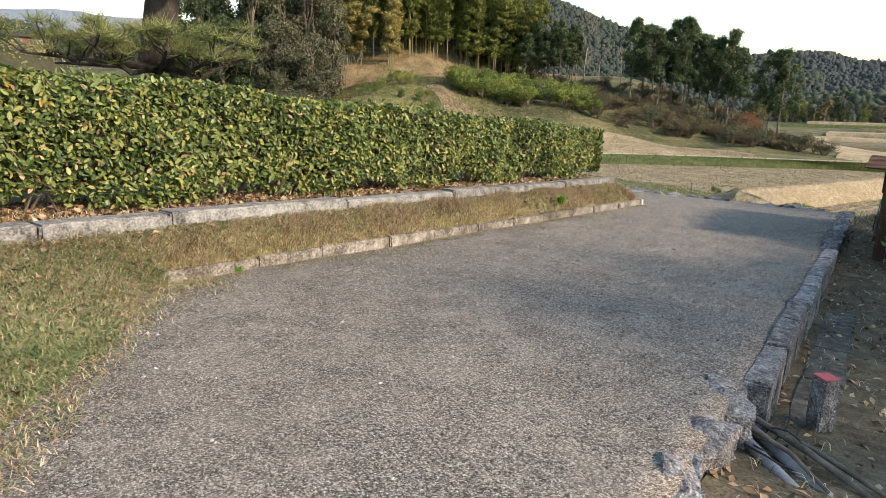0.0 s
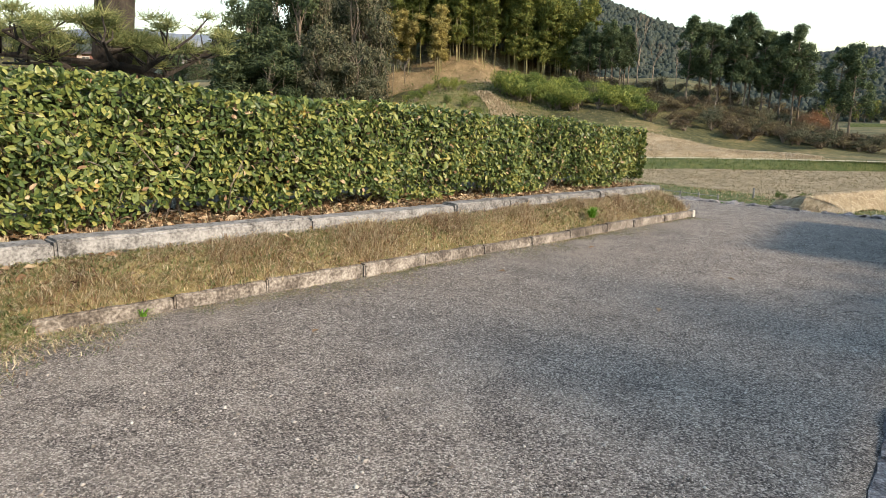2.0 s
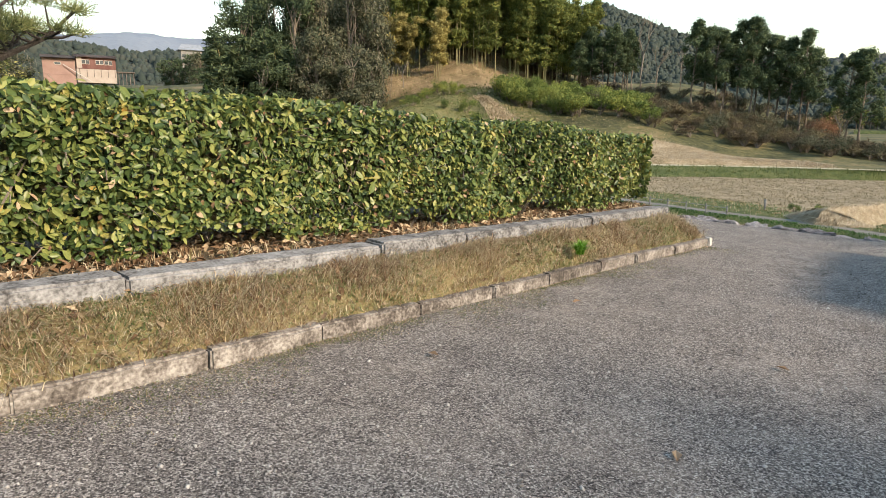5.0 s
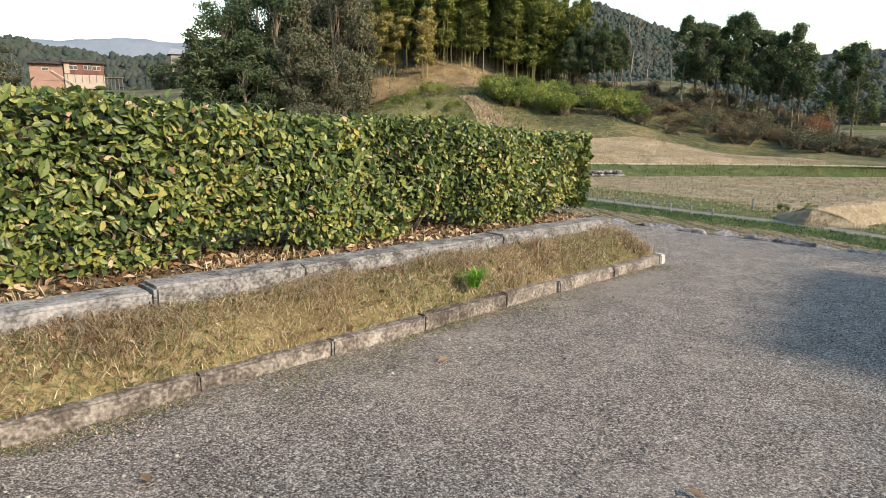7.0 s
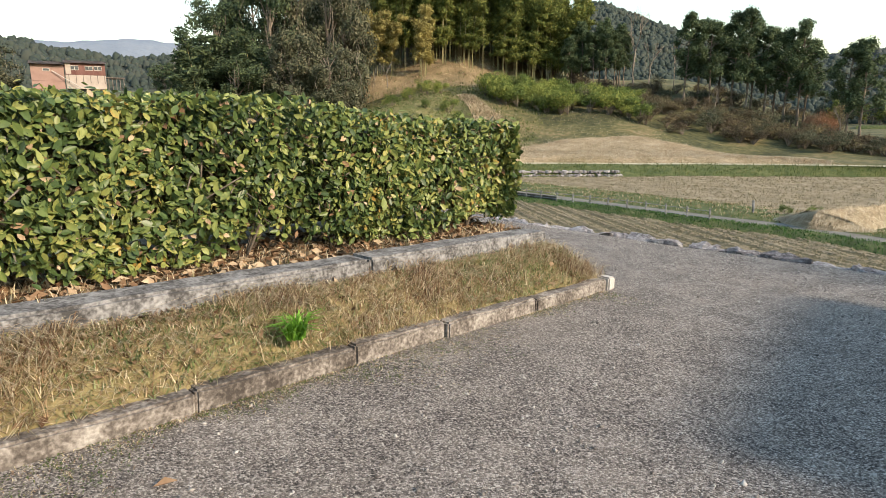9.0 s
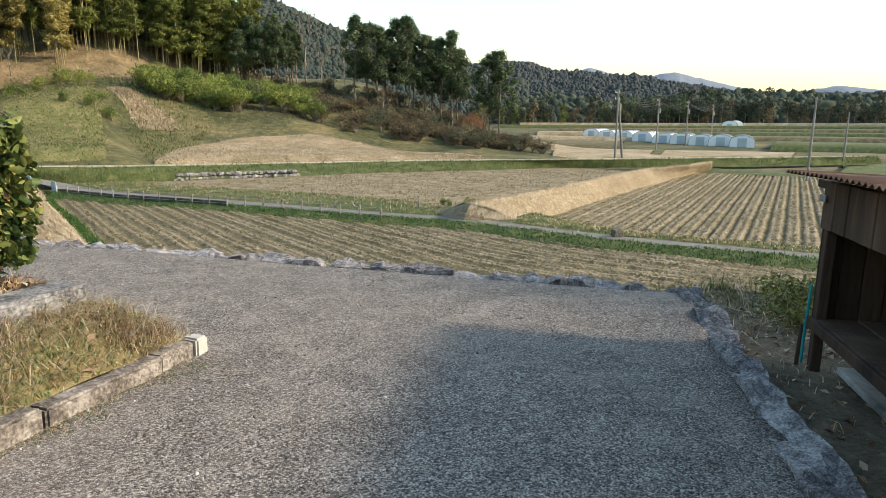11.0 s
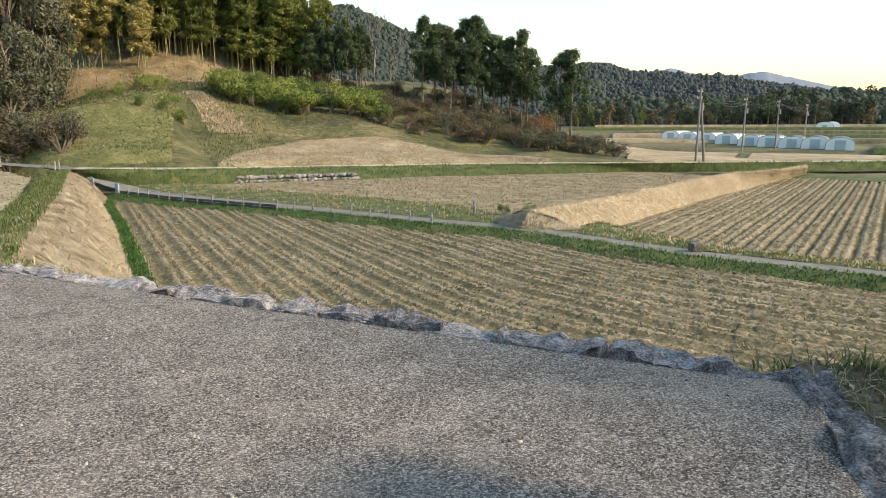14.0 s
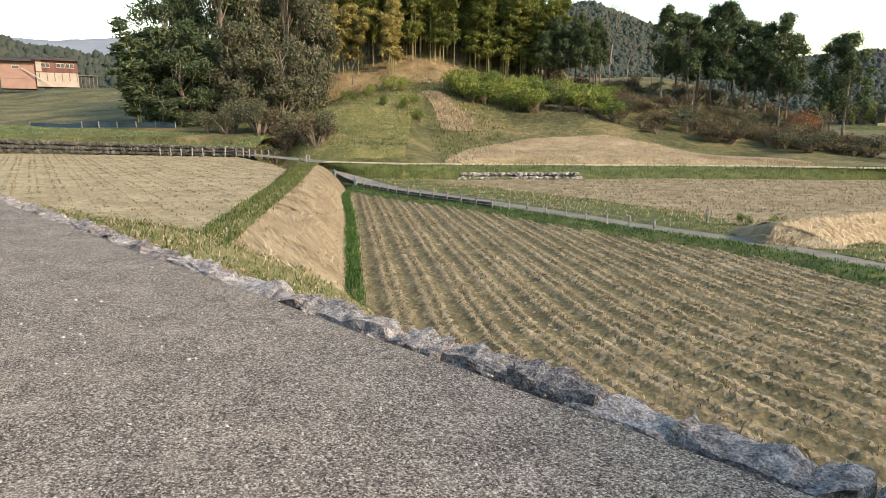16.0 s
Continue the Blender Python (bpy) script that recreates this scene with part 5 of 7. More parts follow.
def grove_proto(seed, h=15.0, spread=4.6, count=15000, mat="grove", leaf=0.52):
    rng, r = np.random.default_rng(seed), random.Random(seed)
    pieces = [tube([Vector((0, 0, 0)), Vector((0.3, 0.1, h * 0.35)), Vector((-0.2, 0.3, h * 0.7)), Vector((0.1, 0, h * 0.92))], [0.4, 0.3, 0.16, 0.05], 7)]
    blobs, vines = [], []
    for k in range(40):
        t = r.uniform(0.0, 1.0)
        a = r.uniform(0, 6.28)
        reach = spread * (0.65 + 0.35 * math.sin(t * 3.0)) * r.uniform(0.4, 1.0)
        tip = Vector((math.cos(a) * reach, math.sin(a) * reach, h * t * 0.95 + 0.4))
        pieces.append(tube([Vector((0, 0, h * max(0.05, t - 0.2))), tip * 0.55 + Vector((0, 0, h * t * 0.42)), tip], [0.1, 0.06, 0.02], 4))
        blobs.append((*tip, r.uniform(1.0, 1.9), r.uniform(1.0, 1.9), r.uniform(0.9, 1.7)))
    for k in range(34):
        a = r.uniform(0, 6.28)
        rr = spread * r.uniform(0.75, 1.12)
        z = h * r.uniform(0.25, 0.98)
        p = Vector((math.cos(a) * rr, math.sin(a) * rr, z))
        ln = r.uniform(1.5, 5.0)
        q = p + Vector((r.uniform(-0.7, 0.7), r.uniform(-0.7, 0.7), -min(ln, z)))
        vines.append(tube([p, (p + q) / 2 + Vector((r.uniform(-0.5, 0.5), r.uniform(-0.5, 0.5), 0)), q], [0.02, 0.024, 0.012], 3))
    tv, tf = join(pieces)
    vv, vf = join(vines)
    cv, cf = crown(blobs, count, leaf, leaf * 0.38, rng, 0.35, (0.3, 1.1))
    return variant("grove", [("trunk", tv, tf, M["bark"]), ("crown", cv, cf, M[mat]), ("vines", vv, vf, M["vine"])])


def shrub_proto(seed, mat, r0=1.0, h=1.6, count=620, leaf=0.2):
    rng, r = np.random.default_rng(seed), random.Random(seed)
    pieces, blobs = [], []
    for k in range(8):
        a = r.uniform(0, 6.28)
        d = r0 * r.uniform(0.15, 0.75)
        tip = Vector((math.cos(a) * d, math.sin(a) * d, h * r.uniform(0.4, 0.88)))
        pieces.append(tube([Vector((0, 0, 0)), tip * 0.5 + Vector((0, 0, 0.1)), tip], [0.05, 0.035, 0.012], 4))
        blobs.append((*tip, r0 * r.uniform(0.3, 0.5), r0 * r.uniform(0.3, 0.5), h * r.uniform(0.16, 0.28)))
    tv, tf = join(pieces)
    cv, cf = crown(blobs, count, leaf, leaf * 0.45, rng)
    return variant("shrub", [("stemwork", tv, tf, M["bark"]), ("leaves", cv, cf, M[mat])])


def bare_proto(seed, h=11.0, mat="vine"):
    r = random.Random(seed)
    pieces = []

    def limb(p, d, ln, rad, depth):
        q = p + d * ln
        pieces.append(tube([p, (p + q) / 2 + Vector((r.uniform(-0.06, 0.06), r.uniform(-0.06, 0.06), 0)) * ln, q], [rad, rad * 0.8, rad * 0.55], 4))
        if depth:
            for _ in range(3 if depth > 1 else 4):
                e = (d + Vector((r.uniform(-0.6, 0.6), r.uniform(-0.6, 0.6), r.uniform(0.0, 0.45)))).normalized()
                limb(p + d * ln * r.uniform(0.45, 1.0), e, ln * r.uniform(0.45, 0.7), rad * 0.5, depth - 1)

    limb(Vector((0, 0, 0)), Vector((0.03, 0, 1)), h * 0.5, 0.17, 4)
    v, f = join(pieces)
    return variant("bare_tree", [("branchwork", v, f, M[mat])])


# the conifers on the knoll
CON = [conifer_proto(k + 40, 13.0, 0.30 + 0.05 * (k % 3), 2.3 + 0.3 * (k % 2)) for k in range(5)]
rng = random.Random(21)
knoll = ((9.3, 101.5, 16.0), (11.0, 103.5, 15.2), (12.2, 100.8, 14.6), (13.8, 104, 14.4), (15.3, 101.8, 15.4), (16.8, 101, 16.1), (17.9, 104, 15.0), (19.2, 101.5, 13.6), (20.6, 103.2, 13.2), (21.6, 101.0, 13.0), (22.9, 100.1, 14.2), (24.2, 102, 11.6), (27.3, 96.0, 10.6), (28.7, 95.4, 11.0))
for i, (x, y, top) in enumerate(knoll):
    z = on_ground(x, y) - 0.1
    plant("conifer_tree", CON[i % 5], (x, y, z), rng.uniform(0, 360), (0.95, (top - z) / 13.0), "tall dark conifer with a bare lower trunk on the knoll", "tree", "conifers on the knoll")
# darker conifers beside the bamboo
for i in range(15):
    x = -7.5 + i * 0.62 + rng.uniform(-0.5, 0.5)
    y = 111 + rng.uniform(-1.5, 5)
    z = on_ground(x, y) - 0.1
    plant("conifer_tree", CON[i % 5], (x, y, z), rng.uniform(0, 360), (0.7, rng.uniform(0.58, 0.78)), "dark conifer at the end of the bamboo grove", "tree", "conifers by the bamboo")
# bamboo grove
BAM = [bamboo_proto(k + 70) for k in range(6)]
GOLD = [bamboo_proto(k + 90, 12.0, "gold_bamboo", 1500) for k in range(3)]
for i in range(230):
    t = rng.random()
    x = -39 + 33 * t + rng.uniform(-1, 1)
    y = 107.5 + 5.5 * t + rng.random() ** 1.5 * 15
    z = on_ground(x, y) - 0.1
    s = rng.uniform(0.88, 1.25) * (1.12 - 0.28 * t)
    plant("bamboo", BAM[i % 6], (x, y, z), rng.uniform(0, 360), (1.05, s), "slender green bamboo in a dense grove", "bamboo", "bamboo grove")
for i in range(16):
    x = -38.2 + rng.uniform(0, 4.4) if i < 11 else -30.2 + rng.uniform(0, 1.6)
    y = 103.0 + rng.uniform(0, 3)
    plant("bamboo", GOLD[i % 3], (x, y, on_ground(x, y) - 0.1), rng.uniform(0, 360), (1.0, rng.uniform(0.7, 1.0)), "yellowed bamboo at the edge of the grove", "bamboo", "yellowed bamboo")
# tall evergreens behind the bamboo close the slope
for i in range(26):
    x = -62 + i * 1.75 + rng.uniform(-1, 1)
    y = 124 + rng.uniform(0, 10)
    plant("conifer_tree", CON[i % 5], (x, y, on_ground(x, y) - 0.2), rng.uniform(0, 360), (1.5, rng.uniform(0.9, 1.1)), "dark conifer high on the wooded slope", "tree", "conifers on the slope")

# the overgrown grove by the lane
GRO = [grove_proto(5), grove_proto(6, 13.5, 4.2)]
DARK = [grove_proto(8, 15, 4.6, 13000, "dark_grove"), grove_proto(9, 14, 4.2, 15000, "dark_grove")]
FARM = [grove_proto(6, 13.5, 4.4, 3600, "dark_grove", 0.8), grove_proto(12, 15, 4.8, 3600, "grove", 0.8)]
for i, (az, d, h) in enumerate(((-38.6, 84, 1.0), (-36.4, 91, 1.3), (-34.4, 80, 1.2), (-31.6, 86, 1.4), (-29.0, 82, 1.3), (-27.4, 90, 1.25), (-35, 99, 1.5), (-30, 99, 1.5), (-37.6, 74, 0.55), (-33, 73, 0.8), (-29.6, 72, 0.6))):
    x, y = 3.8 + d * math.sin(radians(az)), 14.9 + d * math.cos(radians(az))
    plant("evergreen_tree", (DARK if i in (0, 1, 2, 6, 8) else GRO)[i % 2], (x, y, on_ground(x, y) - 0.8), rng.uniform(0, 360), (1.0 if h > 0.9 else 0.8, h), "evergreen tree overgrown with grey hanging vines", "tree", "overgrown grove")
PLUME = [bamboo_proto(k + 170, 12.0, "dark_grove", 1300) for k in range(3)]
for i in range(26):
    az, d = radians(-41.2 + 5.5 * rng.random() ** 1.4), rng.uniform(74, 90)
    x, y = 3.8 + d * math.sin(az), 14.9 + d * math.cos(az)
    plant("bamboo", PLUME[i % 3], (x, y, on_ground(x, y) - 0.2), rng.uniform(0, 360), (1.3, rng.uniform(0.55, 1.0)), "dark feathery bamboo leaning out of the grove", "bamboo", "bamboo at the grove")
SCR = [shrub_proto(k + 120, "scrub", 1.3, 1.9, 1000, 0.15) for k in range(3)]
BRUSH = [shrub_proto(k + 180, "grove", 1.4, 2.0, 1000, 0.16) for k in range(3)]
RUSSET = shrub_proto(199, "russet", 1.2, 2.6, 800, 0.18)
ORC = [shrub_proto(k + 140, "orchard", 1.5, 2.3, 1200, 0.19) for k in range(4)]
for i in range(26):
    x = rng.uniform(-34, -20.5)
    y = 64.0 - 0.12 * (x + 20) + rng.uniform(0, 4)
    plant("shrub", (SCR if i % 3 == 0 else BRUSH)[i % 3], (x, y, on_ground(x, y) - 0.1), rng.uniform(0, 360), (rng.uniform(1.0, 1.6), rng.uniform(0.9, 1.6)), "tangled shrub at the foot of the grove", "shrub", "shrubs at the grove")
# citrus orchard on the slope
for i in range(85):
    t = rng.random()
    x = -17.5 + 21 * t
    y = 88.5 + rng.uniform(0, 12) + 1.5 * t + 3 * (1 - t)
    plant("citrus_tree", ORC[i % 4], (x, y, on_ground(x, y) - 0.1), rng.uniform(0, 360), (rng.uniform(1.0, 1.5), rng.uniform(0.9, 1.35)), "bushy green citrus tree in the orchard", "tree", "orchard")
for i, (x, y, s) in enumerate(((-24.5, 79, 0.7), (-20.6, 79.5, 0.6), (-18.2, 80.5, 0.85), (-16.6, 80.0, 0.8), (-26, 90, 0.8), (-24, 91, 0.85), (-22, 90.5, 0.75), (-29.5, 91, 0.7), (-28, 93, 0.65), (-23.4, 93.5, 0.8), (-26.4, 96.5, 0.9))):
    plant("citrus_tree", ORC[(i + 1) % 4], (x, y, on_ground(x, y) - 0.1), rng.uniform(0, 360), (s, s), "small citrus tree on the grassy mound", "tree", "young citrus trees")
for i in range(30):
    x, y = -44 + 40 * rng.random(), 117 + 5 * rng.random()
    plant("shrub", BRUSH[i % 3], (x, y, on_ground(x, y) - 0.2), rng.uniform(0, 360), (1.9, rng.uniform(1.5, 2.4)), "dark undergrowth behind the bamboo", "shrub", "undergrowth behind the bamboo")
for x, y, s in ((24.6, 94.5, 1.3), (26.0, 95.6, 1.0), (23.4, 96, 0.9)):
    plant("shrub", RUSSET, (x, y, on_ground(x, y) - 0.1), x * 40, (s, s), "russet-leaved shrub under the conifers", "shrub", "russet shrubs")
# scrub under the conifers
for i in range(84):
    t = rng.random()
    x = 4 + 27 * t
    y = 91 - 9 * t + rng.uniform(-2, 12) * (1 - 0.4 * t)
    plant("shrub", SCR[i % 3] if i % 5 else BRUSH[i % 3], (x, y, on_ground(x, y) - 0.1), rng.uniform(0, 360), (rng.uniform(0.9, 1.6), rng.uniform(0.7, 1.3)), "brown winter scrub under the conifers", "shrub", "scrub on the knoll")
for i in range(85):
    x = -7 + rng.random() * 36
    y = 95 + rng.random() * 17
    plant("shrub", SCR[i % 3] if i % 3 else BRUSH[i % 3], (x, y, on_ground(x, y) - 0.1), rng.uniform(0, 360), (rng.uniform(0.9, 1.6), rng.uniform(0.7, 1.1) if x > 6 else rng.uniform(0.8, 1.3)), "dense undergrowth on the wooded slope", "shrub", "undergrowth on the slope")
hx, hy = RNG.uniform(-42, 32, 16000), RNG.uniform(58, 112, 16000)
ok = (hy > path_y(hx) + 1.5) & (hx < 6 + (88 - hy) * 0.5) & (hx > -9 - (hy - 68) * 0.4 + 2 * wave(hx, hy, 0.2))
tufts("hill_grass", np.stack([hx, hy, ground_z(hx, hy) - 0.02], 1)[ok], 3, 0.18, 0.028, 1.8, M["straw_blade"], "rough dry grass on the hillside", 0.3)
hx, hy = RNG.uniform(-42, -8, 8000), RNG.uniform(62, 100, 8000)
ok = (hy > path_y(hx) + 1.5) & ((hx > -11 - (hy - 68) * 0.4) | (hx < -31))
tufts("hill_grass", np.stack([hx, hy, ground_z(hx, hy) - 0.02], 1)[ok], 3, 0.3, 0.06, 0.9, M["green_blade"], "green grass on the hillside", 0.3)
BARE = [bare_proto(3), bare_proto(4, 9.0)]
for i, (x, y, s) in enumerate(((2.6, 112, 1.15), (5.0, 116, 0.8), (8.5, 112, 0.7), (-33.5, 101, 0.5), (12.5, 96, 0.45), (25.8, 93, 0.5))):
    plant("bare_tree", BARE[i % 2], (x, y, on_ground(x, y) - 0.1), i * 70, (s, s), "leafless grey winter tree", "tree", "bare trees")
# trees round the farm
for i, (x, y, s) in enumerate(((-150, 205, 1.2), (-144, 200, 1.0), (-158, 212, 1.3), (-149, 122, 1.5), (-158, 130, 1.6), (-160, 116, 1.6), (-184, 152, 1.2), (-190, 160, 1.5), (-140, 192, 0.6), (-196, 170, 1.5), (-168, 215, 1.2))):
    plant("evergreen_tree", FARM[i % 2], (x, y, on_ground(x, y) - 0.5), i * 50, (s, s * 0.75), "dark evergreen tree near the farm buildings", "tree", "trees at the farm")

# the clipped round shrub and the garden pine behind the hedge
ob = empty("clipped_shrub", (-15.3, 15.2, plane_z(-15.3, 15.2)), "large round clipped yellow-green shrub", "shrub")
v, f = crown([(0, 0, 1.3, 3.2, 3.2, 2.15)], 18000, 0.09, 0.04, np.random.default_rng(4), 0, (0.93, 1.01))
fast_mesh("foliage", v, f, M["topiary"], ob)
# inner ball in the same dark colour, for the shade behind the leaves
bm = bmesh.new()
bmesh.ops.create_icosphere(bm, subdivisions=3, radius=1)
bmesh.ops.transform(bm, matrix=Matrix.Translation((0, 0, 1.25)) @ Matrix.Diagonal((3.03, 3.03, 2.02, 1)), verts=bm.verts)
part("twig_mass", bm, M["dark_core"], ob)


def garden_pine(x, y, z, h):
    ob = empty("garden_pine", (x, y, z), "trained garden pine with a dark crooked trunk", "tree")
    r, g = random.Random(31), np.random.default_rng(31)
    pts = [Vector(p) for p in ((0, 0, 0), (0.05, 0, 0.9), (-0.12, 0.08, 1.8), (0.12, 0, 2.7), (-0.05, 0.05, 3.7), (0.1, 0, h))]
    v, f = tube(pts, [0.27, 0.25, 0.24, 0.22, 0.15, 0.05], 12)
    solid("trunk", v, f, M["pine_bark"], ob, smooth=True)
    pieces, tips = [], []
    for level, reach in ((1.7, 1.75), (2.75, 1.9), (3.55, 1.5), (4.3, 0.9)):
        for k in range(8):
            a = 6.28 * (k + r.uniform(-0.3, 0.3)) / 8
            ln = reach * r.uniform(0.6, 1.1)
            p0 = Vector((0, 0, level))
            p1 = p0 + Vector((math.cos(a) * ln * 0.45, math.sin(a) * ln * 0.45, r.uniform(-0.15, 0.05)))
            p2 = p0 + Vector((math.cos(a) * ln, math.sin(a) * ln, r.uniform(0.0, 0.22)))
            pieces.append(tube([p0, p1, p2], [0.05, 0.035, 0.016], 6))
            for j in range(14):
                m0 = p1.lerp(p2, r.uniform(0.0, 1.0))
                e = m0 + Vector((r.uniform(-0.32, 0.32), r.uniform(-0.32, 0.32), r.uniform(0.05, 0.40)))
                pieces.append(tube([m0, (m0 + e) / 2 + Vector((r.uniform(-0.05, 0.05), 0, -0.02)), e], [0.016, 0.012, 0.007], 4))
                tips.append(e)
    v, f = join(pieces)
    solid("limbwork", v, f, M["pine_bark"], ob)
    n = []
    for e in tips:
        for j in range(110):
            d = Vector((r.gauss(0, 1), r.gauss(0, 1), abs(r.gauss(0.5, 0.7)))).normalized()
            n.append((e + Vector((r.gauss(0, 0.06), r.gauss(0, 0.06), r.gauss(0, 0.02))), d))
    c = np.array([tuple(p + d * 0.06) for p, d in n])
    d = np.array([tuple(d) for p, d in n])
    side = np.cross(d, g.normal(size=d.shape))
    side /= np.linalg.norm(side, axis=1, keepdims=True)
    verts = np.stack([c - d * 0.06 - side * 0.004, c - d * 0.06 + side * 0.004, c + d * 0.15], 1).reshape(-1, 3)
    fast_mesh("needles", verts, np.arange(len(verts)).reshape(-1, 3), M["needle"], ob)


garden_pine(*along(-8.05, 3.4, 0.4), 4.7)


# ---- beside the terrace ----
def shed():
    """A small open stall of dark boards under a rusty roof."""
    bx, by = 5.735, 15.065
    g = float(plane_z(bx, by)) - 0.42
    ob = empty("stall", (bx, by, g), "small dark wooden stall with a rusty corrugated roof beside the terrace", "shed", "", "", -114.8)
    # local x runs along the front away from the far post, local y runs inwards
    W, D = 3.4, 1.35

    def b(name, sx, sy, sz, x, y, z, mat, label="", parent=ob, bevel=0.006):
        return part(name, box_bm(sx, sy, sz, bevel, (x, y, z)), mat, parent, label)

    for x in (0.045, W / 2, W - 0.045):
        b("post", 0.07, 0.07, 1.66, x, 0.035, 0.83, M["shed_wood"])
        b("post", 0.09, 0.09, 1.56, x, D - 0.045, 0.78, M["shed_wood"])
    for k in range(17):
        b("board", W / 17 - 0.006, 0.02, 0.33, (k + 0.5) * W / 17, -0.012 + 0.004 * (k % 3), 1.51, M["shed_wood"])
    for k in range(24):
        b("board", W / 24 - 0.008, 0.02, 1.5, (k + 0.5) * W / 24, D + 0.012 + 0.004 * (k % 2), 0.85, M["shed_wood"])
    part("lining", box_bm(W - 0.02, 0.015, 1.5, 0, (W / 2, D + 0.035, 0.85)), M["shed_wood"], ob)
    part("lining", box_bm(0.012, D - 0.02, 1.0, 0, (-0.034, D / 2, 1.12)), M["shed_wood"], ob)
    for k in range(9):
        b("board", 0.02, D / 9 - 0.008, 1.0, -0.014 if k % 2 else -0.018, (k + 0.5) * D / 9, 1.12, M["shed_wood"])
        b("board", 0.02, D / 9 - 0.008, 1.5, W + 0.014, (k + 0.5) * D / 9, 0.85, M["shed_wood"])
    for k in range(5):
        b("shelf_board", W - 0.1, D / 5 - 0.012, 0.03, W / 2, (k + 0.5) * D / 5, 0.68 + 0.003 * (k % 2), M["shed_wood"])
    b("shelf_rail", W - 0.02, 0.035, 0.08, W / 2, -0.02, 0.66, M["shed_wood"])
    for k in range(3):
        b("step_plank", W - 0.15, 0.17, 0.05, W / 2 + 0.1, 0.22 + 0.19 * k, 0.36 + 0.01 * k, M["grey_wood"], "weathered grey plank")
    for x in (0.5, W - 0.5):
        b("bearer", 0.1, 0.6, 0.32, x, 0.42, 0.17, M["shed_wood"])
    # corrugated roof, higher at the back
    n, m = 240, 2
    xs = np.linspace(-0.04, W + 0.25, n)
    v = []
    for x in xs:
        for y, z in ((-0.27, 1.74), (D + 0.2, 1.66)):
            v.append((x, y, z + 0.011 * math.sin(x * 2 * math.pi / 0.076) + 0.02 * math.sin(x * 1.4)))
    v += [(x, y, z - 0.006) for x, y, z in v]
    o = 2 * n
    f = [(2 * i, 2 * i + 2, 2 * i + 3, 2 * i + 1) for i in range(n - 1)] + [(o + 2 * i, o + 2 * i + 1, o + 2 * i + 3, o + 2 * i + 2) for i in range(n - 1)]
    f += [(2 * i, o + 2 * i, o + 2 * i + 2, 2 * i + 2) for i in range(n - 1)] + [(2 * i + 1, 2 * i + 3, o + 2 * i + 3, o + 2 * i + 1) for i in range(n - 1)]
    solid("roof_sheet", v, f, M["rust"], ob, "rusty corrugated iron sheet")
    for y, z in ((0.03, 1.645), (D - 0.05, 1.59)):
        b("purlin", W + 0.4, 0.06, 0.06, W / 2, y, z - 0.0, M["shed_wood"])
    bm = box_bm(0.10, 0.012, 0.05, 0.004, (0.06, -0.045, 1.56))
    part("door_hook", bm, M["grey_pipe"], ob, "pale metal hook")
    return ob


shed()
x0, y0 = 5.725, 15.105
v, f = tube([Vector((-0.02, -0.02, 0.33)), Vector((0, 0, 0.6)), Vector((0.025, 0.012, 0.92))], [0.011, 0.011, 0.010], 8)
ob = empty("garden_pole", (x0, y0, float(plane_z(x0, y0)) - 0.42), "turquoise plastic pole leaning on the stall", "pole")
solid("shaft", v, f, M["teal"], ob)
v, f = tube([Vector((-0.02, 0.03, 0)), Vector((-0.01, 0.02, 0.62))], [0.016, 0.014], 8)
solid("stake", v, f, M["shed_wood"], ob, "short dark stake")

# boundary marker with a red top
mz = float(plane_z(1.4, 6.2)) - 0.38
ob = empty("boundary_marker", (1.46, 6.14, mz), "square stone boundary post with a red painted top", "marker post", "", "", 20)
part("shaft", box_bm(0.125, 0.125, 0.39, 0.012, (0, 0, 0.195), 0, 3), M["granite"], ob)
part("cap", box_bm(0.118, 0.118, 0.012, 0.005, (0, 0, 0.388)), M["red_paint"], ob, "red painted cap")
# bundle of old pipes and sticks
ob = empty("pipe_bundle", (0.93, 5.42, float(plane_z(0.93, 5.42)) - 0.25), "bundle of grey pipes tied with black cord on the soil", "pipes")
rng = random.Random(9)
for k, (a, b, r) in enumerate((((-0.16, 0.30, 0.045), (0.02, -0.55, 0.045), 0.036), ((-0.05, 0.26, 0.045), (0.17, -0.60, 0.045), 0.036), ((-0.02, 0.42, 0.06), (0.36, -0.45, 0.05), 0.020), ((0.02, 0.38, 0.04), (0.46, -0.40, 0.04), 0.016), ((-0.10, 0.2, 0.09), (0.12, -0.45, 0.09), 0.014))):
    a, b = Vector(a), Vector(b)
    v, f = tube([a, (a + b) / 2 + Vector((0.01 * k, 0, 0.004 * k)), b], [r, r * 0.97, r * (1.0 if k < 2 else 0.7)], 12)
    solid("pipe" if k < 2 else "stick", v, f, M["grey_pipe"] if k < 2 else M["twig"], ob, "" if k < 2 else "crooked brown stick", k < 2)
for k in range(4):
    pts = [Vector((0.16 * math.cos(t) + 0.02 + 0.03 * k, 0.1 + 0.13 * k - 0.1 + 0.22 * math.sin(t * 1.0 + k), 0.06 + 0.035 * math.sin(t * 2 + k))) for t in np.linspace(0, 5.2, 14)]
    v, f = tube(pts, [0.006] * 14, 5)
    solid("cord", v, f, M["cable"], ob, "black cord")
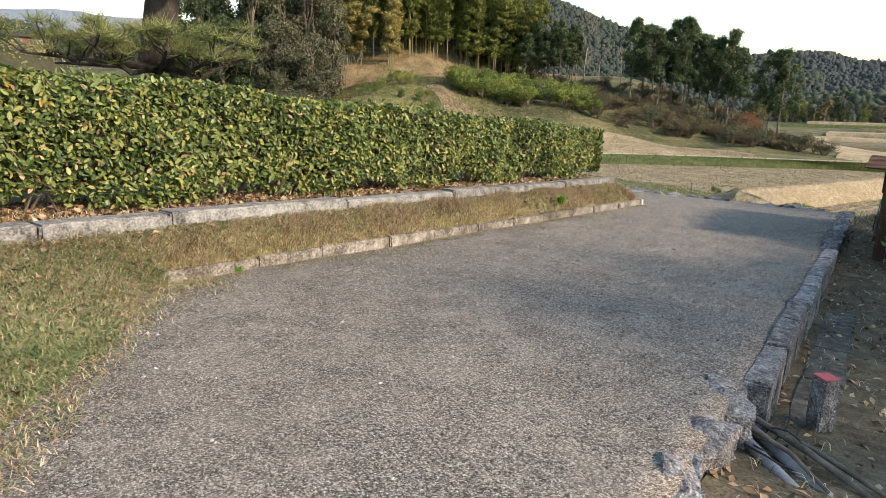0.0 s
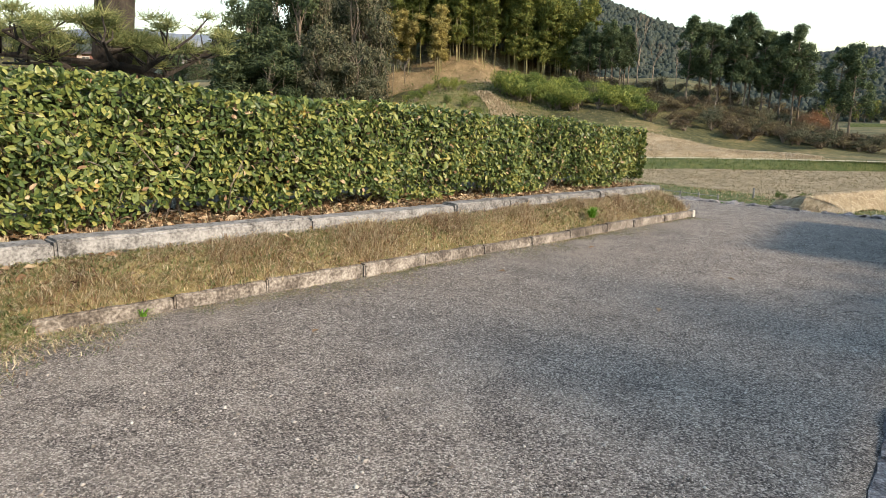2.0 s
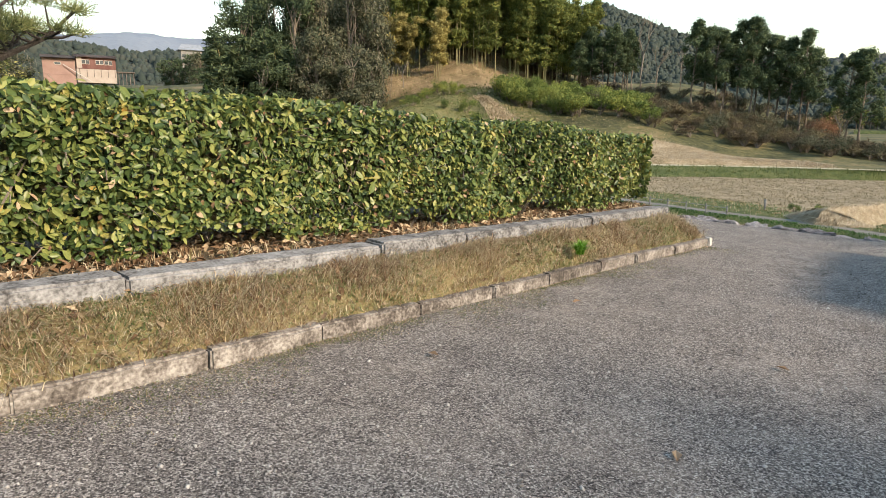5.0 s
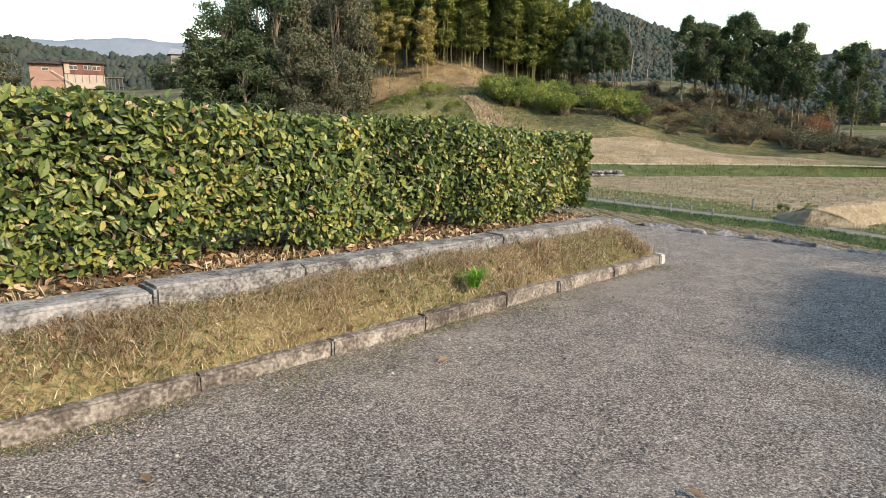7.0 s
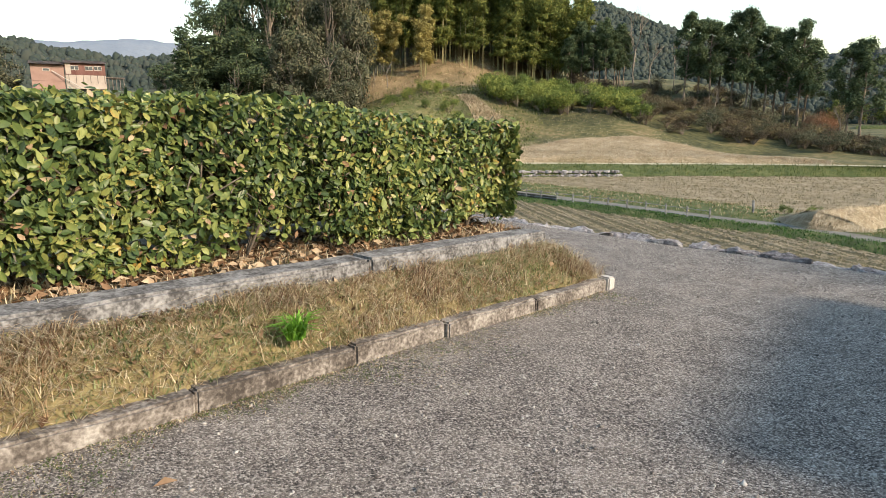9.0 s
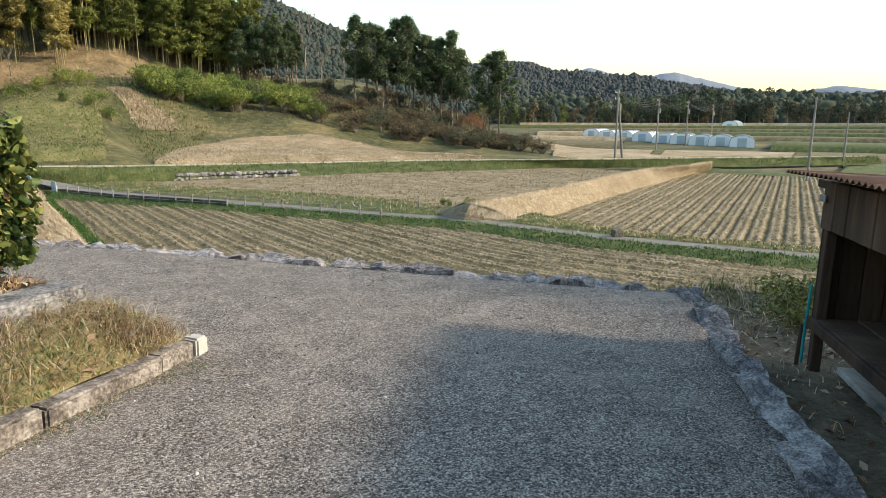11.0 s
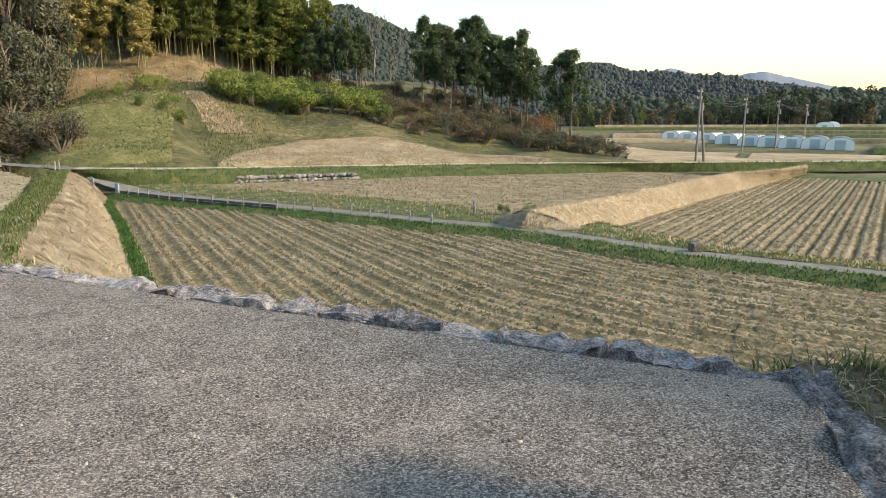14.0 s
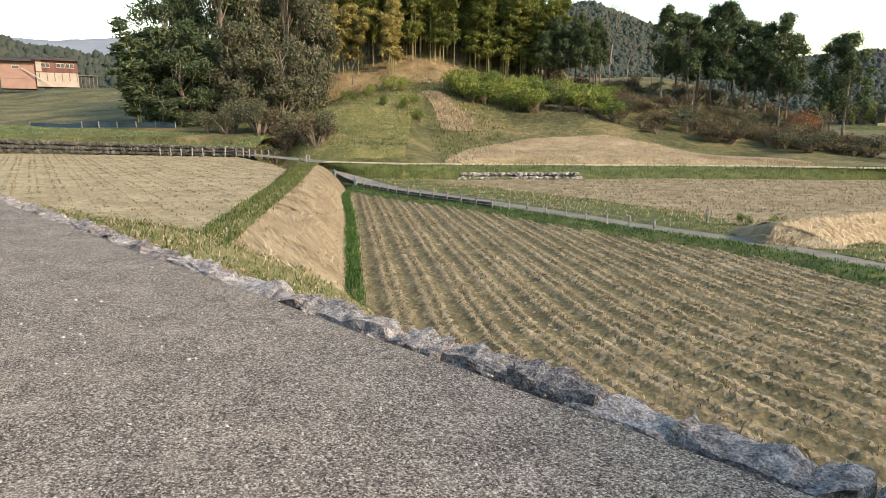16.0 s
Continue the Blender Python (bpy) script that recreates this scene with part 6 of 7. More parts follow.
# concrete channel slabs beside the wall
channel = empty("drain_channel", (2.6, 8.9, 0), "run of worn concrete slabs over the drain", "drain", "", "structure")
for k in range(11):
    s = 2.4 + k * 0.98
    p = Vector((0.27, 4.55, 0)) + Vector((0.4191, 0.908, 0)) * s + Vector((0.908, -0.4191, 0)) * 0.36
    ob = new("slab", block_mesh("slab", 0.975, 0.30, 0.10, k * 2.2, M["dark_stone"], 0.012, 0.01, 4))
    ob.parent = channel
    ob.matrix_basis = pose(p.x - 2.6, p.y - 8.9, float(plane_z(p.x, p.y)) - 0.405, 0, 1.6, 65.2 + 1.5 * math.sin(k))

# shrubs, litter and weeds along the side path
LAUR = [shrub_proto(k + 200, "hedge_leaf", 0.75, 1.35, 1500, 0.11) for k in range(3)]
# only the first shrub is seen; the others are added to shade the gravel
for i, (x, y, s) in enumerate(((5.2, 11.2, 1.25), (6.6, 12.0, 1.7), (4.9, 9.4, 1.5), (4.6, 7.9, 1.6), (6.1, 10.2, 1.9), (5.7, 8.4, 2.0))):
    plant("evergreen_shrub", LAUR[i % 3], (x, y, float(plane_z(x, y)) - 0.5), i * 70, (s, s * 0.95), "dark evergreen shrub beside the soil path, in a row added for shade", "shrub", "shrubs by the path")
# unseen trees added at the side of the terrace, to shade its edge and the stall
for i, (a, d, h) in enumerate(((3.6, 8.6, 0.55), (5.6, 9.6, 0.53), (7.4, 8.6, 0.48), (9.6, 9.4, 0.48), (11.4, 8.4, 0.48), (13.2, 9.4, 0.56), (15.2, 8.8, 0.54), (17.0, 10.0, 0.54))):
    x, y = 0.27 + 0.4191 * a + 0.908 * d, 4.55 + 0.908 * a - 0.4191 * d
    plant("evergreen_tree", DARK[i % 2], (x, y, -2.95), i * 83, (0.56, h), "unseen evergreen tree added to shade the terrace", "tree", "trees beside the terrace")
p = loft_points(side_v, 5000)
p[:, 2] += RNG.uniform(0.0, 0.02, len(p))
v, f = leaves(p, np.array((0, 0, 1.0)) + RNG.normal(0, 0.4, (len(p), 3)), 0.07, 0.035, RNG)
tagged(fast_mesh("leaf_litter", v, f, M["brown_leaf"]), "dead leaves scattered on the soil path", "leaf litter", "", "stuff")
p = loft_points(side_v, 2500)
tufts("turf_grass", p, 2, 0.06, 0.007, 1.1, M["dry_blade"], "thin dry grass on the soil path", 0.03)
p = np.concatenate([loft_points(drop_v, 2600), loft_points(tip_v, 1800)])
tufts("bank_grass", p[::14], 4, 0.2, 0.008, 1.2, M["dry_blade"], "long dry grass on the slope", 0.08)
p = np.concatenate([loft_points(drop_v, 1500), loft_points(tip_v, 1500)])
tufts("bank_grass", p, 4, 0.24, 0.013, 1.1, M["green_blade"], "green weeds on the slope", 0.08)
p = np.array([(6.45 + a, 16.4 + b, float(plane_z(6.5, 16.4)) - 0.3) for a, b in RNG.normal(0, 0.42, (420, 2))])
tufts("weed_clump", p, 9, 0.26, 0.018, 1.2, M["green_blade"], "tangled weeds at the terrace corner", 0.07)
tufts("weed_clump", p[:90], 4, 0.45, 0.007, 1.0, M["dry_blade"], "dry stems at the terrace corner", 0.1)
CORNER = [shrub_proto(k + 230, "topiary", 0.55, 0.6, 1000, 0.075) for k in range(2)]
for i, (x, y, s) in enumerate(((6.55, 16.1, 0.7), (7.0, 16.5, 0.85), (6.75, 15.55, 0.6), (7.5, 16.0, 0.8), (7.3, 15.3, 0.7), (7.9, 16.7, 0.8))):
    plant("weed_bush", CORNER[i % 2], (x, y, float(plane_z(x, y)) - 0.36), i * 77, (s, s), "leafy olive weeds tangled at the terrace corner", "weeds", "weeds at the corner")
p = np.array([(6.45 + a, 15.6 + b, float(plane_z(6.45 + a, 15.6 + b)) - 0.15 + 0.02 * RNG.random()) for a, b in RNG.normal(0, 0.35, (420, 2))])
v, f = leaves(p, np.array((0, 0, 1.0)) + RNG.normal(0, 0.5, (len(p), 3)), 0.10, 0.045, RNG)
tagged(fast_mesh("leaf_litter", v, f, M["brown_leaf"]), "dead leaves under the weeds", "leaf litter", "", "stuff")
# green growth along the field's edge, dry grass just beyond the stone row
pp = np.array([(6.0 - 13.05 * t + 0.463 * w, 16.85 + 6.81 * t + 0.886 * w, F1 + 0.02) for t, w in zip(RNG.uniform(-0.9, 0.7, 5200), 1.6 + np.abs(RNG.normal(0.6, 1.1, 5200)))])
tufts("grass_tufts", pp, 3, 0.08, 0.02, 1.4, M["lawn_blade"], "low green growth along the field's edge", 0.1)
pp = np.array([(6.0 - 13.05 * t + 0.463 * w, 16.85 + 6.81 * t + 0.886 * w, float(plane_z(6.0 - 13.05 * t, 16.85 + 6.81 * t)) - 0.12 - 0.35 * w) for t, w in zip(RNG.uniform(-0.02, 1.6, 3000), np.abs(RNG.normal(0.35, 0.25, 3000)))])
tufts("bank_grass", pp[::2], 3, 0.12, 0.008, 1.6, M["dry_blade"], "dry grass behind the stone row", 0.05)
far_a = [(5.9 - 13.05 * t, 16.66 + 6.81 * t, float(plane_z(6.0 - 13.05 * t, 16.85 + 6.81 * t)) - 0.10) for t in np.linspace(-0.05, 1.9, 30)]
far_b = [(x + 1.05, y + 1.99, -2.85 if x > -3 else -1.3) for x, y, z in far_a]
strip("wall_slope", far_a, far_b, 60, 6, M["turf"], 0.12, 0.08, label="grassy slope below the stone row")


# ---- fences, walls and poles in the fields ----
def post_mesh(h, r):
    v, f = tube([Vector((0, 0, 0)), Vector((0, 0, h))], [r, r * 0.9], 6)
    me = bpy.data.meshes.new("post")
    me.from_pydata([tuple(p) for p in v], [], f)
    me.materials.append(M["concrete"])
    return me


fence = empty("fence", (-12.4, 53.0, 0), "low fence of grey posts along the lane", "fence")
pm = post_mesh(0.62, 0.045)
line = resample([(-12.9, 53.6, -2.72), (-8.6, 49.6, -2.7), (-4.4, 46.7, -2.7), (1.8, 42.4, -2.7), (5.4, 39.3, -2.7)], 21)
for x, y, z in line:
    ob = new("post", pm)
    ob.parent = fence
    ob.matrix_basis = pose(x + 12.4, y - 53.0, z)
for h in (0.22, 0.52):
    v, f = tube([Vector((x + 12.4, y - 53.0, z + h)) for x, y, z in line], [0.012] * len(line), 4)
    solid("rail", v, f, M["grey_pipe"], fence)
v, f = [], []
for i, (x, y, z) in enumerate(line[:13]):
    v += [(x + 12.4, y - 52.96, z + 0.05), (x + 12.4, y - 52.96, z + 0.34), (x + 12.4, y - 52.945, z + 0.05), (x + 12.4, y - 52.945, z + 0.34)]
for i in range(12):
    a = i * 4
    f += [(a, a + 4, a + 5, a + 1), (a + 2, a + 3, a + 7, a + 6), (a + 1, a + 5, a + 7, a + 3)]
solid("mesh_sheet", v, f, M["dark_stone"], fence, "grey sheet behind the posts")
for i, (x, y, z, h) in enumerate(((-13.2, 54.0, -2.7, 0.75), (-13.9, 52.4, -2.3, 0.85), (-14.6, 51.2, -1.8, 0.7))):
    ob = tagged(part("sheet_barrier", box_bm(1.7, 0.04, h, 0.01), M["panel"]), "pale blue sheet standing at the bank's end", "barrier", "sheet barriers")
    ob.matrix_basis = pose(x, y, z + h / 2, 0, 0, 118)
posts = empty("fence", (-30, 60.6, 0), "row of short pale posts along the field", "fence")
pm2 = post_mesh(0.7, 0.06)
for x, y, z in resample([(-35, 61.5, -1.15), (-27, 61.4, -1.15), (-22.5, 58.6, -1.15)], 13):
    ob = new("post", pm2)
    ob.parent = posts
    ob.matrix_basis = pose(x + 30, y - 60.6, z, 0, rng.uniform(-4, 4), 0)
for i, (x, y, h) in enumerate(((-15.2, 51.4, 0.7), (-15.7, 51.9, 0.8), (9.9, 38.4, 0.6), (7.6, 41.6, 0.7))):
    ob = tagged(new("marker_stake", pm2), "short weathered stake beside the lane", "stake", "stakes")
    ob.matrix_basis = pose(x, y, -1.15 if i < 2 else LANE, 0, rng.uniform(-5, 5), 0)
for x, y in ((-20.0, 61.3), (-9.0, 62.3)):
    ob = empty("field_sign", (x, y, on_ground(x, y)), "small yellow sign on a stake", "sign")
    part("board", box_bm(0.28, 0.02, 0.34, 0.004, (0, 0, 0.75)), M["sign"], ob)
    part("stake", box_bm(0.03, 0.03, 0.7, 0.004, (0, 0.03, 0.35)), M["grey_wood"], ob)
ob = empty("valve_box", (13.6, 32.6, LANE), "small grey water valve with a hoop by the lane", "valve")
part("body", box_bm(0.34, 0.34, 0.30, 0.03, (0, 0, 0.15), 0, 2), M["dark_stone"], ob)
v, f = tube([Vector((0.16 * math.cos(a), 0, 0.29 + 0.16 * math.sin(a))) for a in np.linspace(0, math.pi, 9)], [0.02] * 9, 6)
solid("hoop", v, f, M["grey_pipe"], ob)
for i, (x, y) in enumerate(((9.6, 40.4), (8.9, 41.1), (10.0, 40.9))):
    plant("shrub", ORC[i], (x, y, F2 - 0.1), i * 80, (0.24, 0.24), "low green bush at the field's corner", "shrub", "corner bushes")

# rubble facing below the track, dry stone wall at the upper field
rubble = empty("rubble_wall", (-3, 60.2, 0), "low wall of pale rubble stones in the bank", "stone wall", "", "structure")
for k in range(64):
    t = k % 32 / 31
    x, y = -6.9 + 8.2 * t + rng.uniform(-0.1, 0.1), 59.0 + 2.4 * t
    ob = new("stone", stone_meshes[k % 9])
    ob.parent = rubble
    ob.matrix_basis = pose(x + 3, y - 60.2 + 0.22 * (k // 32), -2.38 + 0.3 * (k // 32), rng.uniform(-20, 20), rng.uniform(-20, 20), rng.uniform(0, 360)) @ Matrix.Scale(rng.uniform(0.55, 0.9), 4)
dark_meshes = []
for me in stone_meshes:
    me = me.copy()
    me.materials.clear()
    me.materials.append(M["dark_stone"])
    dark_meshes.append(me)
dry = empty("stone_wall", (-45, 62, 0), "dark stone retaining wall above the field", "stone wall", "", "structure")
for k in range(150):
    row = k // 50
    t = (k % 50 + 0.5 * (row % 2)) / 50
    x, y = -64 + 37.5 * t, 62.5 + 0.3 * math.sin(t * 3) - 0.8 * t
    h = 1.55 - 0.75 * t
    ob = new("stone", dark_meshes[(k * 5) % 9])
    ob.parent = dry
    ob.matrix_basis = pose(x + 45, y - 62, FL + (row + 0.5) * h / 3, rng.uniform(-8, 8), rng.uniform(-8, 8), rng.uniform(-12, 12)) @ Matrix.Diagonal((1.35, 1.2, h * 1.05, 1))
strip("wall_backing", [(-66, 62.9, FL - 0.2), (-26, 62.1, FL - 0.2)], [(-66, 62.9, FL + 1.55), (-26, 62.1, FL + 0.75)], 30, 4, M["dark_stone"], 0, 0.02, label="dark stone retaining wall above the field")
_, ta = strip("grass_verge", [(-66, 63.0, FL + 1.52), (-26, 62.2, FL + 0.72)], [(-66, 68.0, 1.7), (-26, 66.0, 0.4)], 40, 8, M["verge"], 0.3, 0.12, label="green terrace above the stone wall")
tufts("grass_tufts", loft_points(ta, 3200), 3, 0.16, 0.035, 1.2, M["lawn_blade"], "rough grass on the terrace", 0.2)
net = empty("net_fence", (-52, 71, 0), "low blue net fence on stakes", "fence")
for k in range(9):
    x = -60 + k * 2.4
    ob = new("post", pm2)
    ob.parent = net
    ob.matrix_basis = pose(x + 52, 0.12 * math.sin(k), on_ground(x, 71), 0, 3 * math.sin(k * 3), 0)
v, f = [], []
for k in range(9):
    x = -60 + k * 2.4
    for dy in (0.05, 0.08):
        for h in (0.05, 0.55 + 0.06 * math.sin(k * 2)):
            v.append((x + 52, dy, on_ground(x, 71) + h))
for k in range(8):
    a = 4 * k
    f += [(a, a + 4, a + 5, a + 1), (a + 2, a + 3, a + 7, a + 6), (a + 1, a + 5, a + 7, a + 3)]
solid("net", v, f, M["net"], net)


def utility_pole(x, y, z, h, turn, brace=False, arms=2):
    ob = empty("utility_pole", (x, y, z), "slim concrete utility pole with crossarms" + (" and a slanting brace" if brace else ""), "utility pole", "poles in the valley", "", turn)
    v, f = tube([Vector((0, 0, 0)), Vector((0, 0, h * 0.5)), Vector((0, 0, h))], [0.14, 0.12, 0.09] if arms else [0.10, 0.09, 0.07], 8)
    solid("shaft", v, f, M["pole"], ob)
    if brace:
        v, f = tube([Vector((2.2, 0, 0)), Vector((0.15, 0, h * 0.86))], [0.16, 0.11], 8)
        solid("brace", v, f, M["pole"], ob)
    for k in range(arms):
        part("crossarm", box_bm(1.5, 0.09, 0.09, 0.01, (0, 0.1, h - 0.35 - 0.7 * k)), M["pole"], ob)
        for dx in (-0.6, 0.0, 0.6):
            v, f = tube([Vector((dx, 0.1, h - 0.3 - 0.7 * k)), Vector((dx, 0.1, h - 0.12 - 0.7 * k))], [0.05, 0.035], 6)
            solid("insulator", v, f, M["white_end"], ob)
    if arms:
        v, f = tube([Vector((0.3, -0.1, h - 2.3)), Vector((0.3, -0.1, h - 1.5))], [0.2, 0.2], 8)
        solid("transformer", v, f, M["pole"], ob)
    return (x, y, z + h - 0.1)


tops = []
for x, y, z, h, br, arms in ((36.5, 76.5, -2.4, 7.8, True, 2), (56, 100.3, -2.3, 7.9, False, 2), (67.5, 109.9, -2.2, 7.9, False, 2), (89.5, 133.7, -1.7, 7.6, False, 2), (118, 300, 1.5, 9, False, 1)):
    tops.append(utility_pole(x, y, z, h, 40, br, arms))
utility_pole(40.2, 52.4, -2.7, 6.4, 10, False, 0)
utility_pole(57, 66, -2.7, 5.6, 10, False, 0)
utility_pole(165, 150, 1.0, 9, 10, False, 1)
utility_pole(160, 138, 1.0, 9, 10, False, 1)
for a, b in zip(tops[:-1], tops[1:]):
    for k in range(3):
        p, q = Vector(a) + Vector((0.5 * k - 0.5, 0, -0.3 * k)), Vector(b) + Vector((0.5 * k - 0.5, 0, -0.3 * k))
        pts = [p.lerp(q, t) - Vector((0, 0, 4 * t * (1 - t) * 0.9)) for t in np.linspace(0, 1, 10)]
        v, f = tube(pts, [0.025] * 10, 4)
        tagged(solid("power_line", v, f, M["cable"]), "thin black power line between the poles", "cable", "power lines")


def greenhouse(x, y, z, turn, length, width, h):
    ob = empty("greenhouse", (x, y, z), "white plastic-covered tunnel greenhouse in the valley", "greenhouse", "greenhouses", "", turn)
    n = 12
    v = []
    for yy in (0, length):
        for k in range(n + 1):
            a = math.pi * k / n
            v.append((-math.cos(a) * width / 2, yy, h * (0.45 * min(1, math.sin(a) * 3) + 0.55 * math.sin(a))))
    f = [(k, k + 1, n + 2 + k, n + 1 + k) for k in range(n)] + [tuple(range(n + 1))[::-1], tuple(range(n + 1, 2 * n + 2))]
    solid("film", v, f, M["plastic_white"], ob)
    for j in range(7):
        yy = length * j / 6
        pts = [Vector((-math.cos(math.pi * k / n) * (width / 2 + 0.03), yy, (h + 0.03) * (0.45 * min(1, math.sin(math.pi * k / n) * 3) + 0.55 * math.sin(math.pi * k / n)))) for k in range(n + 1)]
        tv, tf = tube(pts, [0.05] * (n + 1), 4)
        solid("hoop", tv, tf, M["grey_pipe"], ob)
    part("door", box_bm(1.6, 0.06, 1.7, 0.02, (0, -0.05, 0.87)), M["panel"], ob)


for i in range(9):
    x, y = np.interp(i, (0, 4, 8), (82.5, 76.5, 75.5)), np.interp(i, (0, 4, 8), (114.5, 131.7, 164))
    greenhouse(float(x), float(y), float(ground_z(x, y)), -38, 16, 4.4, 2.2)
for x, y in ((160, 222), (168, 229)):
    greenhouse(x, y, float(ground_z(x, y)), -38, 20, 5.4, 2.8)

strip("grass_verge", [(37.6, 62.8, F3 - 0.02), (45.9, 52.4, F3 - 0.02), (59.2, 30, F3 - 0.02)], [(41.5, 66.5, on_ground(41.5, 66.5) + 0.1), (49.8, 55.5, on_ground(49.8, 55.5) + 0.1), (63.5, 31.5, on_ground(63.5, 31.5) + 0.1)], 40, 5, M["verge"], 0.15, 0.06, label="green verge at the field's far end")

# ---- terraces of the far valley ----
rng = random.Random(77)


def terrace(az0, az1, r0, r1, lift, mat, label):
    """A stepped field in the valley between two bearings and two distances from the terrace."""
    v, n = [], 10
    for rr, zz in ((r0 - 0.9, 0.0), (r0, 1.0), (r1, 1.0), (r1 + 0.9, 0.0)):
        for k in range(n):
            a = radians(az0 + (az1 - az0) * k / (n - 1))
            x, y = rr * math.sin(a), 15 + rr * math.cos(a)
            v.append((x, y, on_ground(x, y) * (1 - zz) + zz * (max(on_ground(r0 * math.sin(a), 15 + r0 * math.cos(a)), on_ground(r1 * math.sin(a), 15 + r1 * math.cos(a))) + lift) - 0.05 * (1 - zz)))
    f = [(j * n + k, j * n + k + 1, (j + 1) * n + k + 1, (j + 1) * n + k) for j in range(3) for k in range(n - 1)]
    return tagged(fast_mesh("far_field", v, f, M[mat]), label, "field", "", "structure")


for az0, az1, r0, r1, lift, mat in ((25, 36, 74, 88, 0.35, "tan_grass"), (22, 33, 92, 108, 0.3, "tan_grass"), (36.5, 48, 66, 82, 0.15, "field"), (48.5, 60, 60, 84, 0.2, "verge"), (34, 44, 88, 108, 0.3, "tan_grass"), (45, 58, 90, 112, 0.25, "field"), (20, 30, 112, 140, 0.3, "field"), (42, 56, 118, 150, 0.3, "verge"),
                                    (36, 58, 156, 176, 0.4, "field"), (30, 60, 182, 206, 0.4, "verge"), (22, 34, 176, 205, 0.4, "tan_grass"), (24, 60, 214, 244, 0.4, "field"), (18, 58, 252, 282, 0.5, "verge"), (17, 36, 150, 170, 0.3, "tan_grass"), (20, 60, 290, 330, 0.6, "tan_grass")):
    terrace(az0, az1, r0, r1, lift, mat, "stepped winter field in the far valley")


# ---- farm buildings on the slope ----
def farmhouse():
    z0 = 15.6
    ob = empty("farm_building", (-171.5, 176.0, z0), "long farm building with salmon and red-brown sheet walls", "house", "", "", 47)
    # local x along the front, towards the far end; local -y faces the valley
    ob.scale = (1.5, 1.5, 1.5)
    part("wall", box_bm(6.0, 5, 3.4, 0.03, (-4.4, 1.0, 1.9)), M["pink_wall"], ob, "faded salmon sheet wall")
    part("wall", box_bm(7.6, 5, 2.6, 0.03, (2.6, 0.6, 2.9)), M["rust_wall"], ob, "red-brown sheet wall")
    part("plinth", box_bm(7.6, 5.1, 2.9, 0.03, (2.6, 0.62, 0.13)), M["cream_wall"], ob, "cream plastered lower wall")
    part("plinth", box_bm(6.0, 5.0, 2.0, 0.03, (-4.4, 1.02, -0.82)), M["pink_wall"], ob, "salmon lower wall")
    for x, w in ((-4.4, 6.6), (2.6, 8.2)):
        bm = bmesh.new()
        top = 3.95 if x < 0 else 4.35
        vs = [bm.verts.new(p) for p in ((x - w / 2, -2.6, top - 0.35), (x + w / 2, -2.6, top - 0.35), (x + w / 2, 1.0, top + 0.5), (x - w / 2, 1.0, top + 0.5), (x - w / 2, 4.2, top - 0.35), (x + w / 2, 4.2, top - 0.35))]
        bm.faces.new((vs[0], vs[1], vs[2], vs[3]))
        bm.faces.new((vs[3], vs[2], vs[5], vs[4]))
        bmesh.ops.solidify(bm, geom=bm.faces[:], thickness=0.14)
        part("roof", bm, M["roof"], ob)
    for x, w in ((0.6, 1.5), (3.3, 1.5), (5.0, 1.5)):
        win = part("window", box_bm(w, 0.1, 0.95, 0.01, (x, -1.92, 3.05)), M["white_end"], ob, "white framed window")
        for k in range(2):
            part("pane", box_bm(w / 2 - 0.1, 0.04, 0.75, 0.0, (x - w / 4 + k * w / 2, -1.99, 3.05)), M["window_pane"], win)
    win = part("window", box_bm(1.3, 0.1, 0.6, 0.01, (-4.6, -1.5, 2.5)), M["white_end"], ob, "white framed window")
    part("pane", box_bm(1.1, 0.04, 0.45, 0.0, (-4.6, -1.57, 2.5)), M["window_pane"], win)
    part("door", box_bm(1.0, 0.08, 2.3, 0.01, (-0.6, -1.93, 2.9)), M["cream_wall"], ob, "pale door")
    for k in range(6):
        part("pilaster", box_bm(0.12, 0.12, 1.7, 0.01, (-0.6 + k * 1.35, -1.98, 0.75)), M["roof"], ob)
    for k in range(5):
        part("deck_post", box_bm(0.14, 0.14, 3.2, 0.01, (6.9 + k * 0.75, -1.2, -0.4)), M["roof"], ob)
    part("deck", box_bm(3.8, 3.0, 0.2, 0.02, (8.3, 0.1, 1.25)), M["roof"], ob, "brown raised deck")
    v, f = tube([Vector((-3.6, -1.9, 2.3)), Vector((1.6, -3.0, -1.2))], [0.09, 0.09], 6)
    solid("drain_pipe", v, f, M["white_end"], ob, "white slanting pipe")


farmhouse()
ob = empty("house", (-172, 232, 24.0), "distant house with a grey tiled roof", "house", "", "", 40)
part("wall", box_bm(8, 6.5, 9, 0.05, (0, 0, 1.5)), M["pole"], ob)
bm = bmesh.new()
vs = [bm.verts.new(p) for p in ((-5.2, -4.2, 5.8), (5.2, -4.2, 5.8), (3.5, 0, 8.4), (-3.5, 0, 8.4), (5.2, 4.2, 5.8), (-5.2, 4.2, 5.8))]
for q4 in ((0, 1, 2, 3), (3, 2, 4, 5), (1, 4, 2), (5, 0, 3)):
    bm.faces.new([vs[i] for i in q4])
part("roof", bm, M["tile_roof"], ob)
for k in range(3):
    part("window", box_bm(1.4, 0.1, 1.2, 0.02, (-2.8 + 2.8 * k, -3.53, 3.6)), M["window_pane"], ob)


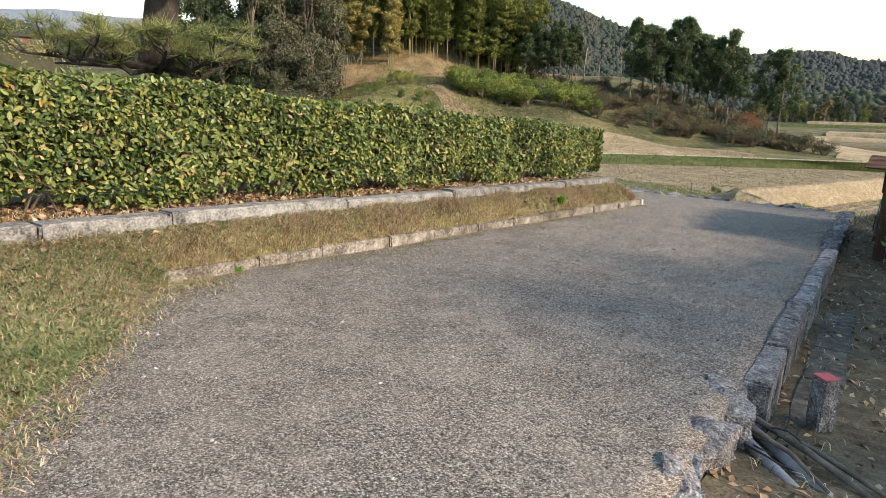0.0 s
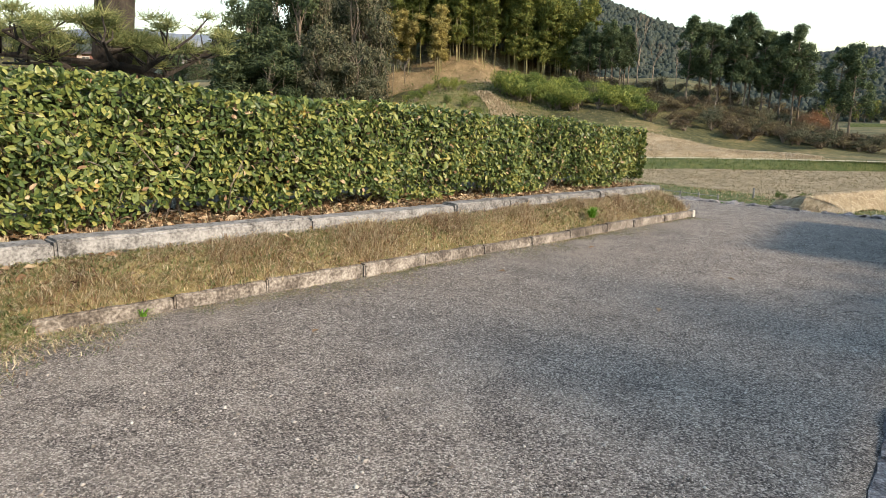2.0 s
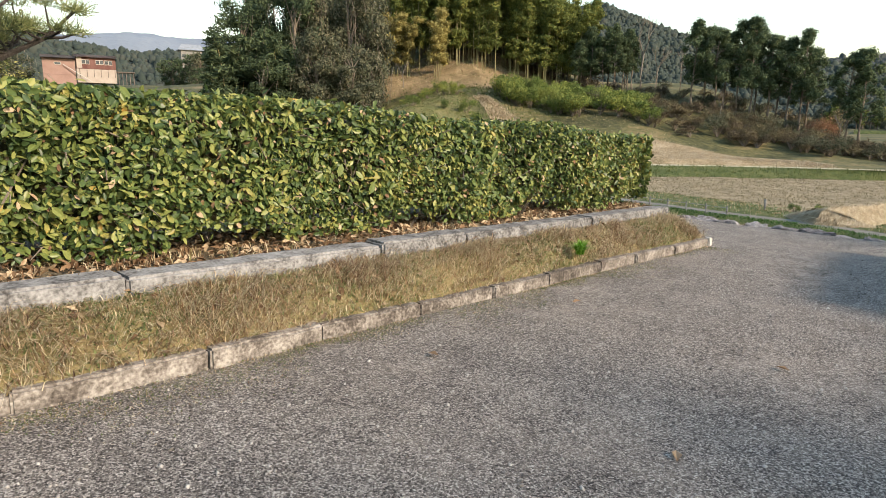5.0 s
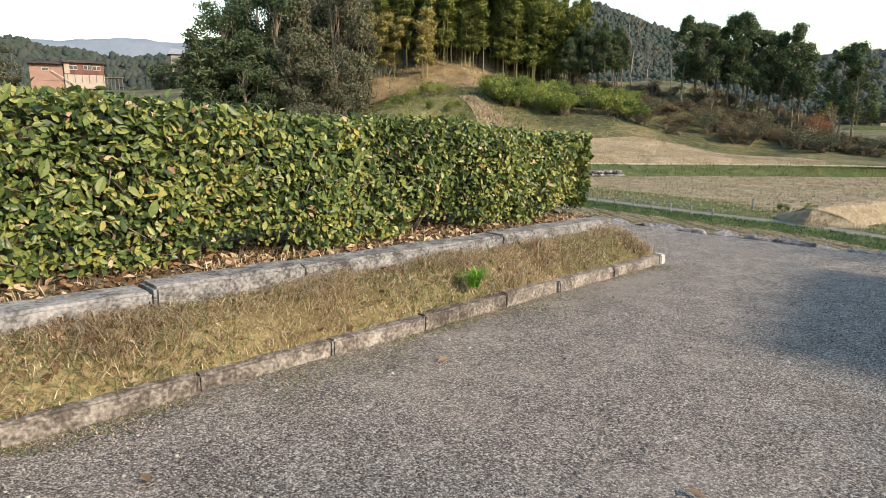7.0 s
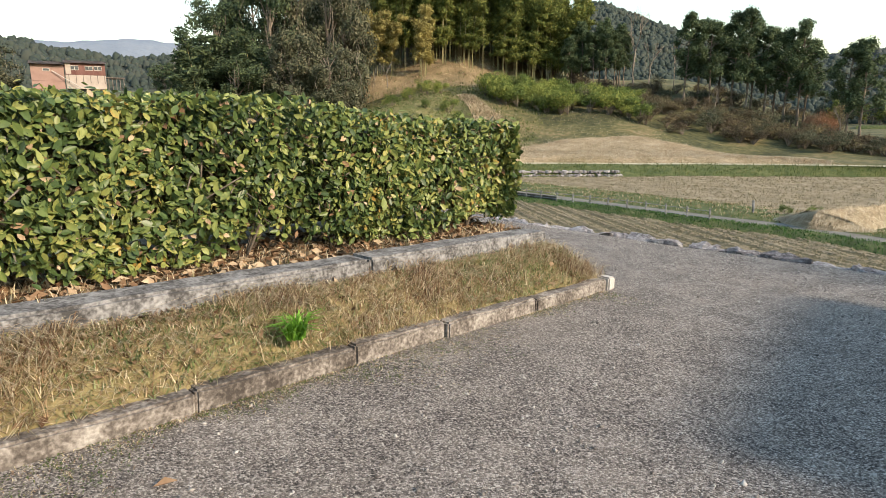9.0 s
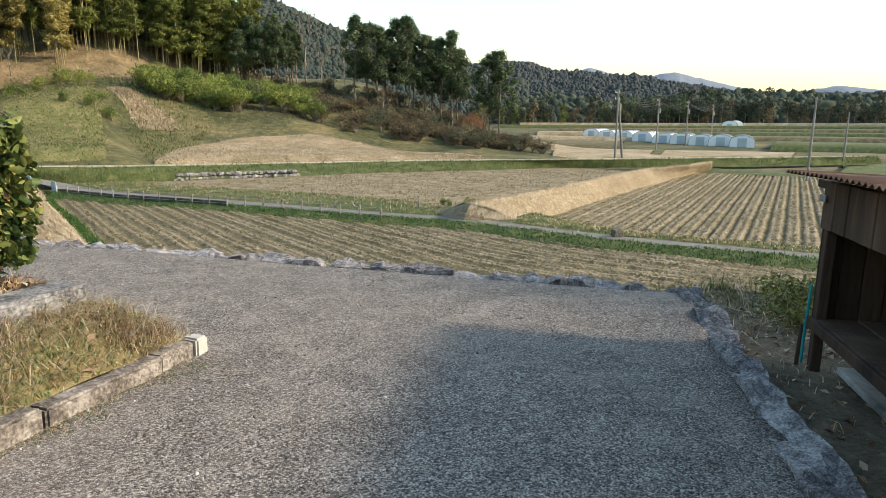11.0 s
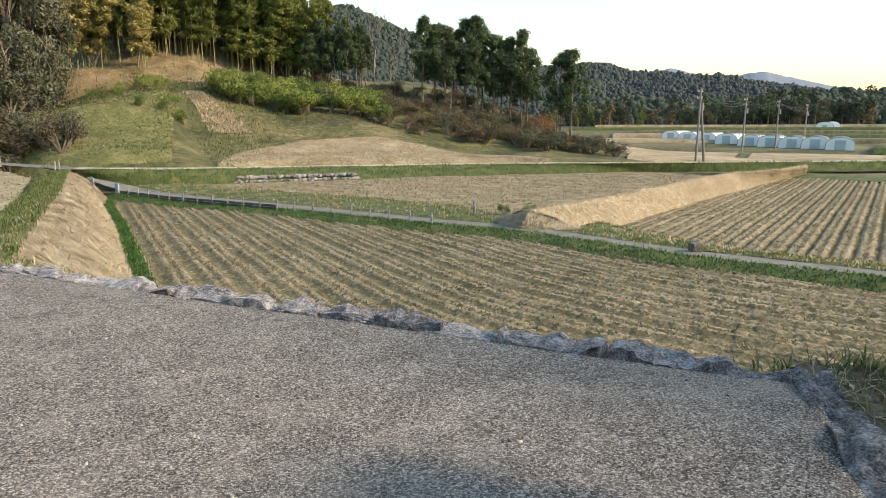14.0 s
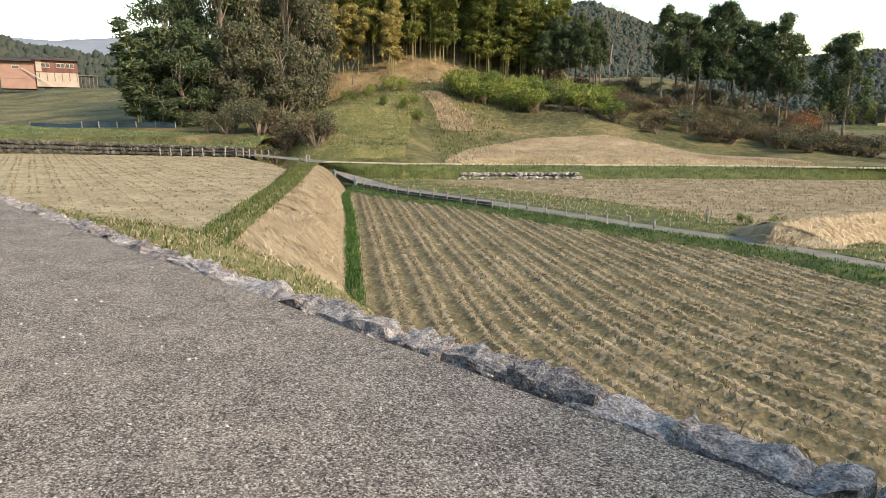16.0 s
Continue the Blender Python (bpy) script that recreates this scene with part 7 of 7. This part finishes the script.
# ---- hills round the valley ----
def ridge(name, az, el, dist, depth, mat, label, tree, count, base=-6, seed=0.0):
    """A wooded hill: a slope that rises to a crest given by bearings and angles of height, covered with tree crowns."""
    n, m = 260, 16
    a = np.linspace(az[0], az[-1], n)
    e = np.interp(a, az, el)
    e = np.convolve(np.pad(e, 5, mode="edge"), np.ones(11) / 11, mode="valid")

    def height(A2, T):
        crest = np.tan(np.radians(np.interp(A2, a, e))) * (dist + depth * 0.75) + 1.5 - tree * 0.8
        Z = base + (crest - base) * np.sin(np.clip(T / 0.78, 0, 1.28) * math.pi / 2) ** 1.15
        Rr = dist + depth * T
        X, Y = 3 + Rr * np.sin(np.radians(A2)), 15 + Rr * np.cos(np.radians(A2))
        return np.stack([X, Y, Z + tree * 0.6 * wave(X, Y, 0.25 / tree, seed) * np.clip(T * 5, 0, 1)], -1)

    A2, T = np.meshgrid(a, np.linspace(0, 1, m), indexing="ij")
    i = np.arange(n - 1)[:, None] * m + np.arange(m - 1)[None]
    f = np.stack([i, i + 1, i + m + 1, i + m], -1).reshape(-1, 4)
    tagged(fast_mesh(name, height(A2, T).reshape(-1, 3), f, M[mat]), label, "hill", "", "structure")
    if count:
        c = height(RNG.uniform(az[0], az[-1], count), RNG.uniform(0.01, 0.9, count))
        # each crown is a low uneven dome
        a6 = np.arange(6) * math.pi / 3
        dome = np.concatenate([[(0, 0, 0.95)], np.stack([0.6 * np.cos(a6), 0.6 * np.sin(a6), 0 * a6 + 0.62], 1), np.stack([0.85 * np.cos(a6 + 0.5), 0.85 * np.sin(a6 + 0.5), 0 * a6 - 0.25], 1)])
        big = np.exp(RNG.normal(0, 0.3, count))[:, None, None] * np.stack([np.ones(count), np.ones(count), RNG.uniform(0.7, 1.5, count)], 1)[:, None]
        v = (c[:, None] + (dome[None] + RNG.normal(0, 0.13, (count, 13, 3))) * tree * 0.8 * big).reshape(-1, 3)
        tri = [(0, 1 + q, 1 + (q + 1) % 6) for q in range(6)] + [(1 + q, 7 + q, 1 + (q + 1) % 6) for q in range(6)] + [(7 + q, 7 + (q + 1) % 6, 1 + (q + 1) % 6) for q in range(6)]
        f = (np.arange(count)[:, None, None] * 13 + np.array(tri)[None]).reshape(-1, 3)
        tagged(fast_mesh("far_wood", v, f, M[mat + "_crown"]), label, "wood", "", "stuff")


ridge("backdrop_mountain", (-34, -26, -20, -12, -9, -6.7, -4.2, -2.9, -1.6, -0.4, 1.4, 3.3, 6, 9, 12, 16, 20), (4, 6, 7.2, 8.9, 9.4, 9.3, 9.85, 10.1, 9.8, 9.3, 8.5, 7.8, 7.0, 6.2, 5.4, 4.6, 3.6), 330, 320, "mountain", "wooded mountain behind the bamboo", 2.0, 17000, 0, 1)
ridge("backdrop_hill", (8, 12, 15, 17, 18.5, 19.8, 21.5, 22.6, 25, 26.5, 28, 29.8, 31.2, 34, 36.7, 40, 46, 52, 58), (3.5, 4.9, 5.3, 5.25, 5.4, 5.45, 4.8, 4.5, 4.55, 4.2, 4.15, 4.1, 3.7, 3.2, 2.7, 2.4, 2.3, 2.2, 2.2), 620, 260, "far_forest", "haze-tinted wooded hills across the valley", 2.6, 15000, 0, 2)
ridge("backdrop_hill", (22, 24, 25.3, 26.5, 29, 30.5, 32.3, 34, 36.5, 39, 42, 44.5, 46, 48, 51, 54), (3.0, 4.6, 4.95, 4.6, 3.9, 4.15, 4.45, 3.95, 3.3, 2.7, 2.7, 3.05, 2.8, 2.5, 2.6, 2.2), 1500, 400, "haze_blue_hill", "distant haze-tinted blue hills", 4, 0, 0, 3)
ridge("backdrop_wood", (13, 17, 20, 24, 27, 30, 33, 35, 37, 39, 42, 45, 49, 55, 62, 75, 95), (0.5, 1.6, 2.5, 2.3, 1.8, 1.9, 2.4, 2.6, 2.7, 2.6, 2.3, 2.1, 2.0, 1.7, 2.0, 2.1, 2.0), 335, 60, "forest", "dark wood at the valley's edge", 2.4, 8500, 1, 4)
ridge("backdrop_hill", (-95, -70, -56, -50, -47, -45, -44, -42, -40, -38, -36, -33, -28), (7, 7, 6.8, 6.5, 6.45, 6.6, 6.75, 7.0, 6.9, 6.7, 6.8, 6.8, 6.5), 1500, 500, "haze_blue_hill", "distant haze-tinted blue hills", 4, 0, 0, 5)
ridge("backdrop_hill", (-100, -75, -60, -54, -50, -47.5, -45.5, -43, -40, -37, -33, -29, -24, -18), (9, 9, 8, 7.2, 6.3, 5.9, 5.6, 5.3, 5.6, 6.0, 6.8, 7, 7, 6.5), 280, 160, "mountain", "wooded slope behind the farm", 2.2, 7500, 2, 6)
ridge("backdrop_wood", (95, 110, 130, 150, 170, 190, 210, 230, 250, 262), (4, 5, 6, 6, 5, 5, 6, 7, 8, 8), 260, 120, "forest", "wooded slope closing the valley", 5.0, 900, -3, 7)


# single trees that stand out of the far wood
def far_tree_proto(seed, mat, h, wide, count):
    r, rng2 = random.Random(seed), np.random.default_rng(seed)
    tv, tf = tube([Vector((0, 0, 0)), Vector((0.1, 0, h * 0.5)), Vector((0.2, 0.1, h * 0.95))], [0.28, 0.2, 0.06], 5)
    blobs = []
    for k in range(11):
        t = r.uniform(0.3, 1.0)
        a = r.uniform(0, 6.28)
        d = wide * (1.15 - 0.75 * t) * r.uniform(0.3, 1)
        blobs.append((math.cos(a) * d, math.sin(a) * d, h * t * 0.9, wide * 0.45, wide * 0.45, wide * 0.42))
    cv, cf = crown(blobs, count, 0.95, 0.5, rng2)
    return variant("tree", [("trunk", tv, tf, M["bark"]), ("crown", cv, cf, M[mat])])


FAR = [far_tree_proto(301, "forest_crown", 14, 4.2, 700), far_tree_proto(302, "forest_crown", 11, 4.8, 700), far_tree_proto(303, "bamboo_leaf", 11, 3.4, 500), far_tree_proto(304, "scrub", 10, 4.4, 420), far_tree_proto(305, "conifer", 15, 3.2, 600)]
rng = random.Random(515)
for i in range(150):
    az = 15 + 41 * rng.random()
    d = rng.uniform(296, 350)
    x, y = 3 + d * math.sin(radians(az)), 15 + d * math.cos(radians(az))
    k = rng.choice((2, 2, 0, 3)) if az < 27 else rng.choice((0, 0, 1, 4, 3)) if az < 40 else rng.choice((0, 1, 1, 3, 3))
    s = rng.uniform(0.65, 1.15) * (1.15 if 33 < az < 40 else 0.85 if az > 42 else 0.95)
    plant("far_tree", FAR[k], (x, y, on_ground(x, y) - 0.3), rng.uniform(0, 360), (s, s), ("yellow-green bamboo clump" if k == 2 else "brown winter tree" if k == 3 else "dark evergreen tree") + " at the edge of the far wood", "tree", "trees of the far wood")
